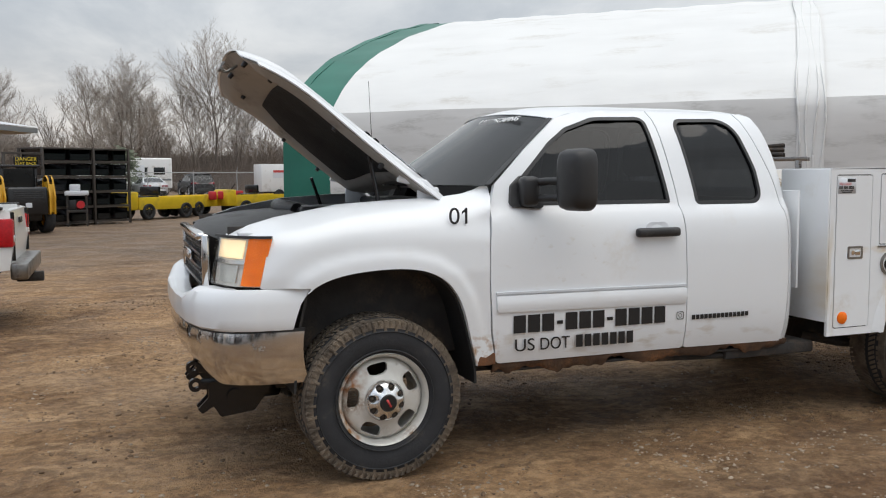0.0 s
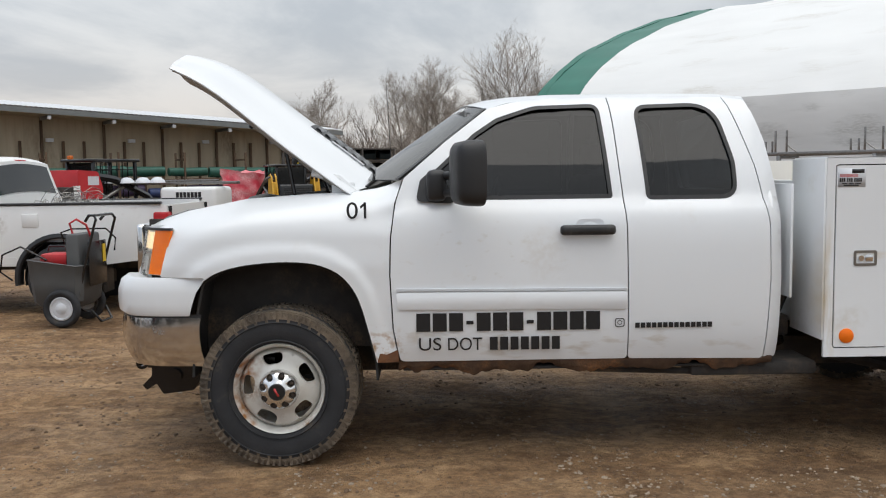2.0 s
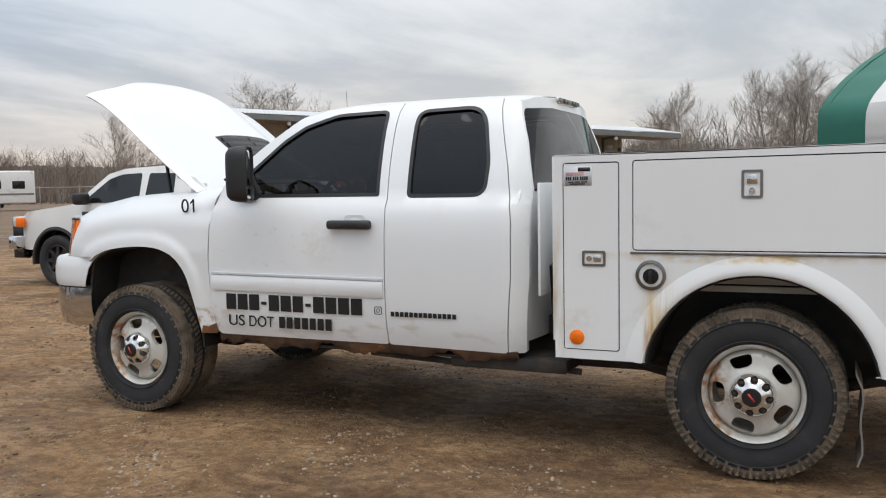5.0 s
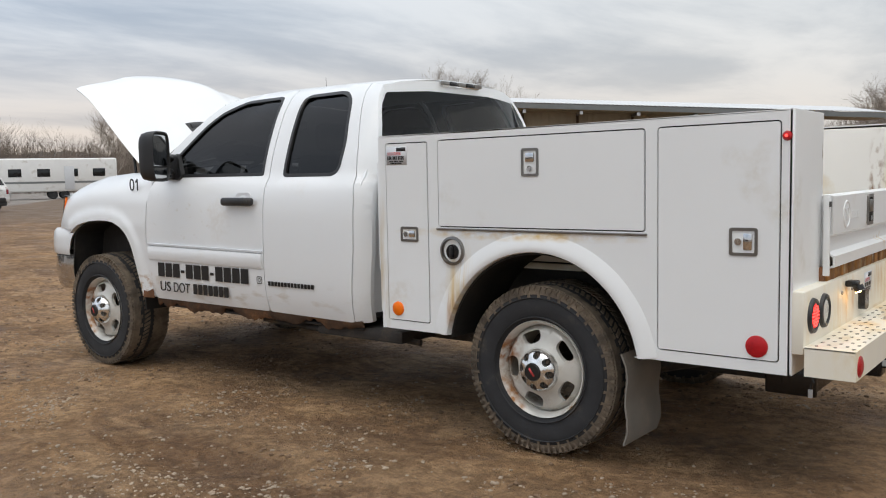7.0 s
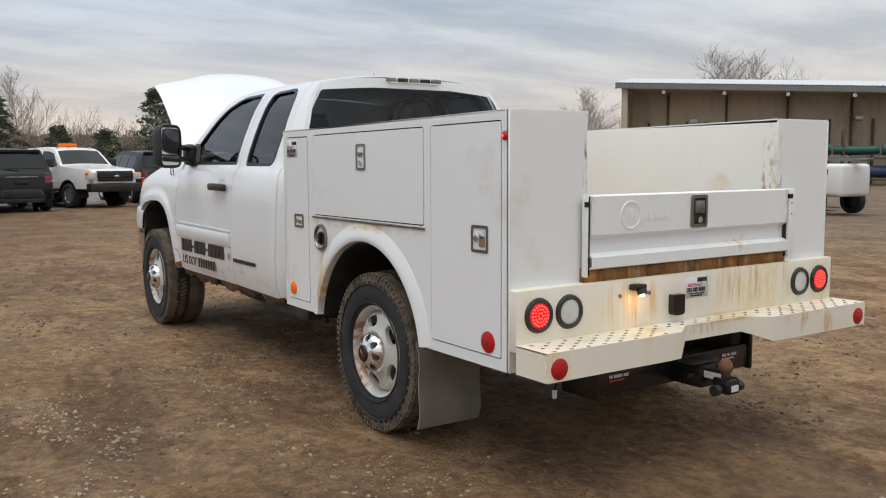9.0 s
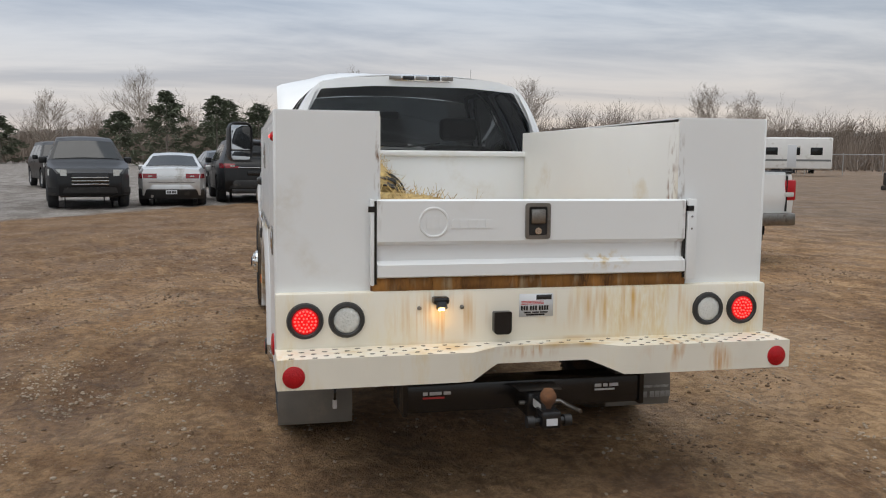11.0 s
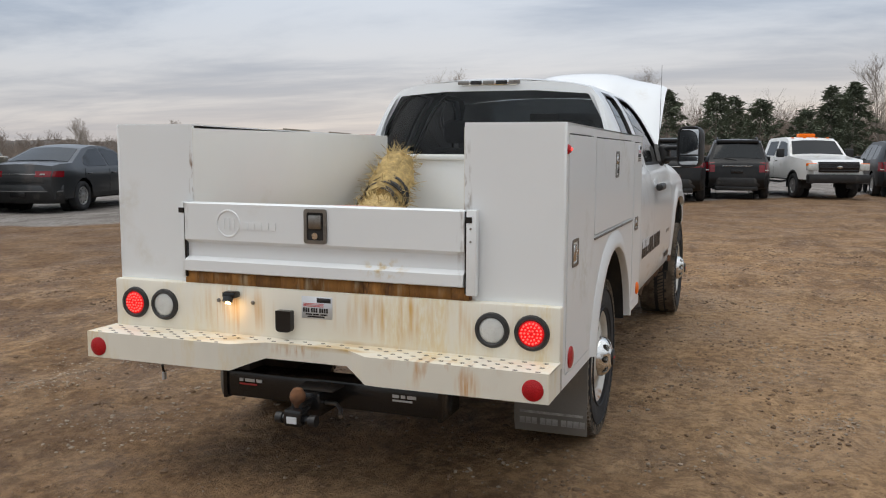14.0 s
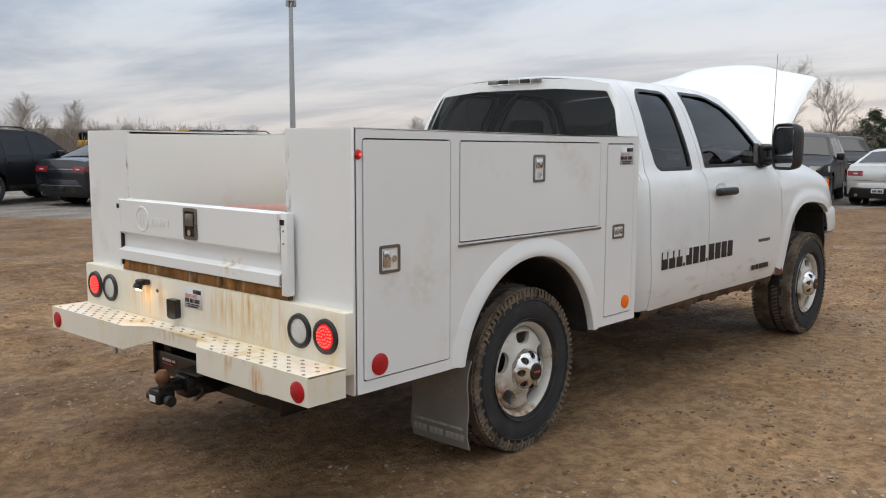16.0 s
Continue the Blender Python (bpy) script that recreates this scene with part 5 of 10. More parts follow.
def wheel(x, s):
    """One wheel with its tyre, tread, chrome hub cover and nuts; it stands on the ground at x, on side s."""
    m = Matrix.Translation((x, s * (0.990 if x < 1 else 0.958), TYRE_R - 0.014)) @ (Matrix.Identity(4) if s < 0 else Matrix.Rotation(math.pi, 4, "Z")) @ Matrix.Rotation(radians((x * 37 + s * 11) % 72), 4, "Y")
    if not parts_once:
        rim = part("wheel", rim_bm(), RIM, truck, "pale steel wheel with five oval holes", m=m)
        ty = part("tyre", tyre_mesh(TYRE_R, 0.229, 0.265, 44), RUBBER, rim)
        tr = mesh_part("tread", tread_mesh(TYRE_R, 0.265, 80), TREAD, rim, "mud-caked tread", False)
        tagged(tr, "mud-caked tread", kind="stuff")
        tb_ = part("tread_band", lathe([(TYRE_R - 0.046, -0.0145), (TYRE_R - 0.018, -0.0085), (TYRE_R - 0.0065, 0.002), (TYRE_R - 0.0045, 0.05), (TYRE_R - 0.0045, 0.215), (TYRE_R - 0.008, 0.25), (TYRE_R - 0.04, 0.272)], 72), TREAD, rim)
        hub = part("hub_cover", cap_bm(), HUBCHROME, rim, "chrome hub cover")
        disc = part("emblem_disc", lathe([(0.0, -0.078), (0.038, -0.077), (0.043, -0.068)], 32), INK, rim)
        logo = part("emblem_bar", box(-0.022, 0.022, -0.0795, -0.0765, -0.005, 0.005), REDINK, rim, smooth=False)
        nutb = bmesh.new()
        add_lathe(nutb, [(0.0, -0.024), (0.020, -0.0235), (0.021, -0.010)], 16)
        add_lathe(nutb, [(0.0, -0.040), (0.009, -0.039), (0.010, -0.020)], 6)
        bmesh.ops.recalc_face_normals(nutb, faces=nutb.faces)
        nut = part("lug_nut", nutb, FRAME, rim, m=Matrix.Translation((0.076, 0.0, 0)))
        parts_once.update(rim=rim, kids=[ty, tr, tb_, hub, disc, logo], nut=nut)
        first = rim
    else:
        first = new("wheel", parts_once["rim"].data)
        first.parent = truck
        first.matrix_local = m
        tagged(first, "pale steel wheel with five oval holes")
        for k in parts_once["kids"]:
            o = new(k.name.split(".")[0], k.data)
            o.parent = first
            if "label" in k:
                tagged(o, k["label"], kind="stuff" if o.name.startswith("tread") and "band" not in o.name else "")
    for i in range(1 if first is parts_once["rim"] else 0, 8):
        a = 2 * math.pi * i / 8
        o = new("lug_nut", parts_once["nut"].data)
        o.parent = first
        o.matrix_local = Matrix.Translation((0.076 * math.cos(a), 0.0, 0.076 * math.sin(a)))
    return first


for x in (0.0, 3.65):
    for s in (-1, 1):
        wheel(x, s)

# ---- steel service body ----
BX0, BX1, BY, BYI, BZ0, BZ1 = 2.715, 4.806, 1.022, 0.625, 0.515, 1.508
WARCH = arc(3.668, 0.43, 0.515, 10, 170, 20)


def top_z(x):
    return BZ1 + 0.018 * max(0.0, (x - 3.2) / 1.6)


def latch(x0, x1, z0, z1, y, s, parent, upright=False):
    """A recessed paddle latch: frame, dished pan, paddle and lock."""
    s1 = s
    fr = sheet(rounded([(x0, z0), (x0, z1), (x1, z1), (x1, z0)], 0.012, 0.03), [rounded([(x0 + 0.012, z0 + 0.012), (x0 + 0.012, z1 - 0.012), (x1 - 0.012, z1 - 0.012), (x1 - 0.012, z0 + 0.012)], 0.006, 0.03)],
               lambda a, b: (a, s1 * (y + 0.006), b), 0, 0.008, (0, -s1, 0))
    lt = part("latch", fr, STEEL, parent, "steel paddle latch")
    part("latch_pan", box(x0 + 0.008, x1 - 0.008, s1 * (y - 0.012), s1 * (y + 0.001), z0 + 0.008, z1 - 0.008, 0.002), FRAME, lt)
    if upright:
        part("paddle", box(x0 + 0.022, x1 - 0.022, s1 * (y - 0.002), s1 * (y + 0.010), (z0 + z1) / 2, z1 - 0.020, 0.006), CHROME, lt)
        part("lock", tube(((x0 + x1) / 2, s1 * y, z0 + 0.035), ((x0 + x1) / 2, s1 * (y + 0.010), z0 + 0.035), 0.014), CHROME, lt)
    else:
        part("paddle", box(x0 + 0.055, x1 - 0.020, s1 * (y - 0.002), s1 * (y + 0.010), z0 + 0.022, z1 - 0.020, 0.006), CHROME, lt)
        part("lock", tube((x0 + 0.036, s1 * y, (z0 + z1) / 2), (x0 + 0.036, s1 * (y + 0.010), (z0 + z1) / 2), 0.014), CHROME, lt)
    return lt


def sticker(parent, m, w=0.125, h=0.085):
    """The dealer's paper label: two red rules and dark bars."""
    st = part("dealer_sticker", box(0, w, 0, h, 0, 0.0015), LABEL, parent, "small white dealer sticker with red rules", False, m)
    part("mark", box(w * 0.5, w * 0.95, h * 0.74, h * 0.95, 0.0015, 0.0022), INK, st, "", False)
    for k in range(3):
        part("rule", box(w * 0.06, w * (0.72 - 0.0 * k), h * (0.54 + 0.06 * k), h * (0.57 + 0.06 * k), 0.0015, 0.0022), REDINK, st, "", False)
    bars("plain_bar", [w * 0.055] * 3 + [-w * 0.02] + [w * 0.055] * 3 + [-w * 0.02] + [w * 0.055] * 4, h * 0.2, w * 0.02, INK, st, at(w * 0.05, h * 0.28, 0.0015))
    bars("plain_bar", [w * 0.2, w * 0.2, w * 0.22], h * 0.06, w * 0.04, INK, st, at(w * 0.14, h * 0.16, 0.0015))
    bars("plain_bar", [w * 0.55], h * 0.07, 0, INK, st, at(w * 0.2, h * 0.05, 0.0015))
    return st


for s in (-1, 1):
    sink = (0, -s, 0)
    D1 = rounded([(2.775, 0.565), (2.775, 1.468), (3.042, 1.468), (3.042, 0.565)], 0.012, 0.2)
    D2 = rounded([(3.115, 1.056), (3.115, 1.473), (4.204, 1.479), (4.204, 1.058)], 0.012, 0.2)
    D3 = rounded([(4.268, 0.566), (4.268, 1.481), (4.756, 1.485), (4.756, 0.566)], 0.012, 0.2)
    skin = [(BX0 + 0.012, BZ0), (3.165, BZ0)] + [(x, z) for x, z in reversed(WARCH)] + [(4.155, BZ0), (BX1, BZ0), (BX1, top_z(BX1)), (BX0 + 0.012, top_z(BX0))]
    outer = rounded(skin, 0.0, 0.15)
    side = part("side_box", sheet(outer, [inset(d, -0.006) for d in (D1, D2, D3)], lambda a, b, s=s: (a, s * BY, b), 0, 0.02, sink), BODYWHITE, truck, "white steel side compartment with stained seams")
    # flared lip round the wheel opening
    lip = []
    for r, y in ((0.515, BY - 0.06), (0.515, BY + 0.004), (0.517, BY + 0.014), (0.524, BY + 0.018), (0.545, BY + 0.017), (0.570, BY + 0.011), (0.592, BY + 0.0045), (0.602, BY + 0.0015)):
        lip.append([(3.668 + r * math.cos(a), s * y, max(BZ0, 0.43 + r * math.sin(a))) for a in np.radians(np.linspace(9, 171, 41))])
    part("arch_lip", thicken(grid(lip), 0.003), BODYWHITE, side)
    for d, nm in ((D1, "front_locker_door"), (D2, "top_locker_door"), (D3, "rear_locker_door")):
        dd = part(nm, sheet(d, [], lambda a, b, s=s: (a, s * (BY + 0.002), b), 0, 0.018, sink), BODYWHITE, truck, "white flush locker door")
        part("door_seal", sheet(inset(d, -0.012), [], lambda a, b, s=s: (a, s * (BY - 0.010), b), 0, 0, sink), SMOOTHBLACK, dd)
        if nm == "front_locker_door":
            latch(2.866, 2.981, 0.972, 1.048, BY, s, dd)
            orb = bmesh.new()
            add_lathe(orb, [(0.0, s * (BY + 0.016)), (0.025, s * (BY + 0.014)), (0.036, s * (BY + 0.008)), (0.037, s * BY)], 28, "y", Matrix.Translation((2.838, 0, 0.622)))
            part("amber_reflector", orb, AMBER, dd)
            if s < 0:
                sticker(dd, at(2.780, -BY - 0.002, 1.362, LEFT), 0.135, 0.092)
            else:
                sticker(dd, at(2.925, BY + 0.002, 1.362, RIGHT), 0.135, 0.092)
        elif nm == "top_locker_door":
            latch(3.600, 3.692, 1.293, 1.421, BY, s, dd, True)
        else:
            latch(4.565, 4.677, 0.970, 1.080, BY, s, dd)
            rb = bmesh.new()
            add_lathe(rb, [(0.0, s * (BY + 0.014)), (0.03, s * (BY + 0.012)), (0.043, s * (BY + 0.007)), (0.044, s * BY)], 28, "y", Matrix.Translation((4.677, 0, 0.617)))
            part("red_reflector", rb, REDLENS, dd)
    # dark line under the top door, a folded drip edge
    part("drip_edge", box(3.10, 4.218, s * (BY + 0.001), s * (BY + 0.008), 1.036, 1.046, 0.002), STEEL, side)
    # top, front, rear and inner walls of the side compartment
    t_rows = [[(x, s * y, top_z(x) + 0.004) for x in (BX0 + 0.012, 3.3, 3.9, BX1)] for y in (BY, BYI)]
    part("box_top", thicken(grid(t_rows), 0.006), BODYWHITE, side)
    part("box_front", box(BX0, BX0 + 0.012, s * BYI, s * (BY - 0.003), 0.60, BZ1 - 0.002, 0.003), BODYWHITE, side)
    rear_face = rounded([(BYI, 0.84), (BYI, top_z(BX1)), (BY, top_z(BX1)), (BY, 0.515), (0.70, 0.515), (0.70, 0.84)], 0.0, 0.2)
    part("box_rear", sheet(rear_face, [], lambda a, b, s=s: (BX1 + 0.002, s * a, b), 0, 0.015, (-1, 0, 0)), BODYWHITE, side)
    part("corner_edge", box(BX1 - 0.006, BX1 + 0.0045, s * (BY - 0.008), s * (BY + 0.0025), 0.52, top_z(BX1) + 0.001, 0.003), BODYWHITE, side)
    part("box_inner_wall", box(BX0 + 0.012, BX1, s * (BYI - 0.004), s * (BYI + 0.008), 0.86, top_z(3.6), 0.003), BEDWHITE, side, "scraped inner wall of the load bed")
    part("rear_wheel_liner", thicken(grid([[(3.668 + 0.512 * math.cos(a), s * y, max(0.5, 0.43 + 0.512 * math.sin(a))) for a in np.radians(np.linspace(5, 175, 31))] for y in (BY - 0.02, 0.58)]), 0.008), LINER, truck)
    part("liner_back", box(3.16, 4.15, s * 0.585, s * 0.60, 0.50, 0.93), LINER, truck)
    # running lamp near the top rear
    part("marker_lamp", lathe([(0.0, s * (BY + 0.014)), (0.012, s * (BY + 0.012)), (0.018, s * (BY + 0.004)), (0.019, s * BY)], 20, "y", Matrix.Translation((4.782, 0, 1.430))), REDLENS, side)
    part("diode", lathe([(0.0, s * (BY + 0.019)), (0.006, s * (BY + 0.016)), (0.006, s * (BY + 0.010))], 12, "y", Matrix.Translation((4.782, 0, 1.430))), REDDOT, side, "lit red lamp")
    # rubber flap behind the rear wheel
    fl = [[(4.085 + 0.03 * math.sin(t * 3.0) + 0.012 * math.sin(9 * t), s * y, 0.515 - 0.41 * t) for y in np.linspace(0.645, 0.990, 6)] for t in np.linspace(0, 1, 8)]
    flap = part("mud_flap", thicken(grid(fl), 0.008), FLAP, truck, "grey rubber mud flap")
    if s > 0:
        bars("plain_bar", [0.025] * 3 + [-0.008] + [0.025] * 3 + [-0.008] + [0.025] * 4, 0.03, 0.004, FLAPINK, flap, at(4.122, 0.675, 0.15, REAR))
        bars("plain_bar", [0.30], 0.012, 0, FLAPINK, flap, at(4.122, 0.675, 0.20, REAR))

# fuel filler on the driver's side
ff = part("fuel_filler", lathe([(0.072, -BY - 0.001), (0.070, -BY - 0.012), (0.060, -BY - 0.014), (0.056, -BY - 0.006), (0.05, -BY + 0.02), (0.0, -BY + 0.02)], 36, "y", Matrix.Translation((3.196, 0, 0.935))), STEEL, truck, "recessed fuel filler in a steel ring")
part("filler_cap", lathe([(0.0, -BY - 0.010), (0.036, -BY - 0.008), (0.040, -BY + 0.02)], 28, "y", Matrix.Translation((3.196, 0, 0.93))), SMOOTHBLACK, ff)
part("cap_grip", box(3.188, 3.204, -BY - 0.022, -BY - 0.006, 0.902, 0.958, 0.005), BLACKPL, ff)

# load bed: floor, bulkhead
part("bed_floor", box(BX0 + 0.05, BX1 - 0.03, -BYI, BYI, 0.82, 0.85), RUSTYWHITE, truck, "worn white steel bed floor")
bk = bmesh.new()
add_box(bk, BX0 + 0.03, BX0 + 0.05, -BYI, BYI, 0.62, 1.375, 0.004)
add_box(bk, BX0 + 0.0, BX0 + 0.075, -BYI - 0.03, BYI + 0.03, 1.36, 1.395, 0.008)
part("bulkhead", smooth_all(bk), BODYWHITE, truck)
for s in (-1, 1):
    part("bulkhead_wing", box(BX0 - 0.115, BX0 - 0.10, s * 0.42, s * 0.90, 0.80, 1.38, 0.004), BODYWHITE, truck)

# tailgate with a pressed rib, latch and end plates
TGX = 4.842
tg = bmesh.new()
prof = [(TGX, 1.195), (TGX + 0.012, 1.190), (TGX + 0.012, 1.035), (TGX - 0.012, 1.018), (TGX - 0.012, 0.960), (TGX + 0.022, 0.945), (TGX + 0.022, 0.900), (TGX - 0.002, 0.893)]
gate = part("tailgate", thicken(grid([[(x, y, z) for x, z in prof] for y in np.linspace(-0.640, 0.640, 6)]), 0.008), BODYWHITE, truck, "white pressed-steel tailgate, closed")
part("tailgate_inner", box(TGX - 0.05, TGX - 0.02, -0.635, 0.635, 0.90, 1.195, 0.004), BODYWHITE, gate)
lg = sheet(rounded([(-0.052, 1.040), (-0.052, 1.182), (0.052, 1.182), (0.052, 1.040)], 0.014, 0.03), [rounded([(-0.038, 1.054), (-0.038, 1.168), (0.038, 1.168), (0.038, 1.054)], 0.008, 0.03)], lambda a, b: (TGX + 0.020, a, b), 0, 0.01, (-1, 0, 0))
tl = part("tailgate_latch", lg, STEEL, gate, "steel paddle latch")
part("latch_pan", box(TGX + 0.010, TGX + 0.015, -0.04, 0.04, 1.052, 1.170), FRAME, tl)
part("paddle", box(TGX + 0.014, TGX + 0.026, -0.030, 0.030, 1.100, 1.158, 0.006), STEEL, tl)
part("lock", tube((TGX + 0.012, 0, 1.072), (TGX + 0.024, 0, 1.072), 0.014), CHROME, tl)
# embossed maker's ring and plain raised bars
ring = bmesh.new()
add_lathe(ring, [(0.050, TGX + 0.011), (0.053, TGX + 0.0155), (0.058, TGX + 0.0155), (0.061, TGX + 0.011)], 40, "x", Matrix.Translation((0, -0.420, 1.108)))
part("embossed_ring", ring, BODYWHITE, gate)
bars("embossed_bar", [0.012, 0.012, 0.012], 0.05, 0.012, BODYWHITE, gate, at(TGX + 0.0118, -0.448, 1.083, REAR), 0.003)
bars("embossed_bar", [0.026] * 5, 0.032, 0.008, BODYWHITE, gate, at(TGX + 0.0118, -0.35, 1.085, REAR), 0.003)
for s in (-1, 1):
    ep = part("tailgate_end_plate", box(TGX - 0.02, TGX + (0.016 if s > 0 else 0.006), s * 0.650, s * (0.690 if s > 0 else 0.664), 0.865, 1.197, 0.003), BODYWHITE, truck)
    part("hinge_gap", box(TGX - 0.015, TGX + 0.003, s * 0.6405, s * 0.6495, 0.87, 1.19), SMOOTHBLACK, ep)
    part("chain_slot", box(TGX + 0.005, TGX + (0.0185 if s > 0 else 0.0085), s * 0.648, s * 0.674, 1.148, 1.170), SMOOTHBLACK, ep)
    for z in ((1.125, 1.075) if s > 0 else ()):
        part("bolt_head", lathe([(0.0, TGX + 0.020), (0.004, TGX + 0.019), (0.005, TGX + 0.014)], 10, "x", Matrix.Translation((0, s * 0.668, z))), STEEL, ep)
# rusty sill of boards in the gap under the tailgate
sl = part("bed_sill", box(TGX - 0.035, TGX - 0.012, -0.66, 0.66, 0.838, 0.900), RUST, truck, "rusty sill under the tailgate")
rnd = random.Random(3)
y = -0.655
while y < 0.64:
    w = rnd.uniform(0.05, 0.12)
    part("board", box(TGX - 0.012, TGX - 0.008 + rnd.uniform(0, 0.004), y, min(y + w - 0.001, 0.655), 0.842, 0.893), RUSTPOST, sl, "", False)
    y += w

# rear panel and step bumper
RP = 4.853
rp = bmesh.new()
add_box(rp, BX1 - 0.01, RP, -1.024, 1.024, 0.600, 0.842, 0.008, 2)
panel_ = part("rear_panel", smooth_all(rp), RUSTYWHITE, truck, "rust-streaked white rear panel")
for s in (-1, 1):
    for y, m_lens, nm in ((0.914, REDLIT, "tail_lamp"), (0.757, CLEARLENS, "reversing_lamp")):
        mt = Matrix.Translation((0, s * y, 0.738))
        gr = part(nm, lathe([(0.050, RP + 0.010), (0.056, RP + 0.015), (0.066, RP + 0.012), (0.070, RP)], 36, "x", mt), BLACKPL, panel_, "round lamp in a black rubber ring")
        part("lens", lathe([(0.0, RP + 0.013), (0.03, RP + 0.012), (0.046, RP + 0.010), (0.052, RP + 0.004)], 36, "x", mt), m_lens, gr, "lit red lamp" if y > 0.8 else "clear lens")
        if y > 0.8:
            for ring_r, cnt in ((0.012, 6), (0.026, 12), (0.039, 18)):
                dd = bmesh.new()
                for k in range(cnt):
                    a = 2 * math.pi * k / cnt
                    add_lathe(dd, [(0.0, RP + 0.0165), (0.0036, RP + 0.0155), (0.0042, RP + 0.011)], 8, "x", Matrix.Translation((0, s * y + ring_r * math.cos(a), 0.738 + ring_r * math.sin(a))))
                part("diodes", dd, REDDOT, gr)
# step: a folded tread plate with a notch for the hitch
STEP = [(-1.027, 5.035), (-0.305, 5.035), (-0.185, 4.950), (0.185, 4.950), (0.305, 5.035), (1.027, 5.035), (1.027, RP - 0.002), (-1.027, RP - 0.002)]
st_out = line(STEP + STEP[:1], 0.12)[:-1]


def step_hole(cy, cx):
    return [(cy + 0.011 * math.cos(radians(60 * k)), cx + 0.007 * math.sin(radians(60 * k))) for k in range(6)]


holes = []
for r_, cx in enumerate((4.886, 4.920, 4.953, 4.986, 5.018)):
    for k in range(24):
        cy = -0.975 + k * 0.085 + (0.0425 if r_ % 2 else 0)
        if abs(cy) < 1.0 and not (abs(cy) < 0.34 and cx > 4.935):
            holes.append(step_hole(cy, cx))
step = part("step_bumper", sheet(st_out, [], lambda a, b: (b, a, 0.632), 0, 0.004, (0, 0, -1)), RUSTYWHITE, truck, "white step bumper with punched grip holes, rust-stained")
pl = bmesh.new()
for h in holes:
    vs3 = [pl.verts.new((b, a, 0.6335)) for a, b in h]
    ce = pl.verts.new((sum(b for _, b in h) / 6, sum(a for a, _ in h) / 6, 0.628))
    for k in range(6):
        pl.faces.new((vs3[k], vs3[(k + 1) % 6], ce))
tagged(part("grip_hole", pl, FRAME, step, smooth=False), kind="stuff")
face_pts = [(5.035, -1.027), (5.035, -0.305), (4.950, -0.185), (4.950, 0.185), (5.035, 0.305), (5.035, 1.027)]
rows = []
for t in np.linspace(0, 1, 4):
    row = []
    for x, y in line([(RP, -1.027)] + face_pts + [(RP, 1.027)], 0.06):
        low = 0.520 + 0.045 * max(0.0, min(1.0, (0.31 - abs(y)) / 0.12))
        top = 0.632 + 0.02 * max(0.0, min(1.0, (0.31 - abs(y)) / 0.12)) * 0
        row.append((x + 0.003, y, top + 0.002 + (low - top) * t))
    rows.append(row)
part("step_face", thicken(grid(rows), 0.004), RUSTYWHITE, step)
for s in (-1, 1):
    part("red_reflector", lathe([(0.0, 5.049), (0.025, 5.047), (0.040, 5.041), (0.041, 5.035)], 28, "x", Matrix.Translation((0, s * 0.968, 0.570))), REDLENS, step)
# plate lamp, trailer socket, sticker
pk = bmesh.new()
add_box(pk, RP, RP + 0.05, -0.428, -0.365, 0.795, 0.822, 0.008)
add_tube(pk, (RP + 0.045, -0.397, 0.80), (RP + 0.055, -0.397, 0.780), 0.022)
pln = part("plate_lamp", smooth_all(pk), SMOOTHBLACK, panel_, "small black lamp, lit")
part("bulb", tube((RP + 0.046, -0.397, 0.782), (RP + 0.049, -0.397, 0.772), 0.012), WARMLIT, pln, "glowing bulb")
glow = new("plate_lamp_light", bpy.data.lights.new("plate_lamp_light", "POINT"))
glow.data.energy, glow.data.color, glow.data.shadow_soft_size = 0.10, (1.0, 0.55, 0.16), 0.012
glow.matrix_world = at(RP + 0.055, -0.397, 0.755)
for y in (-0.475, -0.305):
    part("bolt_head", lathe([(0.0, RP + 0.008), (0.008, RP + 0.006), (0.009, RP)], 10, "x", Matrix.Translation((0, y, 0.775))), STEEL, panel_)
sk = sheet(rounded([(-0.180, 0.665, 0.02), (-0.180, 0.755, 0.006), (-0.108, 0.755, 0.006), (-0.108, 0.665, 0.02)], 0.01, 0.03), [], lambda a, b: (RP + 0.03, a, b), 0, 0.03, (-1, 0, 0))
part("trailer_socket", sk, SMOOTHBLACK, panel_)
sticker(panel_, at(RP + 0.0005, -0.070, 0.728, REAR), 0.142, 0.092)
# hitch receiver and ball mount
hb = bmesh.new()
add_box(hb, 4.62, 4.76, -0.53, 0.53, 0.325, 0.445, 0.012)
hitch = part("hitch_receiver", smooth_all(hb), SMOOTHBLACK, truck, "black steel tow hitch")
for s in (-1, 1):
    part("end_plate", box(4.55, 4.77, s * 0.50, s * 0.525, 0.315, 0.52, 0.01), SMOOTHBLACK, hitch)
part("receiver_tube", box(4.70, 4.93, -0.05, 0.05, 0.335, 0.435, 0.01), SMOOTHBLACK, hitch)
part("receiver_plate", box(4.80, 4.91, -0.08, 0.10, 0.436, 0.446, 0.006), FRAME, hitch)
for y, ws_ in ((-0.44, [0.02, 0.05, 0.03]), (0.30, [0.03, 0.02, 0.04])):
    bars("plain_bar", ws_, 0.014, 0.008, LABEL, hitch, at(4.7625, y, 0.400, REAR))
    bars("plain_bar", [0.09], 0.008, 0, REDINK if y < 0 else LABEL, hitch, at(4.7625, y, 0.385, REAR))
bmn = bmesh.new()
add_box(bmn, 4.90, 5.03, -0.028, 0.028, 0.375, 0.425, 0.008)
add_box(bmn, 4.98, 5.07, -0.04, 0.04, 0.33, 0.40, 0.012)
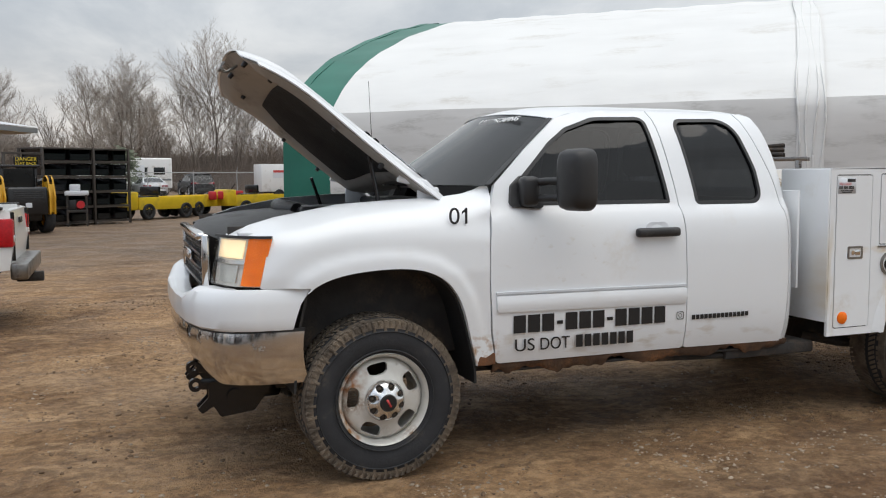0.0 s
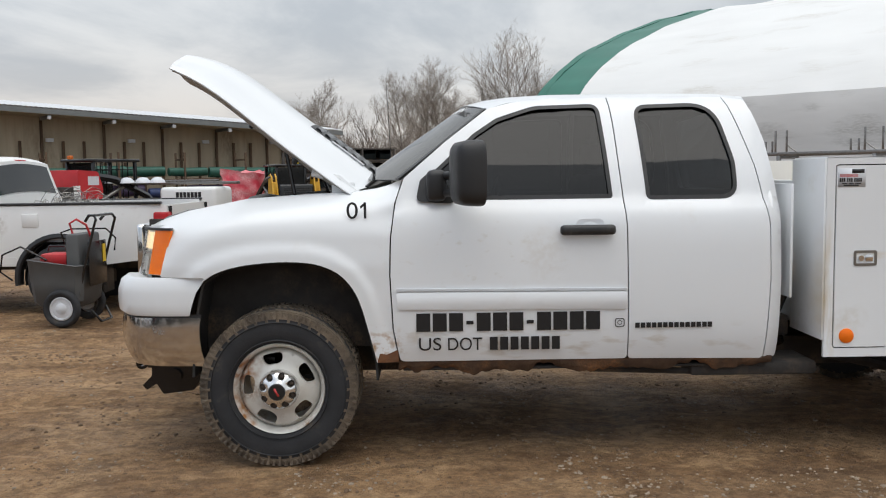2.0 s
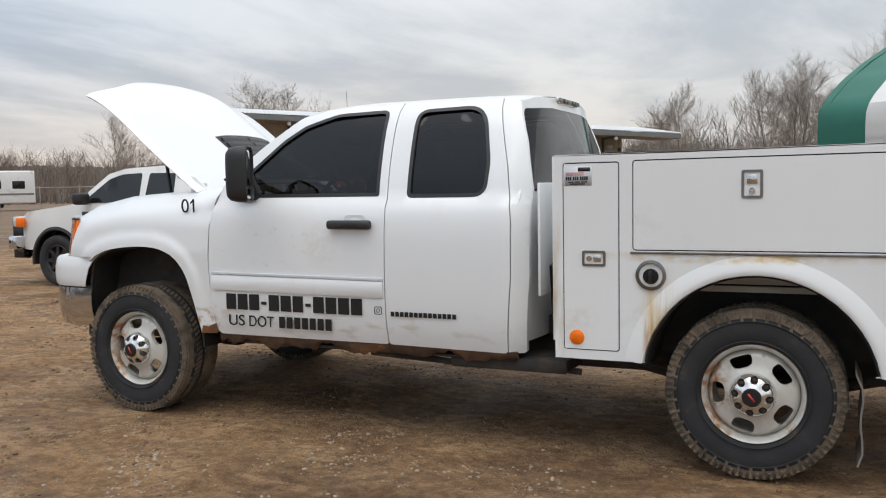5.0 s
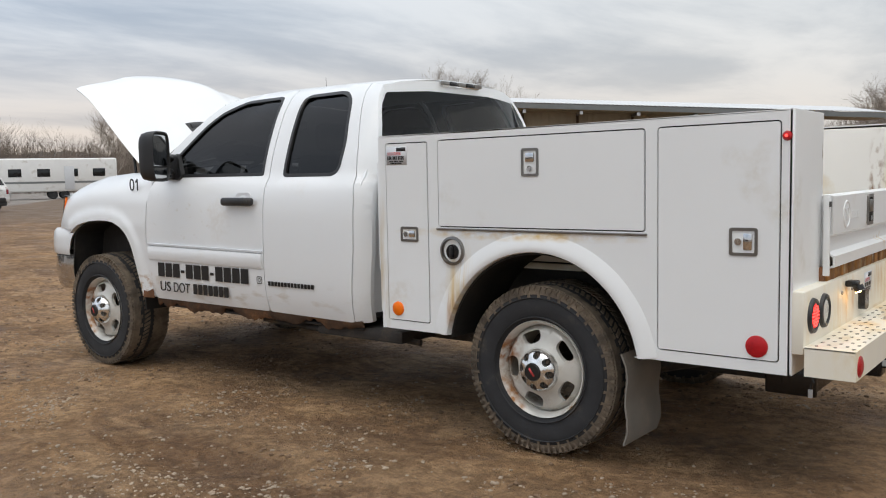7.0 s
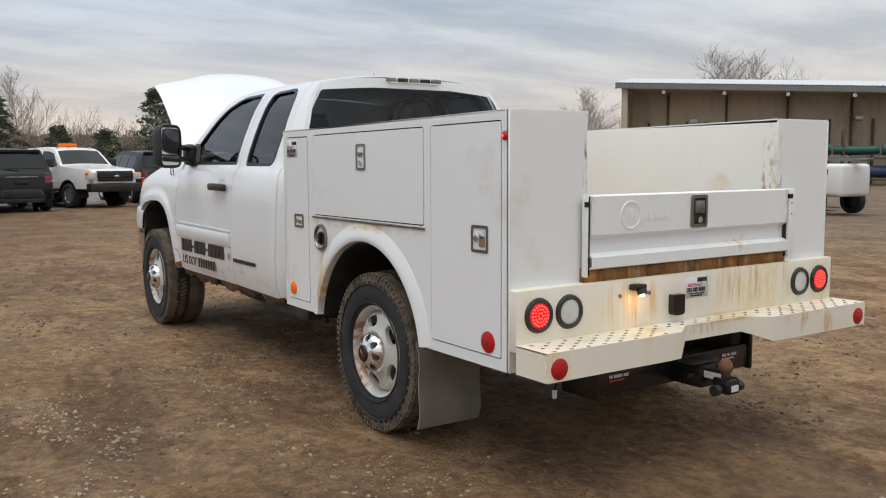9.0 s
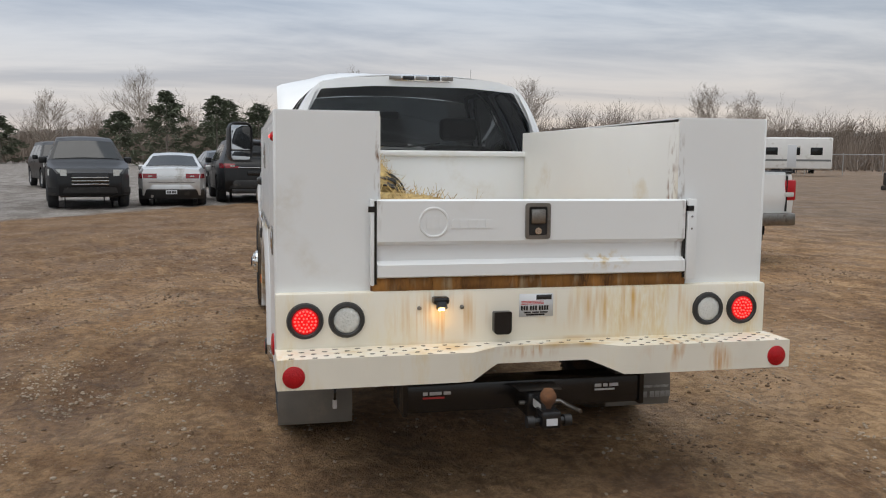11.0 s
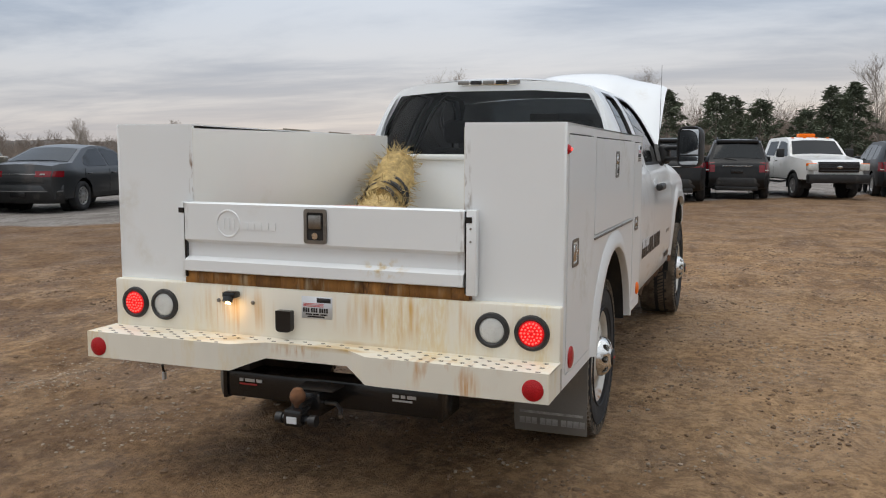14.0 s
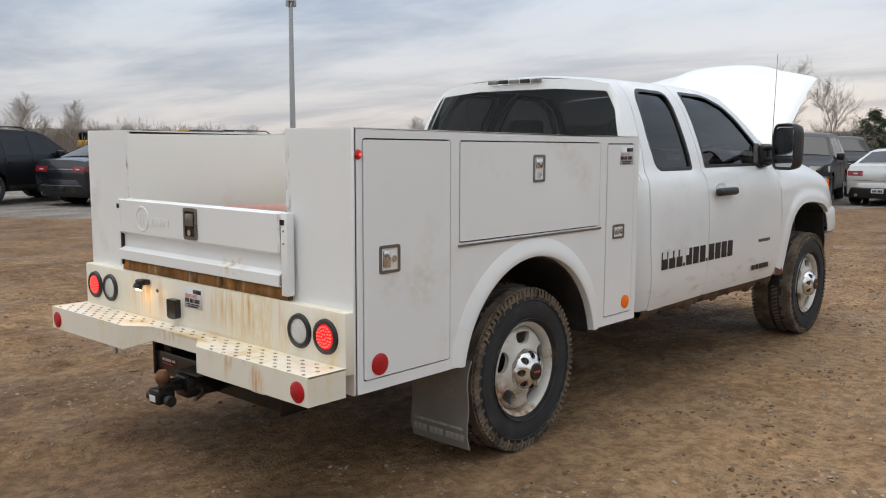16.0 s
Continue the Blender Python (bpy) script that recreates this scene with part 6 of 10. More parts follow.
ball_mount = part("ball_mount", smooth_all(bmn), SMOOTHBLACK, hitch)
part("pin_bar", tube((5.03, -0.075, 0.352), (5.03, 0.075, 0.352), 0.018), SMOOTHBLACK, hitch)
for y in (-0.075, 0.075):
    part("pin_knob", tube((5.03, y - 0.014, 0.352), (5.03, y + 0.014, 0.352), 0.024), BLACKPL, hitch)
part("tow_ball", lathe([(0.0, 0.505), (0.018, 0.500), (0.030, 0.482), (0.033, 0.467), (0.028, 0.450), (0.016, 0.435), (0.014, 0.422), (0.024, 0.418), (0.024, 0.402)], 20, "z", Matrix.Translation((5.02, 0, -0.025))), RUST, hitch, "rusty tow ball")
part("plain_plate", box(5.07, 5.073, -0.022, 0.022, 0.345, 0.372), LABEL, hitch)
part("white_label", box(4.92, 5.02, -0.0295, -0.0285, 0.385, 0.415), LABEL, hitch)
part("hitch_pin", add_path(bmesh.new(), [(4.88, -0.07, 0.385), (4.88, 0.10, 0.385), (4.90, 0.13, 0.37), (4.96, 0.16, 0.36)], 0.009, 8), STEEL, hitch)
part("wiring_plug", add_path(bmesh.new(), [(4.82, -0.80, 0.51), (4.83, -0.80, 0.45), (4.82, -0.80, 0.42)], 0.006, 6), SMOOTHBLACK, truck)
part("plug_end", box(4.812, 4.828, -0.808, -0.792, 0.385, 0.42, 0.003), LABEL, truck)

# ---- signs on the truck ----
Yd = 0.992
num = letters("fleet_number", "01", 0.118, INK, truck, at(0.352, -0.958, 1.238, LEFT), 0.0012, "black fleet number on the fender", 0.098)
nx1, ny1 = max(v.co.x for v in num.data.vertices), max(v.co.y for v in num.data.vertices)
flag = bmesh.new()
flag.faces.new([flag.verts.new((nx1 + dx, ny1 + dy, 0.0012)) for dx, dy in ((-0.008, -0.002), (-0.030, -0.020), (-0.030, -0.033), (-0.008, -0.018))])
part("digit_flag", thicken(flag, 0.001), INK, num, smooth=False)
x = 0.695
for group in (3, 3, 4):
    bars("plain_bar", [0.070] * group, 0.092, 0.012, INK, truck, at(x, -0.9915, 0.668, LEFT), label="bold black bar on the door")
    x += group * 0.082
    if group == 3:
        bars("plain_bar", [0.036], 0.018, 0, INK, truck, at(x + 0.004, -0.9915, 0.702, LEFT), label="short black dash on the door")
        x += 0.056
letters("door_lettering", "US", 0.092, INK, truck, at(0.700, -0.9865, 0.572, LEFT), 0.0012, "black letters on the door", 0.112)
letters("door_lettering", "DOT", 0.092, INK, truck, at(0.846, -0.9865, 0.571, LEFT), 0.0012, "black letters on the door", 0.172)
bars("plain_bar", [0.040] * 7, 0.066, 0.012, INK, truck, at(1.062, -0.9865, 0.570, LEFT))
ic = sheet(rounded([(1.690, 0.678), (1.690, 0.722), (1.738, 0.722), (1.738, 0.678)], 0.012, 0.03), [rounded([(1.694, 0.682), (1.694, 0.718), (1.734, 0.718), (1.734, 0.682)], 0.010, 0.03)], lambda a, b: (a, -0.991, b), 0, 0, (0, 1, 0))
add_lathe(ic, [(0.009, -0.9905), (0.012, -0.9905)], 20, "y", Matrix.Translation((1.714, 0, 0.70)))
part("app_mark", ic, INK, truck)
bars("plain_bar", [0.022] * 14, 0.026, 0.006, INK, truck, at(1.792, -0.9905, 0.672, LEFT), label="row of small black bars on the rear door")
x = 2.372
for group in (3, 3, 4):
    bars("plain_bar", [0.074] * group, 0.104, 0.018, INK, truck, at(x, 0.9915, 0.738, RIGHT), label="bold black bar on the doors")
    x -= group * 0.092
    if group == 3:
        bars("plain_bar", [0.020], 0.020, 0, INK, truck, at(x + 0.006, 0.9915, 0.738, RIGHT), label="small black dot on the doors")
        x -= 0.032
bars("plain_bar", [0.05, 0.05, 0.16], 0.035, 0.012, INK, truck, at(1.07, 0.988, 0.60, RIGHT))
bars("plain_bar", [0.20], 0.022, 0, STEEL, truck, at(0.98, 0.991, 0.79, RIGHT))
bars("ghost_bar", [0.05, 0.05, 0.05, 0.05, 0.05], 0.055, 0.02, FADED, truck, at(2.36, 0.992, 0.80, RIGHT))

# ---- buildings ----
SHEDWALL = mat("tan_metal_siding", (0.43, 0.36, 0.26), 0.6, vary=0.08, scale=0.8, dirt=(0.26, 0.21, 0.15), dirt_amount=0.2, dirt_scale=0.7, stretch=(1, 1, 0.3))
SHEDTRIM = mat("grey_fascia", (0.17, 0.18, 0.18), 0.5, vary=0.1, scale=2)
ROOFMETAL = mat("galvanised_roof", (0.62, 0.64, 0.66), 0.4, 0.3, vary=0.08, scale=1.5)
POST = mat("brown_steel_post", (0.115, 0.07, 0.04), 0.8, vary=0.3, scale=4, dirt=(0.06, 0.04, 0.03), dirt_amount=0.4)
FABRIC = mat("white_tent_fabric", (0.70, 0.70, 0.685), 0.55, vary=0.05, scale=0.35, dirt=(0.55, 0.53, 0.49), dirt_amount=0.18, dirt_scale=0.5, stretch=(1, 1, 5), bump=0.35, bump_scale=1.4)
FABRICLOW = mat("grey_tent_skirt", (0.62, 0.615, 0.60), 0.6, vary=0.08, scale=0.5, dirt=(0.34, 0.33, 0.31), dirt_amount=0.3, dirt_scale=0.6, stretch=(1, 1, 4), bump=0.35, bump_scale=1.6)
GREENFAB = mat("green_tent_fabric", (0.012, 0.135, 0.095), 0.5, vary=0.15, scale=0.8, bump=0.3, bump_scale=1.6)
DARKGREEN = mat("dark_green_sheet", (0.006, 0.085, 0.06), 0.55, vary=0.15, scale=1.0, bump=0.3, bump_scale=2)


def shed():
    """Long tan metal shed: ribbed wall, posts, overhanging roof on brackets, doors."""
    a, b = Vector((-29.55, 34.33, 0)), Vector((-5.34, 51.33, 0))
    d = (b - a)
    L = d.length
    d.normalize()
    yaw = math.atan2(d.y, d.x)
    m = Matrix.Translation(a) @ Matrix.Rotation(yaw, 4, "Z")
    sh = empty("storage_shed", m, "long tan metal shed with overhanging galvanised roof", "shed")
    e0, e1, over, depth = 5.50, 4.05, 2.3, 12.0
    top = lambda x: e0 + (e1 - e0) * x / L
    # the wall lies back under the overhang; ribs run up it
    bm = bmesh.new()
    n = 240
    prev = None
    for i in range(n + 1):
        x = 0.25 + (L - 3.0) * i / n
        y = over + (0.0 if i % 4 < 2 else 0.03)
        cur = (bm.verts.new((x, y, -0.2)), bm.verts.new((x, y, top(x) + 0.15)))
        if prev:
            bm.faces.new((prev[0], cur[0], cur[1], prev[1]))
        prev = cur
    part("wall", bm, SHEDWALL, sh, smooth=False)
    part("end_wall", box(0.0, 0.25, 0.25, depth, -0.2, e0 - 0.05), SHEDWALL, sh)
    part("end_wall", box(L - 2.9, L - 2.7, over, depth, -0.2, e1 + 0.2), SHEDWALL, sh)
    part("back_wall", box(0, L - 2.7, depth, depth + 0.2, -0.2, e1), SHEDWALL, sh)
    part("corner_post", box(0.0, 0.35, 0.1, 0.45, -0.2, e0, 0.02), SHEDWALL, sh)
    # roof sheet with ribs, a fascia along its edge
    rb = bmesh.new()
    prev = None
    n = int(L / 0.12)
    for i in range(n + 1):
        x = -0.3 + (L + 0.5) * i / n
        z = top(x) + 0.32 + (0.0 if i % 2 else 0.035)
        cur = (rb.verts.new((x, -0.15, z)), rb.verts.new((x, depth * 0.5, z + 0.75)), rb.verts.new((x, depth, z + 0.1)))
        if prev:
            for k in range(2):
                rb.faces.new((prev[k], cur[k], cur[k + 1], prev[k + 1]))
        prev = cur
    part("roof", thicken(rb, 0.02), ROOFMETAL, sh, "ribbed galvanised roof")
    fb = grid([[(x, -0.16, top(x) + z) for x in np.linspace(-0.3, L + 0.2, 12)] for z in (0.02, 0.30)])
    part("fascia", thicken(fb, 0.05), SHEDTRIM, sh)
    part("gable_trim", thicken(grid([[(-0.32, y, top(0) + z + (0.75 * (1 - abs(y - depth * 0.5) / (depth * 0.5)) if y > 0 else 0)) for y in (-0.15, depth * 0.5, depth)] for z in (0.0, 0.34)]), 0.05), SHEDTRIM, sh)
    part("soffit", thicken(grid([[(x, y, top(x) + 0.03) for x in np.linspace(0.0, L, 12)] for y in (-0.1, over)]), 0.03), SHEDWALL, sh)
    k = 0
    for i in range(24):
        x = 1.3 + i * (L - 4.2) / 23
        tall = i % 3 == 1
        part("wall_post", box(x - 0.07, x + 0.07, over - 0.16, over - 0.02, -0.2, top(x) + 0.0 if tall else 3.6, 0.01), POST, sh)
        if tall:
            br = bmesh.new()
            add_box(br, x - 0.06, x + 0.06, 0.0, over, top(x) - 0.18, top(x), 0.01)
            part("roof_bracket", br, SHEDTRIM, sh)
            part("down_lamp", box(x - 0.1, x + 0.1, -0.05, 0.15, top(x) - 0.25, top(x) - 0.05, 0.03), LABEL, sh)
        if i % 4 == 2:
            part("flood_lamp", box(x + 0.2, x + 0.6, over - 0.25, over - 0.05, 3.55, 3.75, 0.02), LABEL, sh)
    dr = part("door", box(5.2, 6.15, over - 0.06, over - 0.02, -0.05, 2.1, 0.01), LABEL, sh, "pale grey steel door")
    part("handle", box(5.3, 5.4, over - 0.12, over - 0.06, 0.95, 1.05), SMOOTHBLACK, dr)
    part("end_window", box(-0.04, 0.02, 3.0, 3.9, 1.4, 3.6), SHEDTRIM, sh)
    return sh


shed()


def tent():
    """Hoop shelter of white sheeting with green end bays."""
    c, u, v = Vector((3.44, 20.30, 0)), Vector((0.753, -0.658, 0)), Vector((0.658, 0.753, 0))
    m = Matrix(((u.x, v.x, 0, c.x), (u.y, v.y, 0, c.y), (0, 0, 1, 0), (0, 0, 0, 1)))
    tn = empty("fabric_shelter", m, "white fabric hoop shelter with a green end band", "shelter")
    half = [(0.0, -0.1), (0.0, 1.6), (0.02, 3.0), (0.10, 3.25), (0.32, 3.5), (0.80, 3.92), (1.65, 4.5), (2.7, 5.03), (3.6, 5.4), (5.6, 6.1), (8.0, 6.8), (10.4, 7.38), (12.0, 7.7)]
    prof = line(half, 0.35) + [(24.0 - y, z) for y, z in reversed(line(half, 0.35)[:-1])]
    rnd = random.Random(9)

    def skin(name, x0, x1, prof_part, material, label="", bulge=0.0):
        rows = []
        n = max(2, int((x1 - x0) / 0.35))
        for i in range(n + 1):
            x = x0 + (x1 - x0) * i / n
            row = []
            for y, z in prof_part:
                w = noise.noise(Vector((x * 0.35, y * 0.4, z * 1.1))) * 0.05 + noise.noise(Vector((x * 0.9, z * 3.0, 4.0))) * 0.018
                hoop = -0.05 * abs(math.sin(math.pi * x / 1.5)) * (z > 3.4)
                nrm = Vector((y - 12.0, (z - 1.0) * 2.5)).normalized()
                row.append((x, y + nrm.x * (w + hoop), z + nrm.y * (w + hoop)))
            rows.append(row)
        return part(name, thicken(grid(rows), 0.01), material, tn, label)

    low = [p for p in prof if p[1] <= 3.26 and p[0] < 5]
    cut = len(low)
    up = prof[cut - 1:len(prof) - cut + 1]
    far = prof[len(prof) - cut:]
    skin("green_band", 0.0, 1.5, prof, GREENFAB, "green end band")
    for x0, x1 in ((1.5, 13.9), (14.05, 26.0)):
        skin("white_cover", x0, x1, up, FABRIC, "white cover sheet")
        skin("side_skirt", x0, x1, low, FABRICLOW, "grey side skirt")
        skin("side_skirt", x0, x1, far, FABRICLOW)
    # laced joint between the two covers
    jb = bmesh.new()
    for dx in (-0.28, -0.08, 0.10, 0.26):
        add_path(jb, [(13.97 + dx + 0.05 * math.sin(z * 2 + dx * 9), y - 0.05 * (y < 1), z + 0.03) for y, z in prof[: len(prof) // 2 + 3]], 0.022, 5)
    part("joint_fold", jb, FABRIC, tn)
    part("joint_flap", thicken(grid([[(13.97 + dx, y + (-0.03 if y < 12 else 0.03), z + 0.03) for y, z in prof] for dx in (-0.3, -0.1, 0.1, 0.3)]), 0.012), FABRIC, tn)
    bm = sheet([(y, z) for y, z in prof], [], lambda a, b: (0.25, a, b), 0.8, 0.0, (1, 0, 0))
    part("end_sheet", bm, DARKGREEN, tn, "dark green end sheet")
    part("far_end_sheet", sheet([(y, z) for y, z in prof], [], lambda a, b: (25.9, a, b), 0.8, 0.0, (-1, 0, 0)), FABRICLOW, tn)
    for i in range(8):
        x = 0.3 + i * 3.4
        part("hoop", add_path(bmesh.new(), [(x, y * 0.985 + 0.18, z - 0.14) for y, z in prof], 0.045, 6), STEEL, tn)
    # bump of the hoops' purlin ends along the ridge
    return tn


tent()

# ---- vehicles ----
CARGLOSS = mat("dark_car_window", (0.012, 0.014, 0.015), 0.05, vary=0.2, scale=2, spec=0.45)
TAILLENS = mat("dark_red_lens", (0.20, 0.006, 0.012), 0.2, vary=0.2, scale=20, coat=0.4, spec=0.4)
PAINTS = {
    "black": mat("black_car_paint", (0.006, 0.0065, 0.008), 0.38, vary=0.2, scale=2, coat=0.12, dirt=(0.03, 0.028, 0.025), dirt_amount=0.02, spec=0.35),
    "silver": mat("silver_car_paint", (0.60, 0.61, 0.62), 0.3, 0.5, vary=0.06, scale=2, coat=0.6, dirt=(0.25, 0.22, 0.19), dirt_amount=0.12),
    "white": mat("white_car_paint", (0.76, 0.76, 0.75), 0.3, vary=0.04, scale=2, coat=0.5, dirt=(0.42, 0.38, 0.33), dirt_amount=0.10),
    "gold": mat("pewter_car_paint", (0.24, 0.22, 0.185), 0.32, 0.4, vary=0.06, scale=2, coat=0.6, dirt=(0.2, 0.17, 0.13), dirt_amount=0.15),
    "grey": mat("dark_grey_car_paint", (0.04, 0.043, 0.047), 0.3, 0.3, vary=0.1, scale=2, coat=0.4, dirt=(0.12, 0.1, 0.09), dirt_amount=0.12),
    "blue": mat("midnight_blue_car_paint", (0.006, 0.009, 0.016), 0.25, 0.1, vary=0.1, scale=2, coat=0.7),
}
WHEELDARK = mat("dark_alloy", (0.05, 0.05, 0.052), 0.4, 0.6, vary=0.2, scale=8)
WHEELSILVER = mat("silver_alloy", (0.5, 0.5, 0.5), 0.32, 0.8, vary=0.1, scale=8)

# profile: top line from the front bumper to the rear one; windows; where the glass begins and ends along the top line
BODIES = {
    "sedan": dict(L=4.95, W=1.87, wb=2.86, r=0.335, belt=0.96, lean=0.62,
                  top=[(-2.44, 0.30), (-2.47, 0.50), (-2.42, 0.66), (-2.25, 0.76), (-1.75, 0.90), (-1.20, 0.99), (-0.50, 1.35), (-0.15, 1.45), (0.45, 1.465), (0.95, 1.40), (1.72, 1.08), (2.15, 1.06), (2.38, 1.02), (2.46, 0.80), (2.45, 0.50), (2.38, 0.30)],
                  ws=(-1.16, -0.46), rw=(0.98, 1.68), side=[[(-0.98, 1.00), (-0.42, 1.33), (0.0, 1.40), (0.20, 1.41), (0.20, 1.00)], [(0.27, 1.00), (0.27, 1.41), (0.70, 1.38), (1.15, 1.20), (1.30, 1.04), (1.1, 1.00)]]),
    "suv": dict(L=4.75, W=1.90, wb=2.82, r=0.37, belt=1.10, lean=0.42,
                top=[(-2.33, 0.34), (-2.37, 0.55), (-2.33, 0.85), (-2.15, 0.97), (-1.30, 1.10), (-1.02, 1.16), (-0.42, 1.62), (-0.10, 1.72), (0.80, 1.755), (1.75, 1.71), (1.95, 1.66), (2.22, 1.14), (2.32, 1.02), (2.36, 0.75), (2.37, 0.52), (2.28, 0.34)],
                ws=(-0.99, -0.40), rw=(1.98, 2.20), side=[[(-0.82, 1.15), (-0.36, 1.55), (0.02, 1.63), (0.18, 1.64), (0.18, 1.15)], [(0.26, 1.15), (0.26, 1.64), (0.98, 1.64), (0.98, 1.15)], [(1.06, 1.17), (1.06, 1.63), (1.60, 1.58), (1.72, 1.30), (1.6, 1.18)]]),
    "bigsuv": dict(L=5.05, W=1.98, wb=2.95, r=0.40, belt=1.20, lean=0.34,
                   top=[(-2.48, 0.40), (-2.52, 0.62), (-2.50, 1.02), (-2.36, 1.10), (-1.35, 1.18), (-1.08, 1.22), (-0.58, 1.74), (-0.25, 1.85), (0.9, 1.88), (2.10, 1.86), (2.25, 1.80), (2.44, 1.20), (2.48, 1.05), (2.52, 0.76), (2.52, 0.55), (2.42, 0.40)],
                   ws=(-1.05, -0.56), rw=(2.27, 2.43), side=[[(-0.92, 1.22), (-0.54, 1.66), (-0.10, 1.75), (0.08, 1.76), (0.08, 1.22)], [(0.16, 1.22), (0.16, 1.76), (0.95, 1.76), (0.95, 1.22)], [(1.05, 1.24), (1.05, 1.75), (1.95, 1.72), (2.1, 1.45), (2.05, 1.24)]]),
}


def car_wheel(r, width, spokes, rimmat, parent, m, cache={}):
    key = (r, spokes, rimmat.name)
    if key not in cache:
        rr = r * 0.62
        bm = bmesh.new()
        add_lathe(bm, [(rr, 0.02), (rr + 0.02, 0.0), (r * 0.86, -0.012), (r - 0.012, 0.004), (r, 0.035), (r, width - 0.03), (r - 0.02, width), (rr, width - 0.02)], 36)
        bmesh.ops.recalc_face_normals(bm, faces=bm.faces)
        ty = bpy.data.meshes.new("tyre")
        bm.to_mesh(ty)
        bm.free()
        ty.materials.append(RUBBER)
        bm = bmesh.new()
        add_lathe(bm, [(rr, 0.015), (rr - 0.012, 0.005), (rr - 0.03, 0.03), (rr - 0.035, width * 0.7)], 36)
        add_lathe(bm, [(0.0, 0.0), (0.05, 0.005), (0.07, 0.03)], 16)
        for k in range(spokes):
            a = 2 * math.pi * k / spokes
            c, s = math.cos(a), math.sin(a)
            w0, w1 = 0.034, 0.024
            q = [bm.verts.new((c * rad - s * t, dep, s * rad + c * t)) for rad, t, dep in ((0.03, w0, 0.012), (0.03, -w0, 0.012), (rr - 0.02, -w1, 0.020), (rr - 0.02, w1, 0.020))]
            q2 = [bm.verts.new(v.co + Vector((0, 0.03, 0))) for v in q]
            bm.faces.new(q)
            for i in range(4):
                bm.faces.new((q[i], q[(i + 1) % 4], q2[(i + 1) % 4], q2[i]))
        add_lathe(bm, [(0.0, 0.06), (rr - 0.03, 0.065)], 24)
        bmesh.ops.recalc_face_normals(bm, faces=bm.faces)
        ri = bpy.data.meshes.new("rim")
        bm.to_mesh(ri)
        bm.free()
        ri.materials.append(rimmat)
        cache[key] = (ty, ri)
    ty, ri = cache[key]
    w = new("wheel", ty)
    w.parent = parent
    w.matrix_local = m
    k = new("rim", ri)
    k.parent = w
    return w


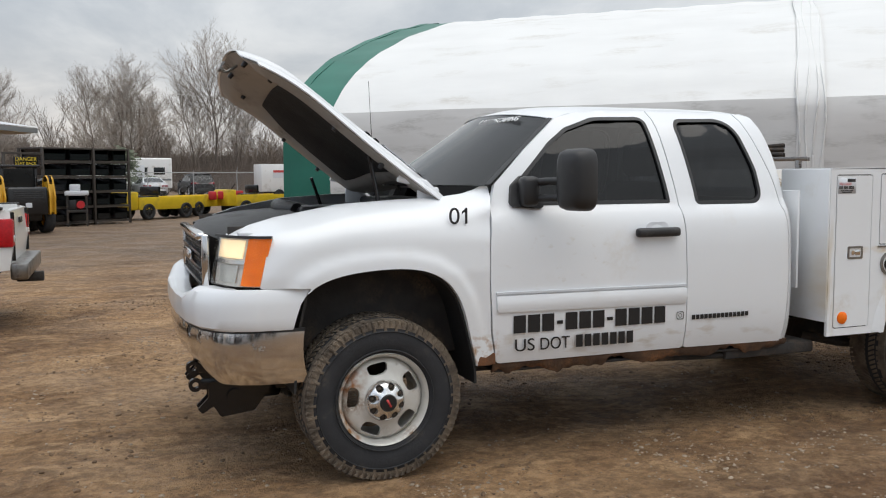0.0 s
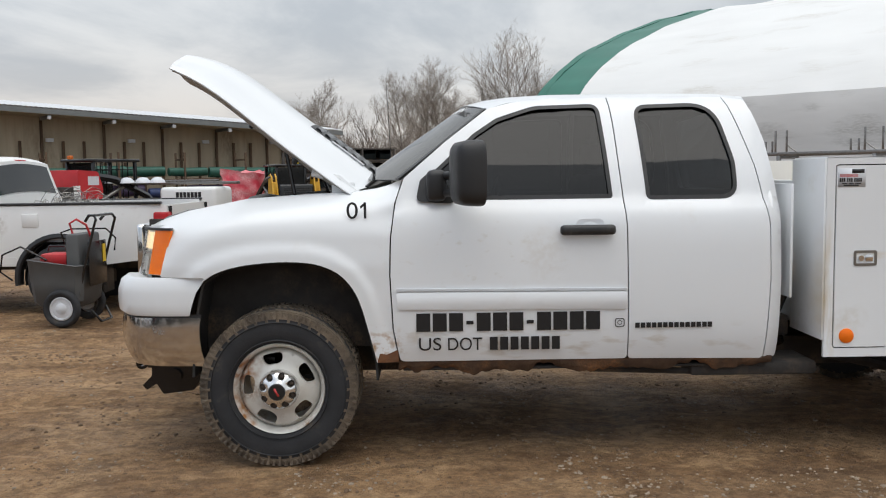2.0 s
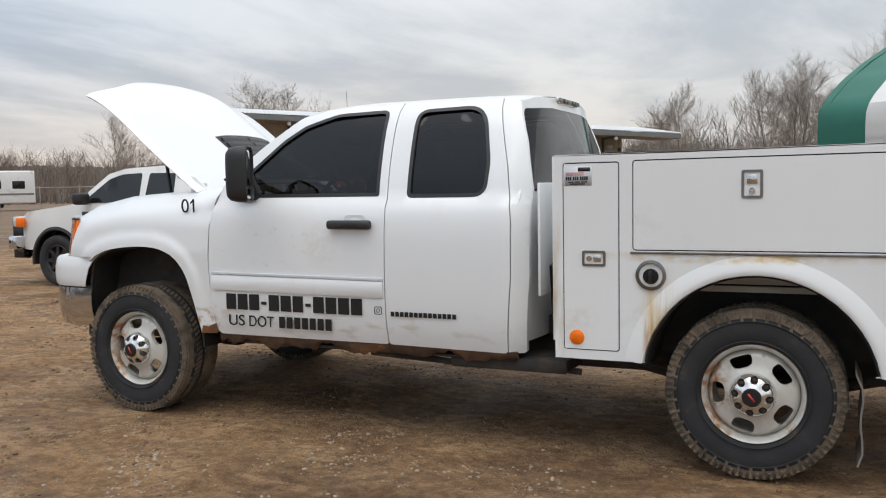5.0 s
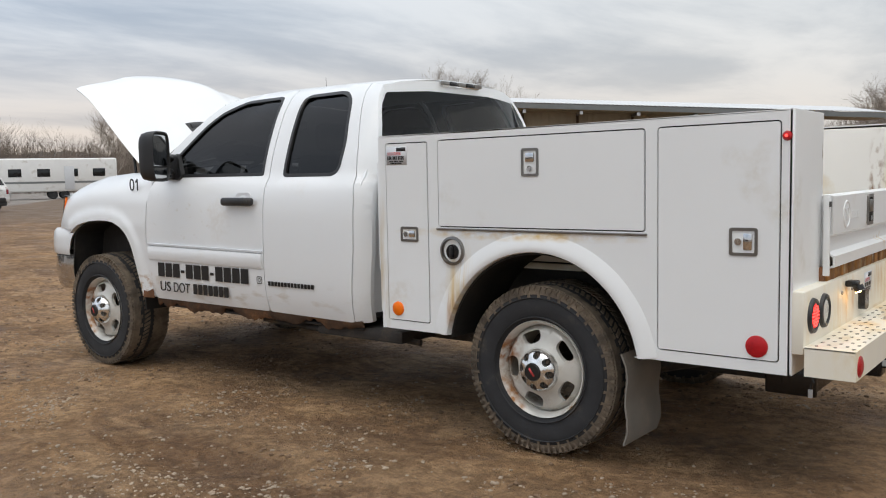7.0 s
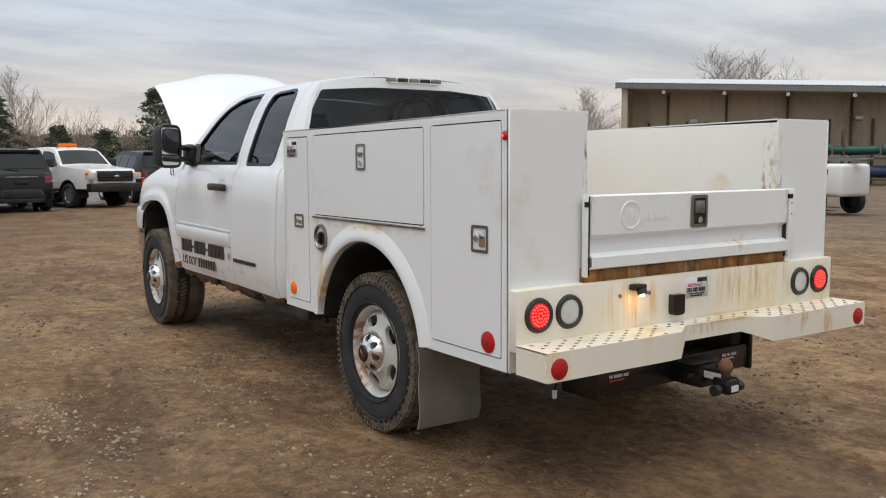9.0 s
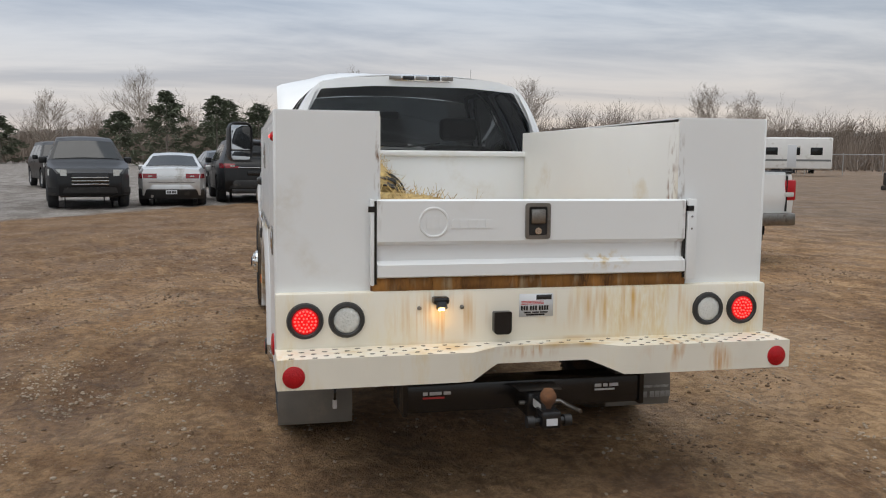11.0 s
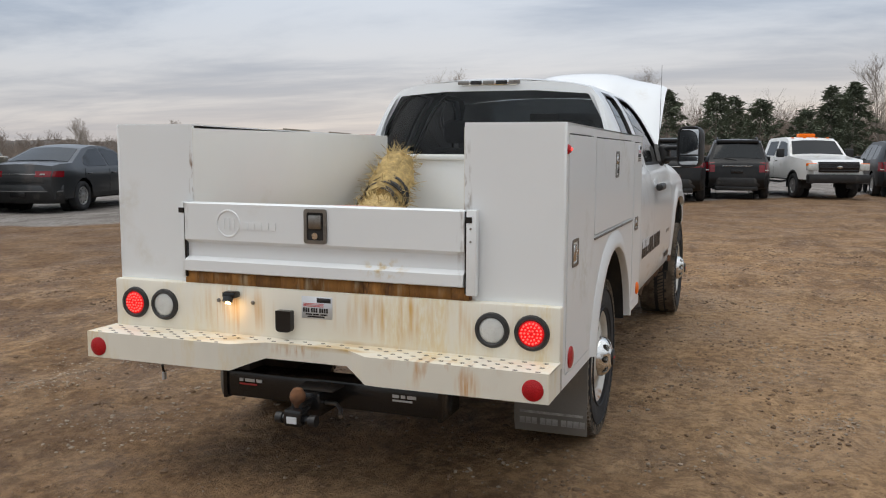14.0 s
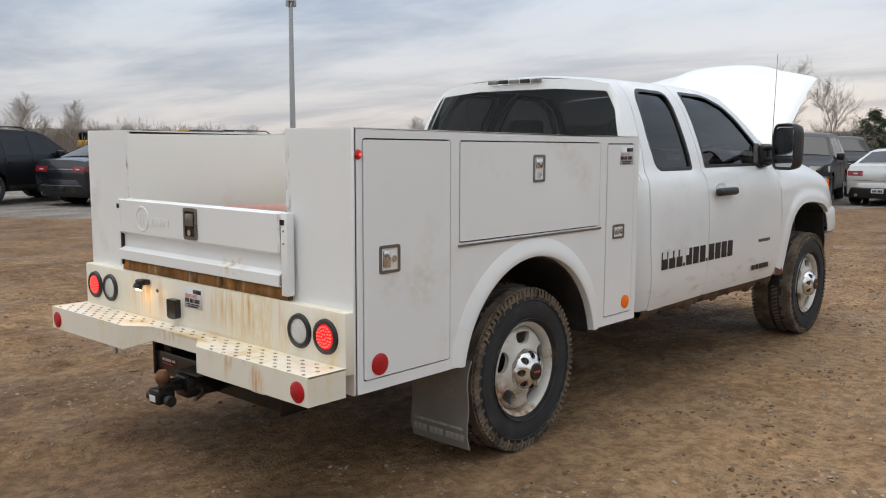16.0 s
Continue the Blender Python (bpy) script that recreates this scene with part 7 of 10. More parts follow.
def car_body(root, spec, paint, arch_gap=0.07):
    """Shell of a car: two sides with wheel openings and a skin over the top line."""
    top, W, wb, r, belt, lean = spec["top"], spec["W"], spec["wb"], spec["r"], spec["belt"], spec["lean"]
    x0, x1 = min(p[0] for p in top), max(p[0] for p in top)

    def wide(x, z):
        y = W / 2 - 0.035 * ((z - 0.75) / 0.45) ** 2 * (z < belt)
        if z > belt:
            y = W / 2 - 0.035 - lean * (z - belt)
        for e, d, pull in ((x0, x - x0, 0.24), (x1, x1 - x, spec.get("pull", 0.17))):
            if d < 0.75:
                y -= pull * ((0.75 - d) / 0.75) ** 2.2
        return y

    low = top[0][1]
    ra = r + arch_gap
    xf, xr = -wb / 2, wb / 2
    base = []
    for cx in (xr, xf):
        base += arc(cx, r, ra, math.degrees(math.asin(max(-1, (low - r) / ra))), 180 - math.degrees(math.asin(max(-1, (low - r) / ra))), 14)
    pts = line(top, 0.12)
    outline = line(pts + base + [pts[0]], 0.16)[:-1]
    body = None
    for s in (-1, 1):
        sd = part("side_panel", sheet(outline, [], lambda a, b, s=s: (a, s * wide(a, b), b), 0.13, 0.0, (0, -s, 0)), paint, root)
        for w in spec["side"]:
            ring = rounded(w, 0.04, 0.08)
            part("side_window", sheet(ring, [], lambda a, b, s=s: (a, s * (wide(a, b) + 0.006), b), 0.25, 0.012, (0, -s, 0)), CARGLOSS, sd)
        # door gaps and handles
        for w in spec["side"][:2]:
            xh = max(p[0] for p in w) - 0.22
            part("door_handle", box(xh, xh + 0.18, s * (wide(xh, belt - 0.12) - 0.005), s * (wide(xh, belt - 0.12) + 0.025), belt - 0.14, belt - 0.105, 0.01), spec.get("handle", paint), sd)
            xg = max(p[0] for p in w) + 0.04
            part("door_gap", thicken(grid([[(xg + dx, s * (wide(xg, z) + 0.002), z) for z in np.linspace(low + 0.12, belt, 6)] for dx in (0, 0.012)]), 0.003), SMOOTHBLACK, sd)
        part("sill_trim", thicken(grid([[(x, s * (wide(x, z) + 0.004), z) for x in np.linspace(xf + ra + 0.02, xr - ra - 0.02, 5)] for z in (low + 0.01, low + 0.10)]), 0.012), spec.get("trim", BLACKPL), sd)
        for cx in (xf, xr):
            lipr = [[(cx + rr * math.cos(a), s * (wide(cx, r + ra * 0.8) + dy), r + rr * math.sin(a)) for a in np.radians(np.linspace(-8, 188, 21))] for rr, dy in ((ra, -0.10), (ra, 0.004), (ra + 0.015, 0.016), (ra + 0.055, 0.004))]
            if spec.get("flares"):
                part("wheel_arch_flare", thicken(grid(lipr), 0.006), BLACKPL, sd)
            part("arch_liner", thicken(grid([[(cx + (ra + 0.002) * math.cos(a), s * y, r + (ra + 0.002) * math.sin(a)) for a in np.radians(np.linspace(-10, 190, 15))] for y in (W / 2 - 0.12, W / 2 - 0.45)]), 0.01), LINER, sd)
            part("arch_back", lathe([(0.0, s * (W / 2 - 0.40)), (ra, s * (W / 2 - 0.40))], 24, "y", Matrix.Translation((cx, 0, r))), LINER, sd)
    rows = [[(x, v * wide(x, z), z + 0.035 * (1 - v * v) * (z > belt) + 0.02 * (1 - v * v) * (0.6 < z <= belt)) for v in np.linspace(-1, 1, 11)] for x, z in pts]
    body = part("body_skin", grid(rows), paint, root)
    bpy.context.view_layer.update()

    def on_top(xa, xb, name, inner=0.9, lift=0.008):
        sel = [(x, z) for x, z in line(top, 0.05) if xa <= x <= xb and z > belt - 0.12]
        return part(name, thicken(grid([[(x + (-lift if xa < 0 else lift), v * wide(x, z) * inner, z + lift + 0.035 * (1 - v * v)) for v in np.linspace(-1, 1, 9)] for x, z in sel]), 0.006), CARGLOSS, body)

    on_top(*spec["ws"], "windscreen")
    on_top(*spec["rw"], "rear_window", 0.88)
    part("underside", box(x0 + 0.25, x1 - 0.25, -W / 2 + 0.28, W / 2 - 0.28, low - 0.06, low + 0.25), FRAME, root)
    return wide


def plate(parent, x, z, back=True):
    p = part("number_plate", box(x, x + 0.012 * (1 if back else -1), -0.15, 0.15, z, z + 0.11, 0.003), LABEL, parent)
    bars("plain_bar", [0.03] * 3 + [-0.01] + [0.03] * 3, 0.06, 0.008, INK, p, at(x + 0.013, -0.12, z + 0.025, REAR) if back else at(x - 0.013, 0.12, z + 0.025, Matrix(((0, 0, -1, 0), (-1, 0, 0, 0), (0, 1, 0, 0), (0, 0, 0, 1)))))


def car(name, kind, paint, x, y, heading, label, category="car", rim=WHEELSILVER, spokes=7, flares=False, lamps="wide", rack=False, front=False, scale=1.0, group="parked cars"):
    """A parked car with its rear axle's middle (front axle's, if front) at x, y, facing heading degrees."""
    spec = dict(BODIES[kind], flares=flares)
    h = radians(heading)
    f = Vector((math.cos(h), math.sin(h), 0))
    c = Vector((x, y, 0)) + f * (spec["wb"] / 2) * (-1 if front else 1)
    root = empty(name, Matrix.Translation(c) @ Matrix.Rotation(h + math.pi, 4, "Z") @ Matrix.Scale(scale, 4), label, category, group)
    P = PAINTS[paint]
    wide = car_body(root, spec, P)
    x0, x1 = min(p[0] for p in spec["top"]), max(p[0] for p in spec["top"])
    belt, W, low = spec["belt"], spec["W"], spec["top"][0][1]
    for s in (-1, 1):
        for cx in (-spec["wb"] / 2, spec["wb"] / 2):
            car_wheel(spec["r"], 0.23, spokes, rim, root, Matrix.Translation((cx, s * (W / 2 - 0.02), spec["r"])) @ (Matrix.Identity(4) if s < 0 else Matrix.Rotation(math.pi, 4, "Z")))
        zt = belt - 0.20 if kind == "sedan" else belt - 0.16
        # tail lamps wrap round the corner
        zs = (zt + 0.02, zt + 0.15) if lamps == "wide" else (zt - 0.14, zt + 0.15)
        inner = 0.50 if lamps == "wide" else 0.78
        tail = sorted((z, x) for x, z in spec["top"][-5:] if x > x1 - 0.4)
        rows = []
        for z in np.linspace(zs[0], zs[1], 4):
            xr = interp(z, tail)
            rows.append([(xr + 0.010, s * wide(xr, z) * v, z) for v in np.linspace(inner, 0.97, 5)] + [(xr - d, s * (wide(xr - d, z) + 0.010), z) for d in (0.03, 0.10, 0.20, 0.30 - 0.2 * (z - zs[0]))])
        tl = part("tail_lamp", thicken(grid(rows), 0.012), TAILLENS, root, "red tail lamp")
        part("lamp_insert", box(interp(zs[0] + 0.05, tail) + 0.005, interp(zs[0] + 0.05, tail) + 0.024, s * W / 2 * (inner + 0.04), s * W / 2 * (inner + 0.16), zs[0] + 0.045, zs[0] + 0.075, 0.005), CLEARLENS, tl)
        hz = belt - 0.33 if kind == "sedan" else belt - 0.30
        rows = [[(x0 + 0.05 + 0.50 * max(0, v - 0.70) / 0.3 * 0.9 - 0.02, s * (W / 2 * v), z) for v in np.linspace(0.55, 0.98, 7)] for z in np.linspace(hz, hz + 0.15, 3)]
        part("headlamp", thicken(grid(rows), 0.05), CLEARLENS, root, "clear headlamp")
        part("door_mirror", box(spec["side"][0][0][0] + 0.15, spec["side"][0][0][0] + 0.33, s * (W / 2 - 0.03), s * (W / 2 + 0.16), belt - 0.02, belt + 0.15, 0.04, 3), P, root)
        if rack:
            xs = [p[0] for p in spec["top"] if p[1] > spec["top"][8][1] - 0.1]
            part("roof_rail", add_path(bmesh.new(), [(min(xs) + 0.1, s * 0.56, spec["top"][8][1] - 0.02), (min(xs) + 0.3, s * 0.56, spec["top"][8][1] + 0.06), (max(xs) - 0.4, s * 0.56, spec["top"][8][1] + 0.06), (max(xs) - 0.2, s * 0.56, spec["top"][8][1] - 0.02)], 0.018, 6), BLACKPL, root)
    part("rear_bumper", thicken(grid([[(x1 + dx - 0.30 * abs(v) ** 5, v * W / 2 * 0.945, z) for v in np.linspace(-1, 1, 15)] for z, dx in ((low - 0.02, -0.10), (low + 0.06, 0.015), (low + 0.22, 0.035), (low + 0.30, 0.01))]), 0.02), BLACKPL if kind != "sedan" else P, root)
    if kind == "sedan":
        rows = [[(x1 - 0.012 + dx - 0.26 * abs(v) ** 5, v * W / 2 * 0.955, z) for v in np.linspace(-1, 1, 15)] for z, dx in ((low - 0.10, -0.06), (low + 0.0, 0.035), (low + 0.16, 0.060), (low + 0.19, 0.03))]
        part("rear_valance", thicken(grid(rows), 0.02), BLACKPL, root, "black lower bumper")
        for zz in (belt - 0.30,):
            part("boot_seam", box(x1 - 0.05, x1 + 0.004, -0.62, 0.62, zz, zz + 0.008), SMOOTHBLACK, root)
        part("exhaust_tip", tube((x1 - 0.1, -0.52, low - 0.02), (x1 + 0.055, -0.52, low - 0.02), 0.04), STEEL, root)
    else:
        part("rear_valance", box(x1 - 0.25, x1 - 0.0, -0.6, 0.6, low - 0.08, low + 0.05, 0.03), BLACKPL, root)
    if paint in ("silver", "gold"):
        plate(root, x1 + (0.055 if kind == "sedan" else 0.0), belt - 0.34 if kind != "sedan" else low + 0.04)
    else:
        part("plate_recess", box(x1 + (0.045 if kind == "sedan" else -0.01), x1 + (0.055 if kind == "sedan" else 0.004), -0.17, 0.17, belt - 0.34 if kind != "sedan" else low + 0.04, belt - 0.22 if kind != "sedan" else low + 0.16, 0.01), SMOOTHBLACK, root)
    part("badge_strip", box(x1 - 0.08, x1 - 0.005, -0.42, 0.42, belt - 0.13, belt - 0.112, 0.006), CHROME, root)
    g = part("grille", box(x0 - 0.012, x0 + 0.10, -0.42, 0.42, low + 0.20, belt - 0.22, 0.02), SMOOTHBLACK, root)
    for k in range(3):
        z = low + 0.25 + k * 0.08
        part("grille_bar", box(x0 - 0.022, x0 - 0.008, -0.42, 0.42, z, z + 0.02, 0.004), CHROME, g)
    part("front_bumper", thicken(grid([[(x0 - dx + 0.35 * abs(v) ** 5, v * W / 2 * 0.985, z) for v in np.linspace(-1, 1, 15)] for z, dx in ((low - 0.02, -0.10), (low + 0.05, 0.02), (low + 0.18, 0.03))]), 0.02), BLACKPL, root)
    if kind != "sedan":
        part("rear_wiper", add_path(bmesh.new(), [(x1 - 0.12, -0.02, belt + 0.06), (x1 - 0.15, -0.36, belt + 0.11)], 0.012, 5), BLACKPL, root)
        part("roof_spoiler", box(x1 - 0.52, x1 - 0.34, -0.6, 0.6, spec["top"][9][1] - 0.06, spec["top"][9][1] + 0.03, 0.02), P, root)
    return root


car("silver_sedan", "sedan", "silver", -11.06, -9.09, 193, "silver sedan parked on the gravel strip", "car")
car("black_suv", "bigsuv", "black", -8.97, -10.79, 192, "large black sport utility parked on the gravel", "car", lamps="tall", scale=0.9)
car("grey_sedan", "sedan", "grey", -7.69, -13.75, 193, "dark grey sedan with bright alloy wheels", "car", spokes=10)
car("gold_suv", "bigsuv", "gold", -5.09, -14.93, 197, "pewter sport utility with black wheels", "car", WHEELDARK, 6, lamps="tall", rack=True, scale=0.9)
car("blue_sedan", "sedan", "blue", -3.11, -16.98, 198, "midnight blue sedan seen from behind", "car")
car("black_crossover", "suv", "black", -0.80, -18.77, 200, "black crossover on the gravel strip", "car", lamps="tall", rack=True)
car("silver_saloon", "sedan", "silver", -16.31, -2.93, 182, "small silver sedan with red tail lamps", "car", scale=0.92)
car("black_wagon", "suv", "black", -17.98, -0.91, 186, "black off-road wagon with wide red tail lamps", "car", WHEELDARK, 5, rack=True)
car("black_crossover", "suv", "black", -20.15, 0.78, 184, "black crossover with chrome tailgate strip", "car", lamps="tall", rack=True)
car("dark_wagon", "suv", "black", -23.68, 5.79, 186, "dark sport utility parked beside a work truck", "car", lamps="tall")
car("dark_sedan", "sedan", "black", -25.97, 8.51, 200, "black sedan at the end of the row", "car")
car("white_minivan", "suv", "white", -35.11, 14.14, 200, "white minivan in the far row", "car", lamps="tall")
car("white_van", "suv", "white", -31.46, 9.77, 186, "white crossover behind the row", "car")
car("silver_crossover", "suv", "silver", -17.02, -18.23, 20, "silver crossover facing the yard", "car", front=True)
car("dark_crossover", "suv", "grey", -23.93, -12.98, 15, "dark crossover facing the yard", "car", front=True)
car("grey_crossover", "suv", "silver", -21.00, -16.53, 15, "grey crossover facing the yard", "car", front=True)
car("grey_suv", "suv", "black", -15.30, -4.88, 12, "dark grey sport utility facing the yard", "car", front=True)
car("black_suv", "suv", "black", -27.92, -7.62, 20, "black sport utility in the second row", "car", front=True)
car("grey_hatchback", "sedan", "grey", -29.29, -1.81, 190, "dark sedan in the second row", "car")
car("silver_sedan", "sedan", "silver", 1.72, 63.38, 100, "silver sedan behind the chain-link fence", "car")
car("black_suv", "suv", "black", 5.16, 63.99, 100, "dark sport utility behind the chain-link fence", "car")
car("grey_suv", "suv", "grey", -1.07, 64.36, 95, "grey crossover behind the chain-link fence", "car")
car("white_suv", "suv", "white", -2.81, 67.43, 95, "white sport utility behind the chain-link fence", "car")
car("grey_truck", "bigsuv", "silver", -68.01, 52.30, 330, "silver sport utility beyond the fence", "car", front=True)


# ---- pickups ----
BODIES["ranger"] = dict(pull=0.04, L=5.3, W=1.78, wb=3.15, r=0.375, belt=1.19, lean=0.36,
    top=[(-2.46, 0.52), (-2.52, 0.70), (-2.49, 1.00), (-2.30, 1.08), (-1.45, 1.17), (-1.22, 1.20), (-0.68, 1.62), (-0.40, 1.69), (0.20, 1.715), (0.68, 1.70), (0.80, 1.65), (0.89, 1.19), (0.98, 1.18), (2.66, 1.18), (2.74, 1.16), (2.76, 0.85), (2.72, 0.60)],
    skin=[(-2.46, 0.52), (-2.52, 0.70), (-2.49, 1.00), (-2.30, 1.08), (-1.45, 1.17), (-1.22, 1.20), (-0.68, 1.62), (-0.40, 1.69), (0.20, 1.715), (0.68, 1.70), (0.80, 1.65), (0.89, 1.19), (0.90, 0.78), (2.64, 0.78), (2.65, 1.16), (2.73, 1.16), (2.76, 0.85), (2.72, 0.60)],
    ws=(-1.19, -0.70), rw=(0.805, 0.88), side=[[(-1.08, 1.215), (-0.64, 1.545), (-0.42, 1.61), (-0.06, 1.625), (-0.02, 1.215)], [(0.08, 1.225), (0.08, 1.62), (0.54, 1.61), (0.58, 1.225)]])
BODIES["crewtruck"] = dict(pull=0.05, L=6.2, W=2.02, wb=3.75, r=0.40, belt=1.32, lean=0.30,
    top=[(-2.95, 0.62), (-3.02, 0.80), (-3.00, 1.12), (-2.85, 1.24), (-1.65, 1.34), (-1.40, 1.38), (-0.92, 1.86), (-0.65, 1.96), (0.2, 1.99), (0.85, 1.97), (0.98, 1.90), (1.05, 1.36), (1.15, 1.35), (3.0, 1.35), (3.08, 1.33), (3.1, 0.95), (3.05, 0.70)],
    ws=(-1.37, -0.92), rw=(0.99, 1.05), side=[[(-1.25, 1.36), (-0.86, 1.79), (-0.55, 1.86), (-0.20, 1.87), (-0.16, 1.36)], [(-0.05, 1.37), (-0.05, 1.87), (0.72, 1.86), (0.76, 1.37)]])

_car_body = car_body


def pickup_body(root, kind, paint, flares):
    spec = dict(BODIES[kind], flares=flares, handle=BLACKPL, trim=paint)
    wide = _car_body(root, spec, paint)
    if "skin" in spec:
        # swap the plain top skin for one that drops into the load bed
        old = [o for o in root.children if o.name.startswith("body_skin")][0]
        W = spec["W"]
        rows = [[(x, v * wide(x, z) * (0.985 if 0.88 < x < 2.66 and z < 1.1 else 1.0), z + 0.03 * (1 - v * v) * (z > spec["belt"])) for v in np.linspace(-1, 1, 11)] for x, z in line(spec["skin"], 0.12)]
        g = grid(rows)
        g.to_mesh(old.data)
        g.free()
        old.data.set_sharp_from_angle(angle=radians(38))
    return spec, wide


def ranger():
    root = empty("white_pickup", at(-4.87, 5.09, 0), "white extended-cab pickup with wire mesh in its bed", "pickup truck")
    P = PAINTS["white"]
    spec, wide = pickup_body(root, "ranger", P, True)
    W, r = spec["W"], spec["r"]
    for s in (-1, 1):
        for cx in (-spec["wb"] / 2, spec["wb"] / 2):
            car_wheel(r, 0.25, 8, WHEELDARK, root, Matrix.Translation((cx, s * (W / 2 + 0.0), r)) @ (Matrix.Identity(4) if s < 0 else Matrix.Rotation(math.pi, 4, "Z")))
        part("bed_rail_cap", box(0.92, 2.68, s * (W / 2 - 0.11), s * (W / 2 - 0.02), 1.175, 1.205, 0.01), BLACKPL, root)
        part("bed_wall", box(0.92, 2.66, s * (W / 2 - 0.12), s * (W / 2 - 0.10), 0.78, 1.19), P, root)
        tl = part("tail_lamp", box(2.60, 2.765, s * (W / 2 - 0.16), s * (W / 2 - 0.006), 0.82, 1.09, 0.02), REDLENS, root, "red tail lamp")
        part("lamp_insert", box(2.75, 2.772, s * (W / 2 - 0.17), s * (W / 2 - 0.04), 0.87, 0.93, 0.006), CLEARLENS, tl)
        part("headlamp", box(-2.53, -2.36, s * 0.52, s * (W / 2 - 0.06), 0.86, 1.02, 0.03), CLEARLENS, root)
        part("side_marker", box(-2.42, -2.28, s * (W / 2 - 0.09), s * (W / 2 - 0.02), 0.86, 1.0, 0.02), AMBER, root)
        part("door_mirror", box(-1.03, -0.86, s * (W / 2), s * (W / 2 + 0.20), 1.19, 1.36, 0.04, 3), BLACKPL, root)
        part("mud_flap", box(1.60 + 0.43, 1.60 + 0.445, s * (W / 2 - 0.30), s * W / 2, 0.22, 0.58, 0.003), BLACKPL, root)
    part("rear_bumper", box(2.72, 2.88, -0.82, 0.82, 0.50, 0.66, 0.02), STEEL, root, "scuffed steel rear bumper")
    part("tow_ball_mount", box(2.7, 2.96, -0.05, 0.05, 0.40, 0.50, 0.01), FRAME, root)
    part("front_bumper", box(-2.66, -2.48, -0.82, 0.82, 0.52, 0.72, 0.03), CHROME, root)
    part("grille", box(-2.545, -2.48, -0.5, 0.5, 0.78, 1.0, 0.02), SMOOTHBLACK, root)
    for y in (-0.745, 0.745):
        part("tailgate_gap", box(2.70, 2.768, y - 0.006, y + 0.006, 0.68, 1.15), SMOOTHBLACK, root)
    part("tailgate_handle", box(2.745, 2.768, -0.10, 0.10, 1.02, 1.08, 0.008), SMOOTHBLACK, root)
    part("high_brake_lamp", box(0.73, 0.80, -0.12, 0.12, 1.66, 1.695, 0.008), REDLENS, root)
    part("fuel_door", box(1.18, 1.36, -W / 2 - 0.004, -W / 2 + 0.02, 0.94, 1.09, 0.012), P, root)
    pl = bmesh.new()
    add_box(pl, -2.78, -2.64, -0.55, 0.55, 0.38, 0.50, 0.01)
    for y in (-0.45, 0.45):
        add_box(pl, -2.95, -2.64, y - 0.03, y + 0.03, 0.36, 0.95, 0.01)
    part("plough_mount", pl, SMOOTHBLACK, root)
    # door lettering; the name and numbers stand as plain bars
    yl = -W / 2 - 0.004
    bars("plain_bar", [0.06] * 7, 0.055, 0.012, INK, root, at(-0.90, yl, 0.975, LEFT))
    letters("door_lettering", "LANDSCAPING", 0.075, INK, root, at(-0.38, yl, 0.975, LEFT), 0.001, "black letters on the door", 0.42)
    letters("door_lettering", "DESIGN, BUILD, & MAINTAIN", 0.05, INK, root, at(-0.72, yl, 0.91, LEFT), 0.001, "small black letters on the door", 0.55)
    bars("plain_bar", [0.035] * 3 + [0.01] + [0.035] * 3 + [0.01] + [0.035] * 4, 0.045, 0.008, INK, root, at(-0.66, yl, 0.84, LEFT))
    letters("door_lettering", "US DOT", 0.055, INK, root, at(-0.56, yl + 0.004, 0.70, LEFT), 0.001, "small black letters on the door", 0.15)
    bars("plain_bar", [0.022] * 7, 0.038, 0.006, INK, root, at(-0.38, yl + 0.004, 0.70, LEFT))
    return root


ranger()
# tangled wire mesh lying in the pickup's bed
wm = bmesh.new()
rnd = random.Random(21)
for i in range(70):
    cx, cy, cz = -3.45 + rnd.uniform(-0.32, 0.32), 5.0 + rnd.uniform(-0.25, 0.25), 1.12 + rnd.uniform(-0.16, 0.08)
    R, tilt = rnd.uniform(0.07, 0.16), rnd.uniform(-0.9, 0.9)
    q = Euler((tilt, rnd.uniform(-0.9, 0.9), rnd.uniform(0, 3))).to_matrix()
    add_path(wm, [Vector((cx, cy, cz)) + q @ Vector((R * math.cos(a) * 1.5, R * math.sin(a), 0.05 * math.sin(3 * a))) for a in np.linspace(0, 2 * math.pi, 14)], 0.0035, 4)
tagged(part("wire_mesh", wm, STEEL), "tangled roll of grey wire mesh in a pickup bed", "wire mesh")
tagged(part("bed_liner_load", box(-3.75, -2.45, 4.32, 5.72, 0.79, 0.90, 0.03), BLACKPL), "black rubber mat on the pickup's bed floor", "bed mat")


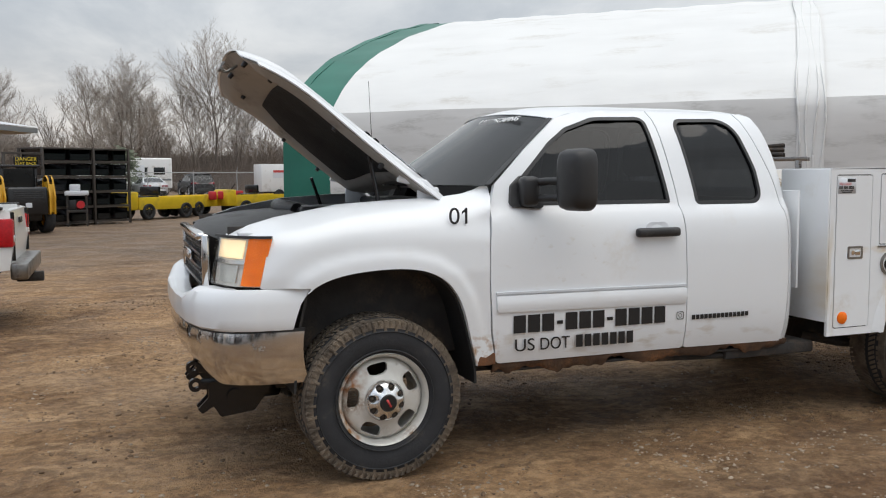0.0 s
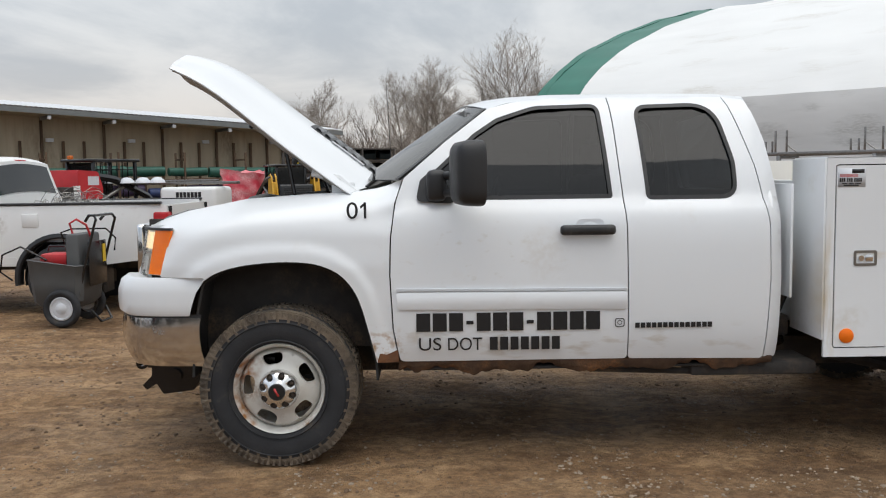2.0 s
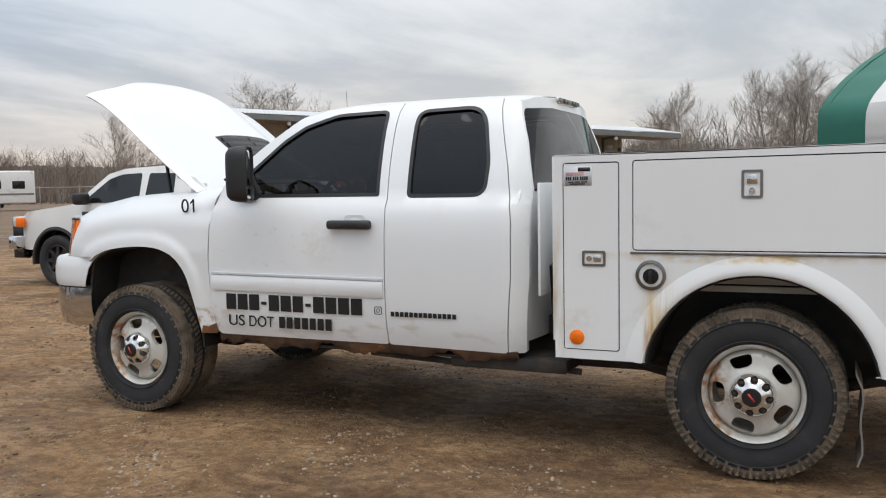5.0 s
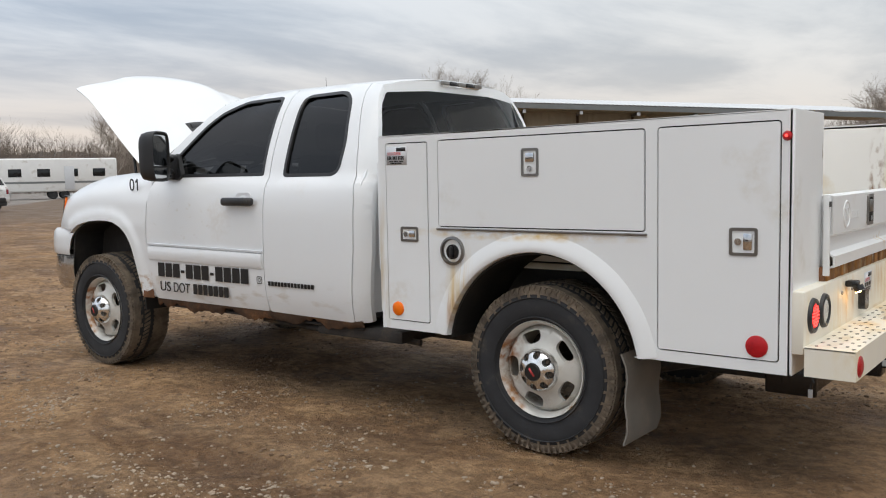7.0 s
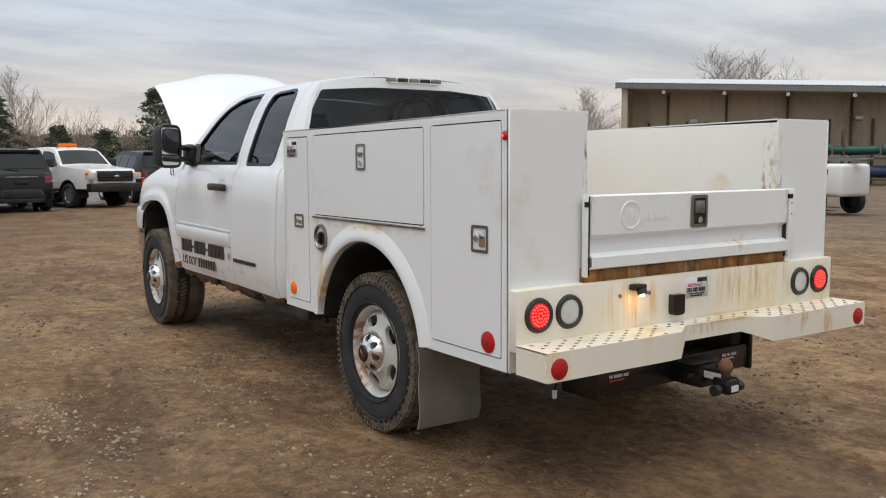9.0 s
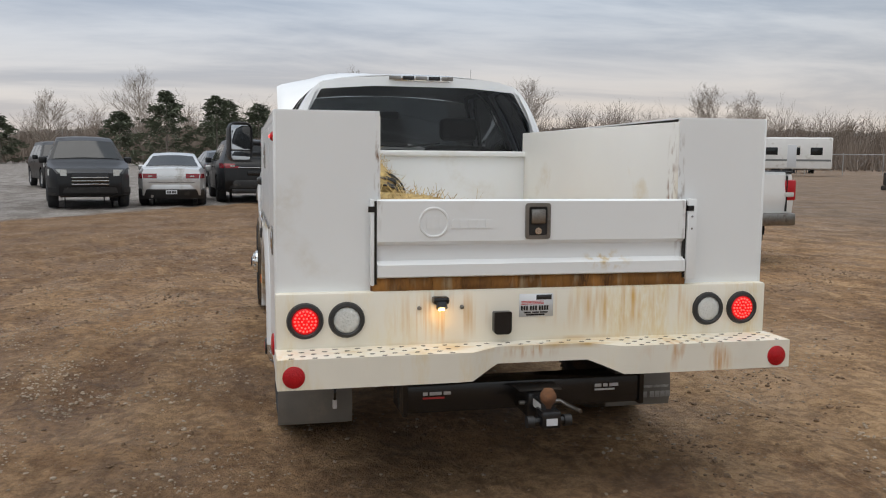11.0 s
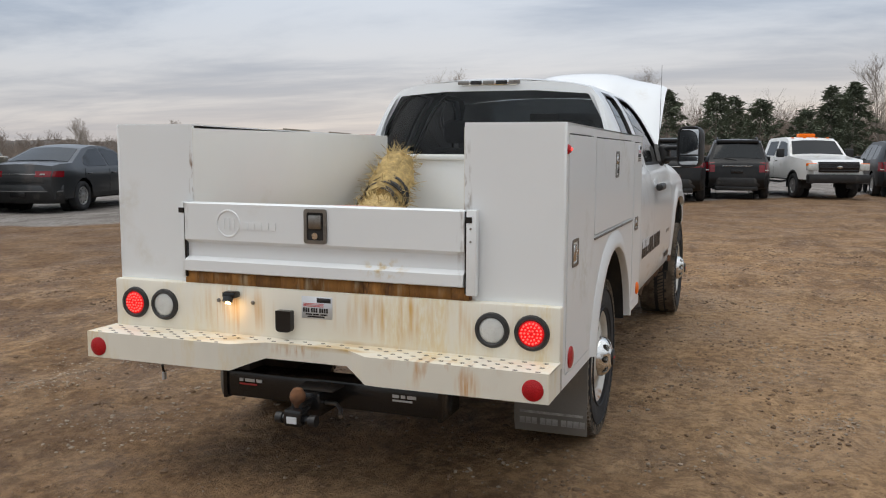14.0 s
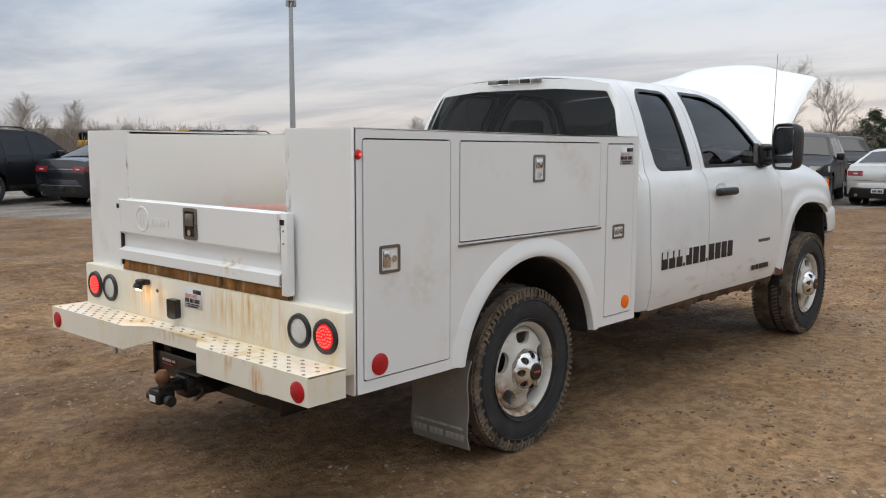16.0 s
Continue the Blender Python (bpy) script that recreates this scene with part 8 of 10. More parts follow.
def work_truck():
    h = radians(20)
    f = Vector((math.cos(h), math.sin(h), 0))
    c = Vector((-21.50, 3.30, 0)) - f * 1.75
    root = empty("white_work_truck", Matrix.Translation(c) @ Matrix.Rotation(h + math.pi, 4, "Z") @ Matrix.Scale(0.93, 4), "white heavy pickup with black grille and amber roof beacon", "pickup truck")
    P = PAINTS["white"]
    spec, wide = pickup_body(root, "crewtruck", P, True)
    W, r = spec["W"], spec["r"]
    for s in (-1, 1):
        for cx in (-spec["wb"] / 2, spec["wb"] / 2):
            car_wheel(r, 0.26, 8, WHEELSILVER, root, Matrix.Translation((cx, s * W / 2, r)) @ (Matrix.Identity(4) if s < 0 else Matrix.Rotation(math.pi, 4, "Z")))
        part("headlamp", box(-3.05, -2.85, s * 0.66, s * (W / 2 - 0.03), 0.92, 1.14, 0.03), CLEARLENS, root)
        part("turn_lamp", box(-3.04, -2.85, s * 0.70, s * (W / 2 - 0.025), 1.06, 1.15, 0.02), AMBER, root)
        part("door_mirror", box(-1.2, -1.05, s * (W / 2 + 0.03), s * (W / 2 + 0.28), 1.32, 1.62, 0.04, 3), BLACKPL, root)
        part("side_step", add_path(bmesh.new(), [(-1.2, s * (W / 2 - 0.1), 0.55), (-1.0, s * (W / 2 + 0.05), 0.50), (0.7, s * (W / 2 + 0.05), 0.50), (0.9, s * (W / 2 - 0.1), 0.55)], 0.04, 8), CHROME, root)
        part("tail_lamp", box(2.98, 3.11, s * (W / 2 - 0.2), s * (W / 2 - 0.01), 0.95, 1.25, 0.02), REDLENS, root)
    g = part("grille", box(-3.08, -2.9, -0.64, 0.64, 0.86, 1.20, 0.03), SMOOTHBLACK, root, "black grille")
    for k in range(3):
        part("grille_bar", box(-3.10, -3.05, -0.60, 0.60, 0.90 + 0.10 * k, 0.94 + 0.10 * k, 0.008), BLACKPL, g)
    part("emblem", lathe([(0.0, -3.115), (0.055, -3.110), (0.06, -3.09)], 20, "x", Matrix.Translation((0, 0, 1.03)) @ Matrix.Diagonal((1, 1.8, 0.7, 1))), CHROME, g)
    part("front_bumper", box(-3.16, -2.88, -0.98, 0.98, 0.52, 0.80, 0.04), BLACKPL, root, "black bumper")
    bc = part("roof_beacon", box(-0.45, -0.15, -0.28, 0.28, 2.0, 2.13, 0.04), AMBER, root, "amber roof beacon")
    for y in (-0.6, -0.2, 0.2, 0.6):
        part("cab_lamp", box(-0.72, -0.62, y - 0.04, y + 0.04, 1.975, 2.0, 0.008), AMBER, root)
    return root


work_truck()

# ---- yard machines and stores ----
DEEREYELLOW = mat("machine_yellow", (0.62, 0.33, 0.02), 0.45, vary=0.12, scale=4, dirt=(0.16, 0.11, 0.06), dirt_amount=0.2)
MACHINERED = mat("machine_red", (0.50, 0.02, 0.025), 0.45, vary=0.12, scale=4, dirt=(0.16, 0.07, 0.05), dirt_amount=0.15)
CARTYELLOW = mat("cart_yellow", (0.72, 0.50, 0.02), 0.45, vary=0.1, scale=4, dirt=(0.22, 0.16, 0.06), dirt_amount=0.15)
GREYTUB = mat("grey_plastic_tub", (0.085, 0.088, 0.09), 0.6, vary=0.15, scale=5, dirt=(0.15, 0.13, 0.11), dirt_amount=0.25)
BLUEROLL = mat("blue_tarp", (0.018, 0.035, 0.11), 0.5, vary=0.2, scale=4, bump=0.3, bump_scale=10)
GREENROLL = mat("green_tarp", (0.012, 0.085, 0.06), 0.5, vary=0.2, scale=4, bump=0.3, bump_scale=10)
PURPLEROLL = mat("purple_tarp", (0.045, 0.028, 0.07), 0.5, vary=0.2, scale=4, bump=0.3, bump_scale=10)
REDWRAP = mat("red_shrink_wrap", (0.62, 0.04, 0.07), 0.3, vary=0.3, scale=4, bump=0.8, bump_scale=6, dirt=(0.80, 0.50, 0.50), dirt_amount=0.65, dirt_scale=2.2)
ORANGE = mat("orange_paint", (0.70, 0.16, 0.02), 0.45, vary=0.1, scale=5)
BLUEPL = mat("blue_plastic", (0.04, 0.10, 0.36), 0.45, vary=0.12, scale=6)
PINKTUB = mat("faded_red_tub", (0.58, 0.33, 0.29), 0.6, vary=0.12, scale=6, dirt=(0.3, 0.24, 0.2), dirt_amount=0.2)
STRAW = mat("straw", (0.50, 0.36, 0.15), 0.9, vary=0.45, scale=30, bump=0.5, bump_scale=60)
WOODPALLET = mat("pallet_wood", (0.36, 0.27, 0.18), 0.85, vary=0.3, scale=8, bump=0.3, bump_scale=40, stretch=(1, 6, 6))


def skid_steer(name, m, body_mat, arm_mat, label, cab_mesh=False, tracks=False):
    """Skid-steer loader facing -x of m: tub, wheels, cab cage, lift arms, rear engine door."""
    root = empty(name, m, label, "skid steer", "yard machines")
    part("tub", box(-0.9, 0.9, -0.55, 0.55, 0.35, 0.95, 0.06, 3), SMOOTHBLACK, root)
    for s in (-1, 1):
        for x in (-0.55, 0.55):
            car_wheel(0.42, 0.30, 6, DEEREYELLOW if arm_mat is DEEREYELLOW else WHEELDARK, root, Matrix.Translation((x, s * 0.90, 0.42)) @ (Matrix.Identity(4) if s < 0 else Matrix.Rotation(math.pi, 4, "Z")))
        tower = [(0.55, 0.60, 0.05), (0.70, 1.15, 0.1), (0.80, 1.66, 0.05), (0.98, 1.72, 0.05), (1.12, 1.62, 0.05), (1.28, 1.10, 0.08), (1.24, 0.55, 0.05)]
        for y0 in (0.80, 0.66):
            up = part("lift_tower", sheet(rounded(tower, 0.05), [], lambda a, b, yy=s * y0: (a, yy, b), 0.0, 0.05, (0, -s, 0)), arm_mat, root)
        part("tower_bar", box(1.10, 1.20, s * 0.64, s * 0.80, 0.62, 1.45, 0.02), arm_mat, root)
        bm = bmesh.new()
        add_path(bm, [(1.05, s * 0.72, 1.62), (0.2, s * 0.72, 1.50), (-0.9, s * 0.72, 1.05), (-1.45, s * 0.72, 0.55), (-1.5, s * 0.6, 0.35)], [0.10, 0.10, 0.09, 0.085, 0.07], 6)
        part("lift_arm", bm, SMOOTHBLACK if body_mat is not MACHINERED else arm_mat, root)
        part("lift_cylinder", tube((0.75, s * 0.72, 0.9), (-0.2, s * 0.72, 1.35), 0.05), STEEL, root)
    eb = part("engine_door", box(0.80, 1.30, -0.58, 0.58, 0.55, 1.38, 0.08, 3), body_mat, root)
    for k in range(4):
        part("vent_slat", box(1.29, 1.31, -0.42, 0.42, 1.05 + 0.06 * k, 1.08 + 0.06 * k, 0.004), BLACKPL, eb)
    part("badge", box(1.298, 1.306, -0.09, 0.09, 0.78, 0.92, 0.01), LABEL, eb)
    # cab cage
    cg = bmesh.new()
    for x, y in ((-0.75, -0.48), (-0.75, 0.48), (0.62, -0.48), (0.62, 0.48)):
        add_box(cg, x - 0.04, x + 0.04, y - 0.04, y + 0.04, 0.9, 1.98, 0.01)
    for y in (-0.48, 0.48):
        for z in (1.25, 1.5, 1.75):
            add_box(cg, -0.72, 0.6, y - 0.012, y + 0.012, z - 0.012, z + 0.012)
        for x in np.linspace(-0.5, 0.4, 6):
            add_box(cg, x - 0.008, x + 0.008, y - 0.012, y + 0.012, 1.0, 1.95)
    part("cab_cage", cg, SMOOTHBLACK, root)
    part("cab_roof", box(-0.88, 0.78, -0.56, 0.56, 1.95, 2.03, 0.03), SMOOTHBLACK, root)
    part("cab_glass", box(0.58, 0.60, -0.44, 0.44, 1.35, 1.93), CARGLOSS, root)
    part("seat", box(-0.1, 0.4, -0.26, 0.26, 0.95, 1.45, 0.06), SEATCLOTH, root)
    part("bucket", thicken(grid([[(x, y, z) for x, z in ((-1.5, 0.70), (-1.42, 0.30), (-1.55, 0.12), (-2.1, 0.08))] for y in (-0.95, 0.95)]), 0.03), RUST, root)
    return root


deere = skid_steer("skid_steer", at(-3.74, 21.43, 0, Matrix.Rotation(radians(-65), 4, "Z") @ Matrix.Scale(0.9, 4)), SMOOTHBLACK, DEEREYELLOW, "black and yellow skid steer loader seen from behind")
thom = skid_steer("skid_steer", at(-7.82, 17.39, 0, Matrix.Rotation(radians(-118), 4, "Z") @ Matrix.Scale(0.97, 4)), MACHINERED, SMOOTHBLACK, "red skid steer loader with white bars on its side")
UP = Matrix.Rotation(radians(90), 4, "Z")
tw = part("red_side_cover", sheet(rounded([(0.70, 0.62, 0.05), (0.66, 1.30, 0.1), (0.80, 1.70, 0.1), (1.42, 1.74, 0.06), (1.42, 0.62, 0.04)], 0.05), [], lambda a, b: (a, 0.84, b), 0.2, 0.04, (0, -1, 0)), MACHINERED, thom)
bars("plain_bar", [0.11] * 5, 0.20, 0.03, WHITEINK, tw, at(1.36, 0.8415, 0.68, RIGHT @ UP))
bars("plain_bar", [0.34], 0.22, 0, LABEL, tw, at(1.12, 0.8415, 1.36, RIGHT))
bars("plain_bar", [0.1, 0.1, 0.1], 0.14, 0.03, WHITEINK, tw, at(1.10, 0.8415, 0.72, RIGHT))
tw2 = part("red_rear_cover", box(1.34, 1.37, -0.83, 0.83, 0.62, 1.74, 0.01), MACHINERED, thom)
bars("plain_bar", [0.10] * 6, 0.12, 0.03, WHITEINK, tw2, at(1.3705, -0.60, 0.75, REAR @ UP))
part("rear_box", box(1.37, 1.62, 0.1, 0.78, 0.75, 1.32, 0.03), FRAME, thom)
part("beacon", box(0.5, 0.62, -0.5, -0.38, 2.03, 2.13, 0.02), ORANGE, thom, "orange beacon")


RACKSTEEL = mat("dark_rack_steel", (0.055, 0.045, 0.038), 0.6, vary=0.3, scale=5)


def basket_rack(m, label, w=2.1):
    """Five tiers of black steel baskets in an open frame."""
    root = empty("basket_rack", m, label, "rack", "basket racks")
    h = 2.40
    for x in (0, w):
        for y in (0, 1.1):
            part("post", box(x - 0.03, x + 0.035, y - 0.035, y + 0.035, 0, h, 0.006), RACKSTEEL, root)
    for k in range(5):
        z = 0.10 + k * 0.468
        rb = bmesh.new()
        for y in (0, 1.1):
            add_box(rb, 0, w, y - 0.03, y + 0.03, z - 0.04, z + 0.03)
        for x in (0, w):
            add_box(rb, x - 0.03, x + 0.03, 0, 1.1, z - 0.04, z + 0.03)
        part("tier_rail", rb, RACKSTEEL, root)
        cols = 2
        for c in range(cols):
            xa, xb = 0.06 + c * w / cols, w / cols * (c + 1) - 0.06
            part("basket", thicken(grid([[(x, y, z2) for x, z2 in ((xa, z + 0.40), (xa + 0.06, z + 0.05), (xb - 0.06, z + 0.05), (xb, z + 0.40))] for y in (0.02, 1.08)]), 0.012), SMOOTHBLACK, root, "black basket")
            part("basket_back", box(xa, xb, 1.02, 1.04, z + 0.05, z + 0.42), SMOOTHBLACK, root)
            part("basket_front", box(xa + 0.03, xb - 0.03, 0.02, 0.035, z + 0.05, z + 0.24), SMOOTHBLACK, root)
    part("top_rail", box(0, w, -0.03, 1.13, h - 0.05, h, 0.006), RACKSTEEL, root)
    return root


r1 = basket_rack(at(-3.11, 23.85, 0, Matrix.Rotation(radians(40), 4, "Z")), "tall steel rack stacked with black baskets", 1.80)
r2 = basket_rack(at(-1.71, 24.96, 0, Matrix.Rotation(radians(33), 4, "Z")), "tall steel rack stacked with black baskets", 1.25)
for z in (1.80, 2.20):
    part("side_rail", box(-1.25, 0.0, -0.03, 0.03, z - 0.03, z + 0.03, 0.005), RACKSTEEL, r1)
part("post", box(-1.29, -1.22, -0.035, 0.035, 0, 2.23, 0.006), RACKSTEEL, r1)
YELLOWINK = mat("yellow_paint", (0.75, 0.55, 0.03), 0.5, vary=0.1, scale=20)
sg = part("warning_board", box(-0.98, -0.18, -0.06, -0.045, 1.84, 2.10, 0.005), SMOOTHBLACK, r1, "black board with yellow warning words")
letters("warning_words", "DANGER", 0.16, YELLOWINK, sg, at(-0.94, -0.062, 1.98, LEFT), 0.001, "", 0.70)
letters("warning_words", "STAY BACK", 0.13, YELLOWINK, sg, at(-0.94, -0.062, 1.86, LEFT), 0.001, "", 0.70)


def yard_cart(m, label, length, engine=False, seat=True):
    """Low yellow utility cart with a flat deck."""
    root = empty("utility_cart", m, label, "utility cart", "yellow carts")
    part("deck", box(0, length, -0.6, 0.6, 0.50, 0.58, 0.01), CARTYELLOW, root)
    for s in (-1, 1):
        part("side_board", box(0.02, length - 0.02, s * 0.58, s * 0.61, 0.34, 0.78, 0.01), CARTYELLOW, root)
        for x in (0.45, length - 0.45):
            car_wheel(0.28, 0.2, 6, WHEELDARK, root, Matrix.Translation((x, s * 0.64, 0.28)) @ (Matrix.Identity(4) if s < 0 else Matrix.Rotation(math.pi, 4, "Z")))
    if seat:
        part("nose", box(-0.35, 0.05, -0.58, 0.58, 0.34, 0.98, 0.05), CARTYELLOW, root)
        part("bench", box(0.55, 1.0, -0.5, 0.5, 0.7, 0.82, 0.03), SMOOTHBLACK, root)
        part("bench_back", box(0.98, 1.08, -0.5, 0.5, 0.82, 1.15, 0.03), SMOOTHBLACK, root)
        part("tiller", tube((0.15, 0.2, 0.9), (0.4, 0.2, 1.2), 0.02), SMOOTHBLACK, root)
    return root


yard_cart(at(-0.72, 27.70, 0, Matrix.Rotation(radians(38), 4, "Z")), "yellow utility cart with a black bench", 2.6)
yard_cart(at(1.14, 29.62, 0, Matrix.Rotation(radians(48), 4, "Z")), "yellow flatbed trailer cart", 2.8, seat=False)
yard_cart(at(3.14, 30.69, 0, Matrix.Rotation(radians(20), 4, "Z")), "yellow utility cart loaded with red cans", 2.4)
for i in range(4):
    tagged(part("fuel_can", box(2.3 + 0.4 * i, 2.6 + 0.4 * i, 29.9 + 0.42 * i, 30.2 + 0.42 * i, 0.60, 0.92, 0.05), MACHINERED), "red fuel can on a yellow cart", "fuel can", "fuel cans")
# small engine pump on a stand behind the skid steer
pu = empty("engine_pump", at(-2.20, 24.08, 0), "small white and red engine pump on a steel stand", "pump")
part("stand", box(-0.3, 0.3, -0.25, 0.25, 0.42, 0.50, 0.02), FRAME, pu)
for x in (-0.27, 0.27):
    for y in (-0.22, 0.22):
        part("leg", box(x - 0.025, x + 0.025, y - 0.025, y + 0.025, 0, 0.95), FRAME, pu)
part("tank", box(-0.34, 0.34, -0.25, 0.25, 0.93, 1.08, 0.04), LABEL, pu)
part("hopper", box(-0.2, 0.1, -0.15, 0.15, 1.08, 1.28, 0.03), LABEL, pu)
part("engine", tube((0.1, -0.26, 0.66), (0.1, 0.2, 0.66), 0.12), MACHINERED, pu)
part("motor", box(-0.26, -0.02, -0.2, 0.2, 0.50, 0.80, 0.03), BLACKPL, pu)


def light_tower():
    root = empty("light_tower", at(-5.27, 17.04, 0, Matrix.Rotation(radians(-12), 4, "Z")), "white towable light tower with its mast folded down", "light tower")
    part("housing", box(-0.76, 0.76, -0.5, 0.5, 0.45, 1.24, 0.10, 3), PAINTS["white"], root)
    bars("plain_bar", [0.08] * 7, 0.13, 0.02, INK, root, at(-0.30, -0.503, 0.98, LEFT))
    mast = part("mast", box(-1.9, 1.15, -0.1, 0.1, 1.30, 1.37, 0.01), STEEL, root)
    part("inner_mast", box(-2.1, 0.6, -0.06, 0.06, 1.375, 1.42, 0.01), STEEL, root)
    for i, x in enumerate((-2.15, -1.75, -1.30, -0.90)):
        lamp = part("lamp_head", lathe([(0.0, 0.10), (0.09, 0.085), (0.17, 0.02), (0.20, -0.05), (0.0, -0.055)], 20, "z", Matrix.Translation((x, -0.30, 1.40))), LABEL, root, "silver lamp head")
        part("lens", lathe([(0.0, -0.065), (0.17, -0.060)], 20, "z", Matrix.Translation((x, -0.30, 1.40))), CLEARLENS, lamp)
    for s in (-1, 1):
        car_wheel(0.33, 0.2, 6, WHEELDARK, root, Matrix.Translation((0.1, s * 0.72, 0.33)) @ (Matrix.Identity(4) if s < 0 else Matrix.Rotation(math.pi, 4, "Z")))
    part("drawbar", box(-2.2, -0.9, -0.05, 0.05, 0.42, 0.52), FRAME, root)
    part("jack", tube((-1.9, 0, 0), (-1.9, 0, 0.8), 0.035), STEEL, root)
    return root


light_tower()
# pallet in red wrap, tarpaulin rolls along the shed wall, pallets
rw = empty("wrapped_pallet", at(-6.26, 26.60, 0, Matrix.Rotation(radians(10), 4, "Z")), "pallet of goods in torn red shrink wrap", "pallet")
bm = bmesh.new()
bmesh.ops.create_cube(bm, size=1.0, matrix=Matrix.Translation((0.1, 0, 0.92)) @ Matrix.Diagonal((1.45, 1.1, 1.45, 1)))
bmesh.ops.subdivide_edges(bm, edges=bm.edges[:], cuts=7, use_grid_fill=True)
for v in bm.verts:
    v.co += Vector(noise.noise_vector(v.co * 2.3)) * 0.16 + Vector(noise.noise_vector(v.co * 7)) * 0.05
part("wrap", smooth_all(bm), REDWRAP, rw)
for k in range(3):
    part("pallet_board", box(-1.0, 1.0, -0.6 + 0.5 * k, -0.4 + 0.5 * k, 0.0, 0.14), WOODPALLET, rw)
rnd = random.Random(17)
sd, sn = Vector((0.818, 0.575, 0)), Vector((0.575, -0.818, 0))
for i in range(16):
    p = Vector((-29.55, 34.33, 0)) + sd * (9.0 + i * 1.15) + sn * (0.6 + rnd.uniform(-0.3, 0.3))
    z = 0.35 + 1.1 * (i % 2) + rnd.uniform(0, 0.2)
    roll = bmesh.new()
    r0 = rnd.uniform(0.22, 0.34)
    add_path(roll, [p - sd * 1.1 + Vector((0, 0, z + r0)), p + Vector((0, 0, z + r0 * 0.9)), p + sd * 1.1 + Vector((0, 0, z + r0))], [r0 * 0.9, r0, r0 * 0.92], 12)
    tagged(part("tarp_roll", roll, (BLUEROLL, GREENROLL, PURPLEROLL, GREENROLL)[i % 4]), "rolled tarpaulin on a rack by the shed wall", "tarpaulin roll", "tarpaulin rolls")
for i in range(6):
    p = Vector((-29.55, 34.33, 0)) + sd * (8.2 + i * 3.6) + sn * 0.2
    rk = empty("storage_rack", Matrix.Translation(p) @ Matrix.Rotation(math.atan2(sd.y, sd.x), 4, "Z"), "brown steel storage frame against the shed", "rack", "storage frames")
    for y in (-1.2, 0.3):
        part("upright", box(-0.05, 0.05, y - 0.05, y + 0.05, 0, 2.9, 0.008), POST, rk)
    for z in (0.3, 1.4, 2.5):
        part("arm", box(-0.04, 0.04, -1.2, 0.3, z - 0.05, z + 0.05, 0.008), POST, rk)
    for z in (0.3, 1.4):
        part("shelf_bar", box(0, 3.5, -0.9, -0.8, z - 0.05, z + 0.05, 0.008), POST, rk)
for i, (x, y, c, w, h) in enumerate([(-25.4, 31.2, ORANGE, 0.9, 1.7), (-23.6, 30.4, FRAME, 1.6, 1.1), (-24.7, 27.4, ORANGE, 1.3, 0.5), (-21.9, 28.9, WOODPALLET, 1.6, 0.4), (-20.7, 31.4, LABEL, 1.8, 0.5), (-26.5, 28.2, FRAME, 1.5, 0.8)]):
    eq = empty("yard_equipment", at(x, y, 0, Matrix.Rotation(0.4 * i, 4, "Z")), "stored yard equipment standing by the shed", "equipment", "stored equipment")
    part("body", box(-w / 2, w / 2, -0.4, 0.4, 0.2, h, 0.05), c, eq)
    part("base", box(-w / 2 - 0.05, w / 2 + 0.05, -0.45, 0.45, 0.0, 0.2, 0.02), FRAME, eq)
    part("guard", add_path(bmesh.new(), [(-w / 2, -0.35, h), (-w / 2, -0.35, h + 0.3), (w / 2, -0.35, h + 0.3), (w / 2, -0.35, h)], 0.02, 6), SMOOTHBLACK, eq)


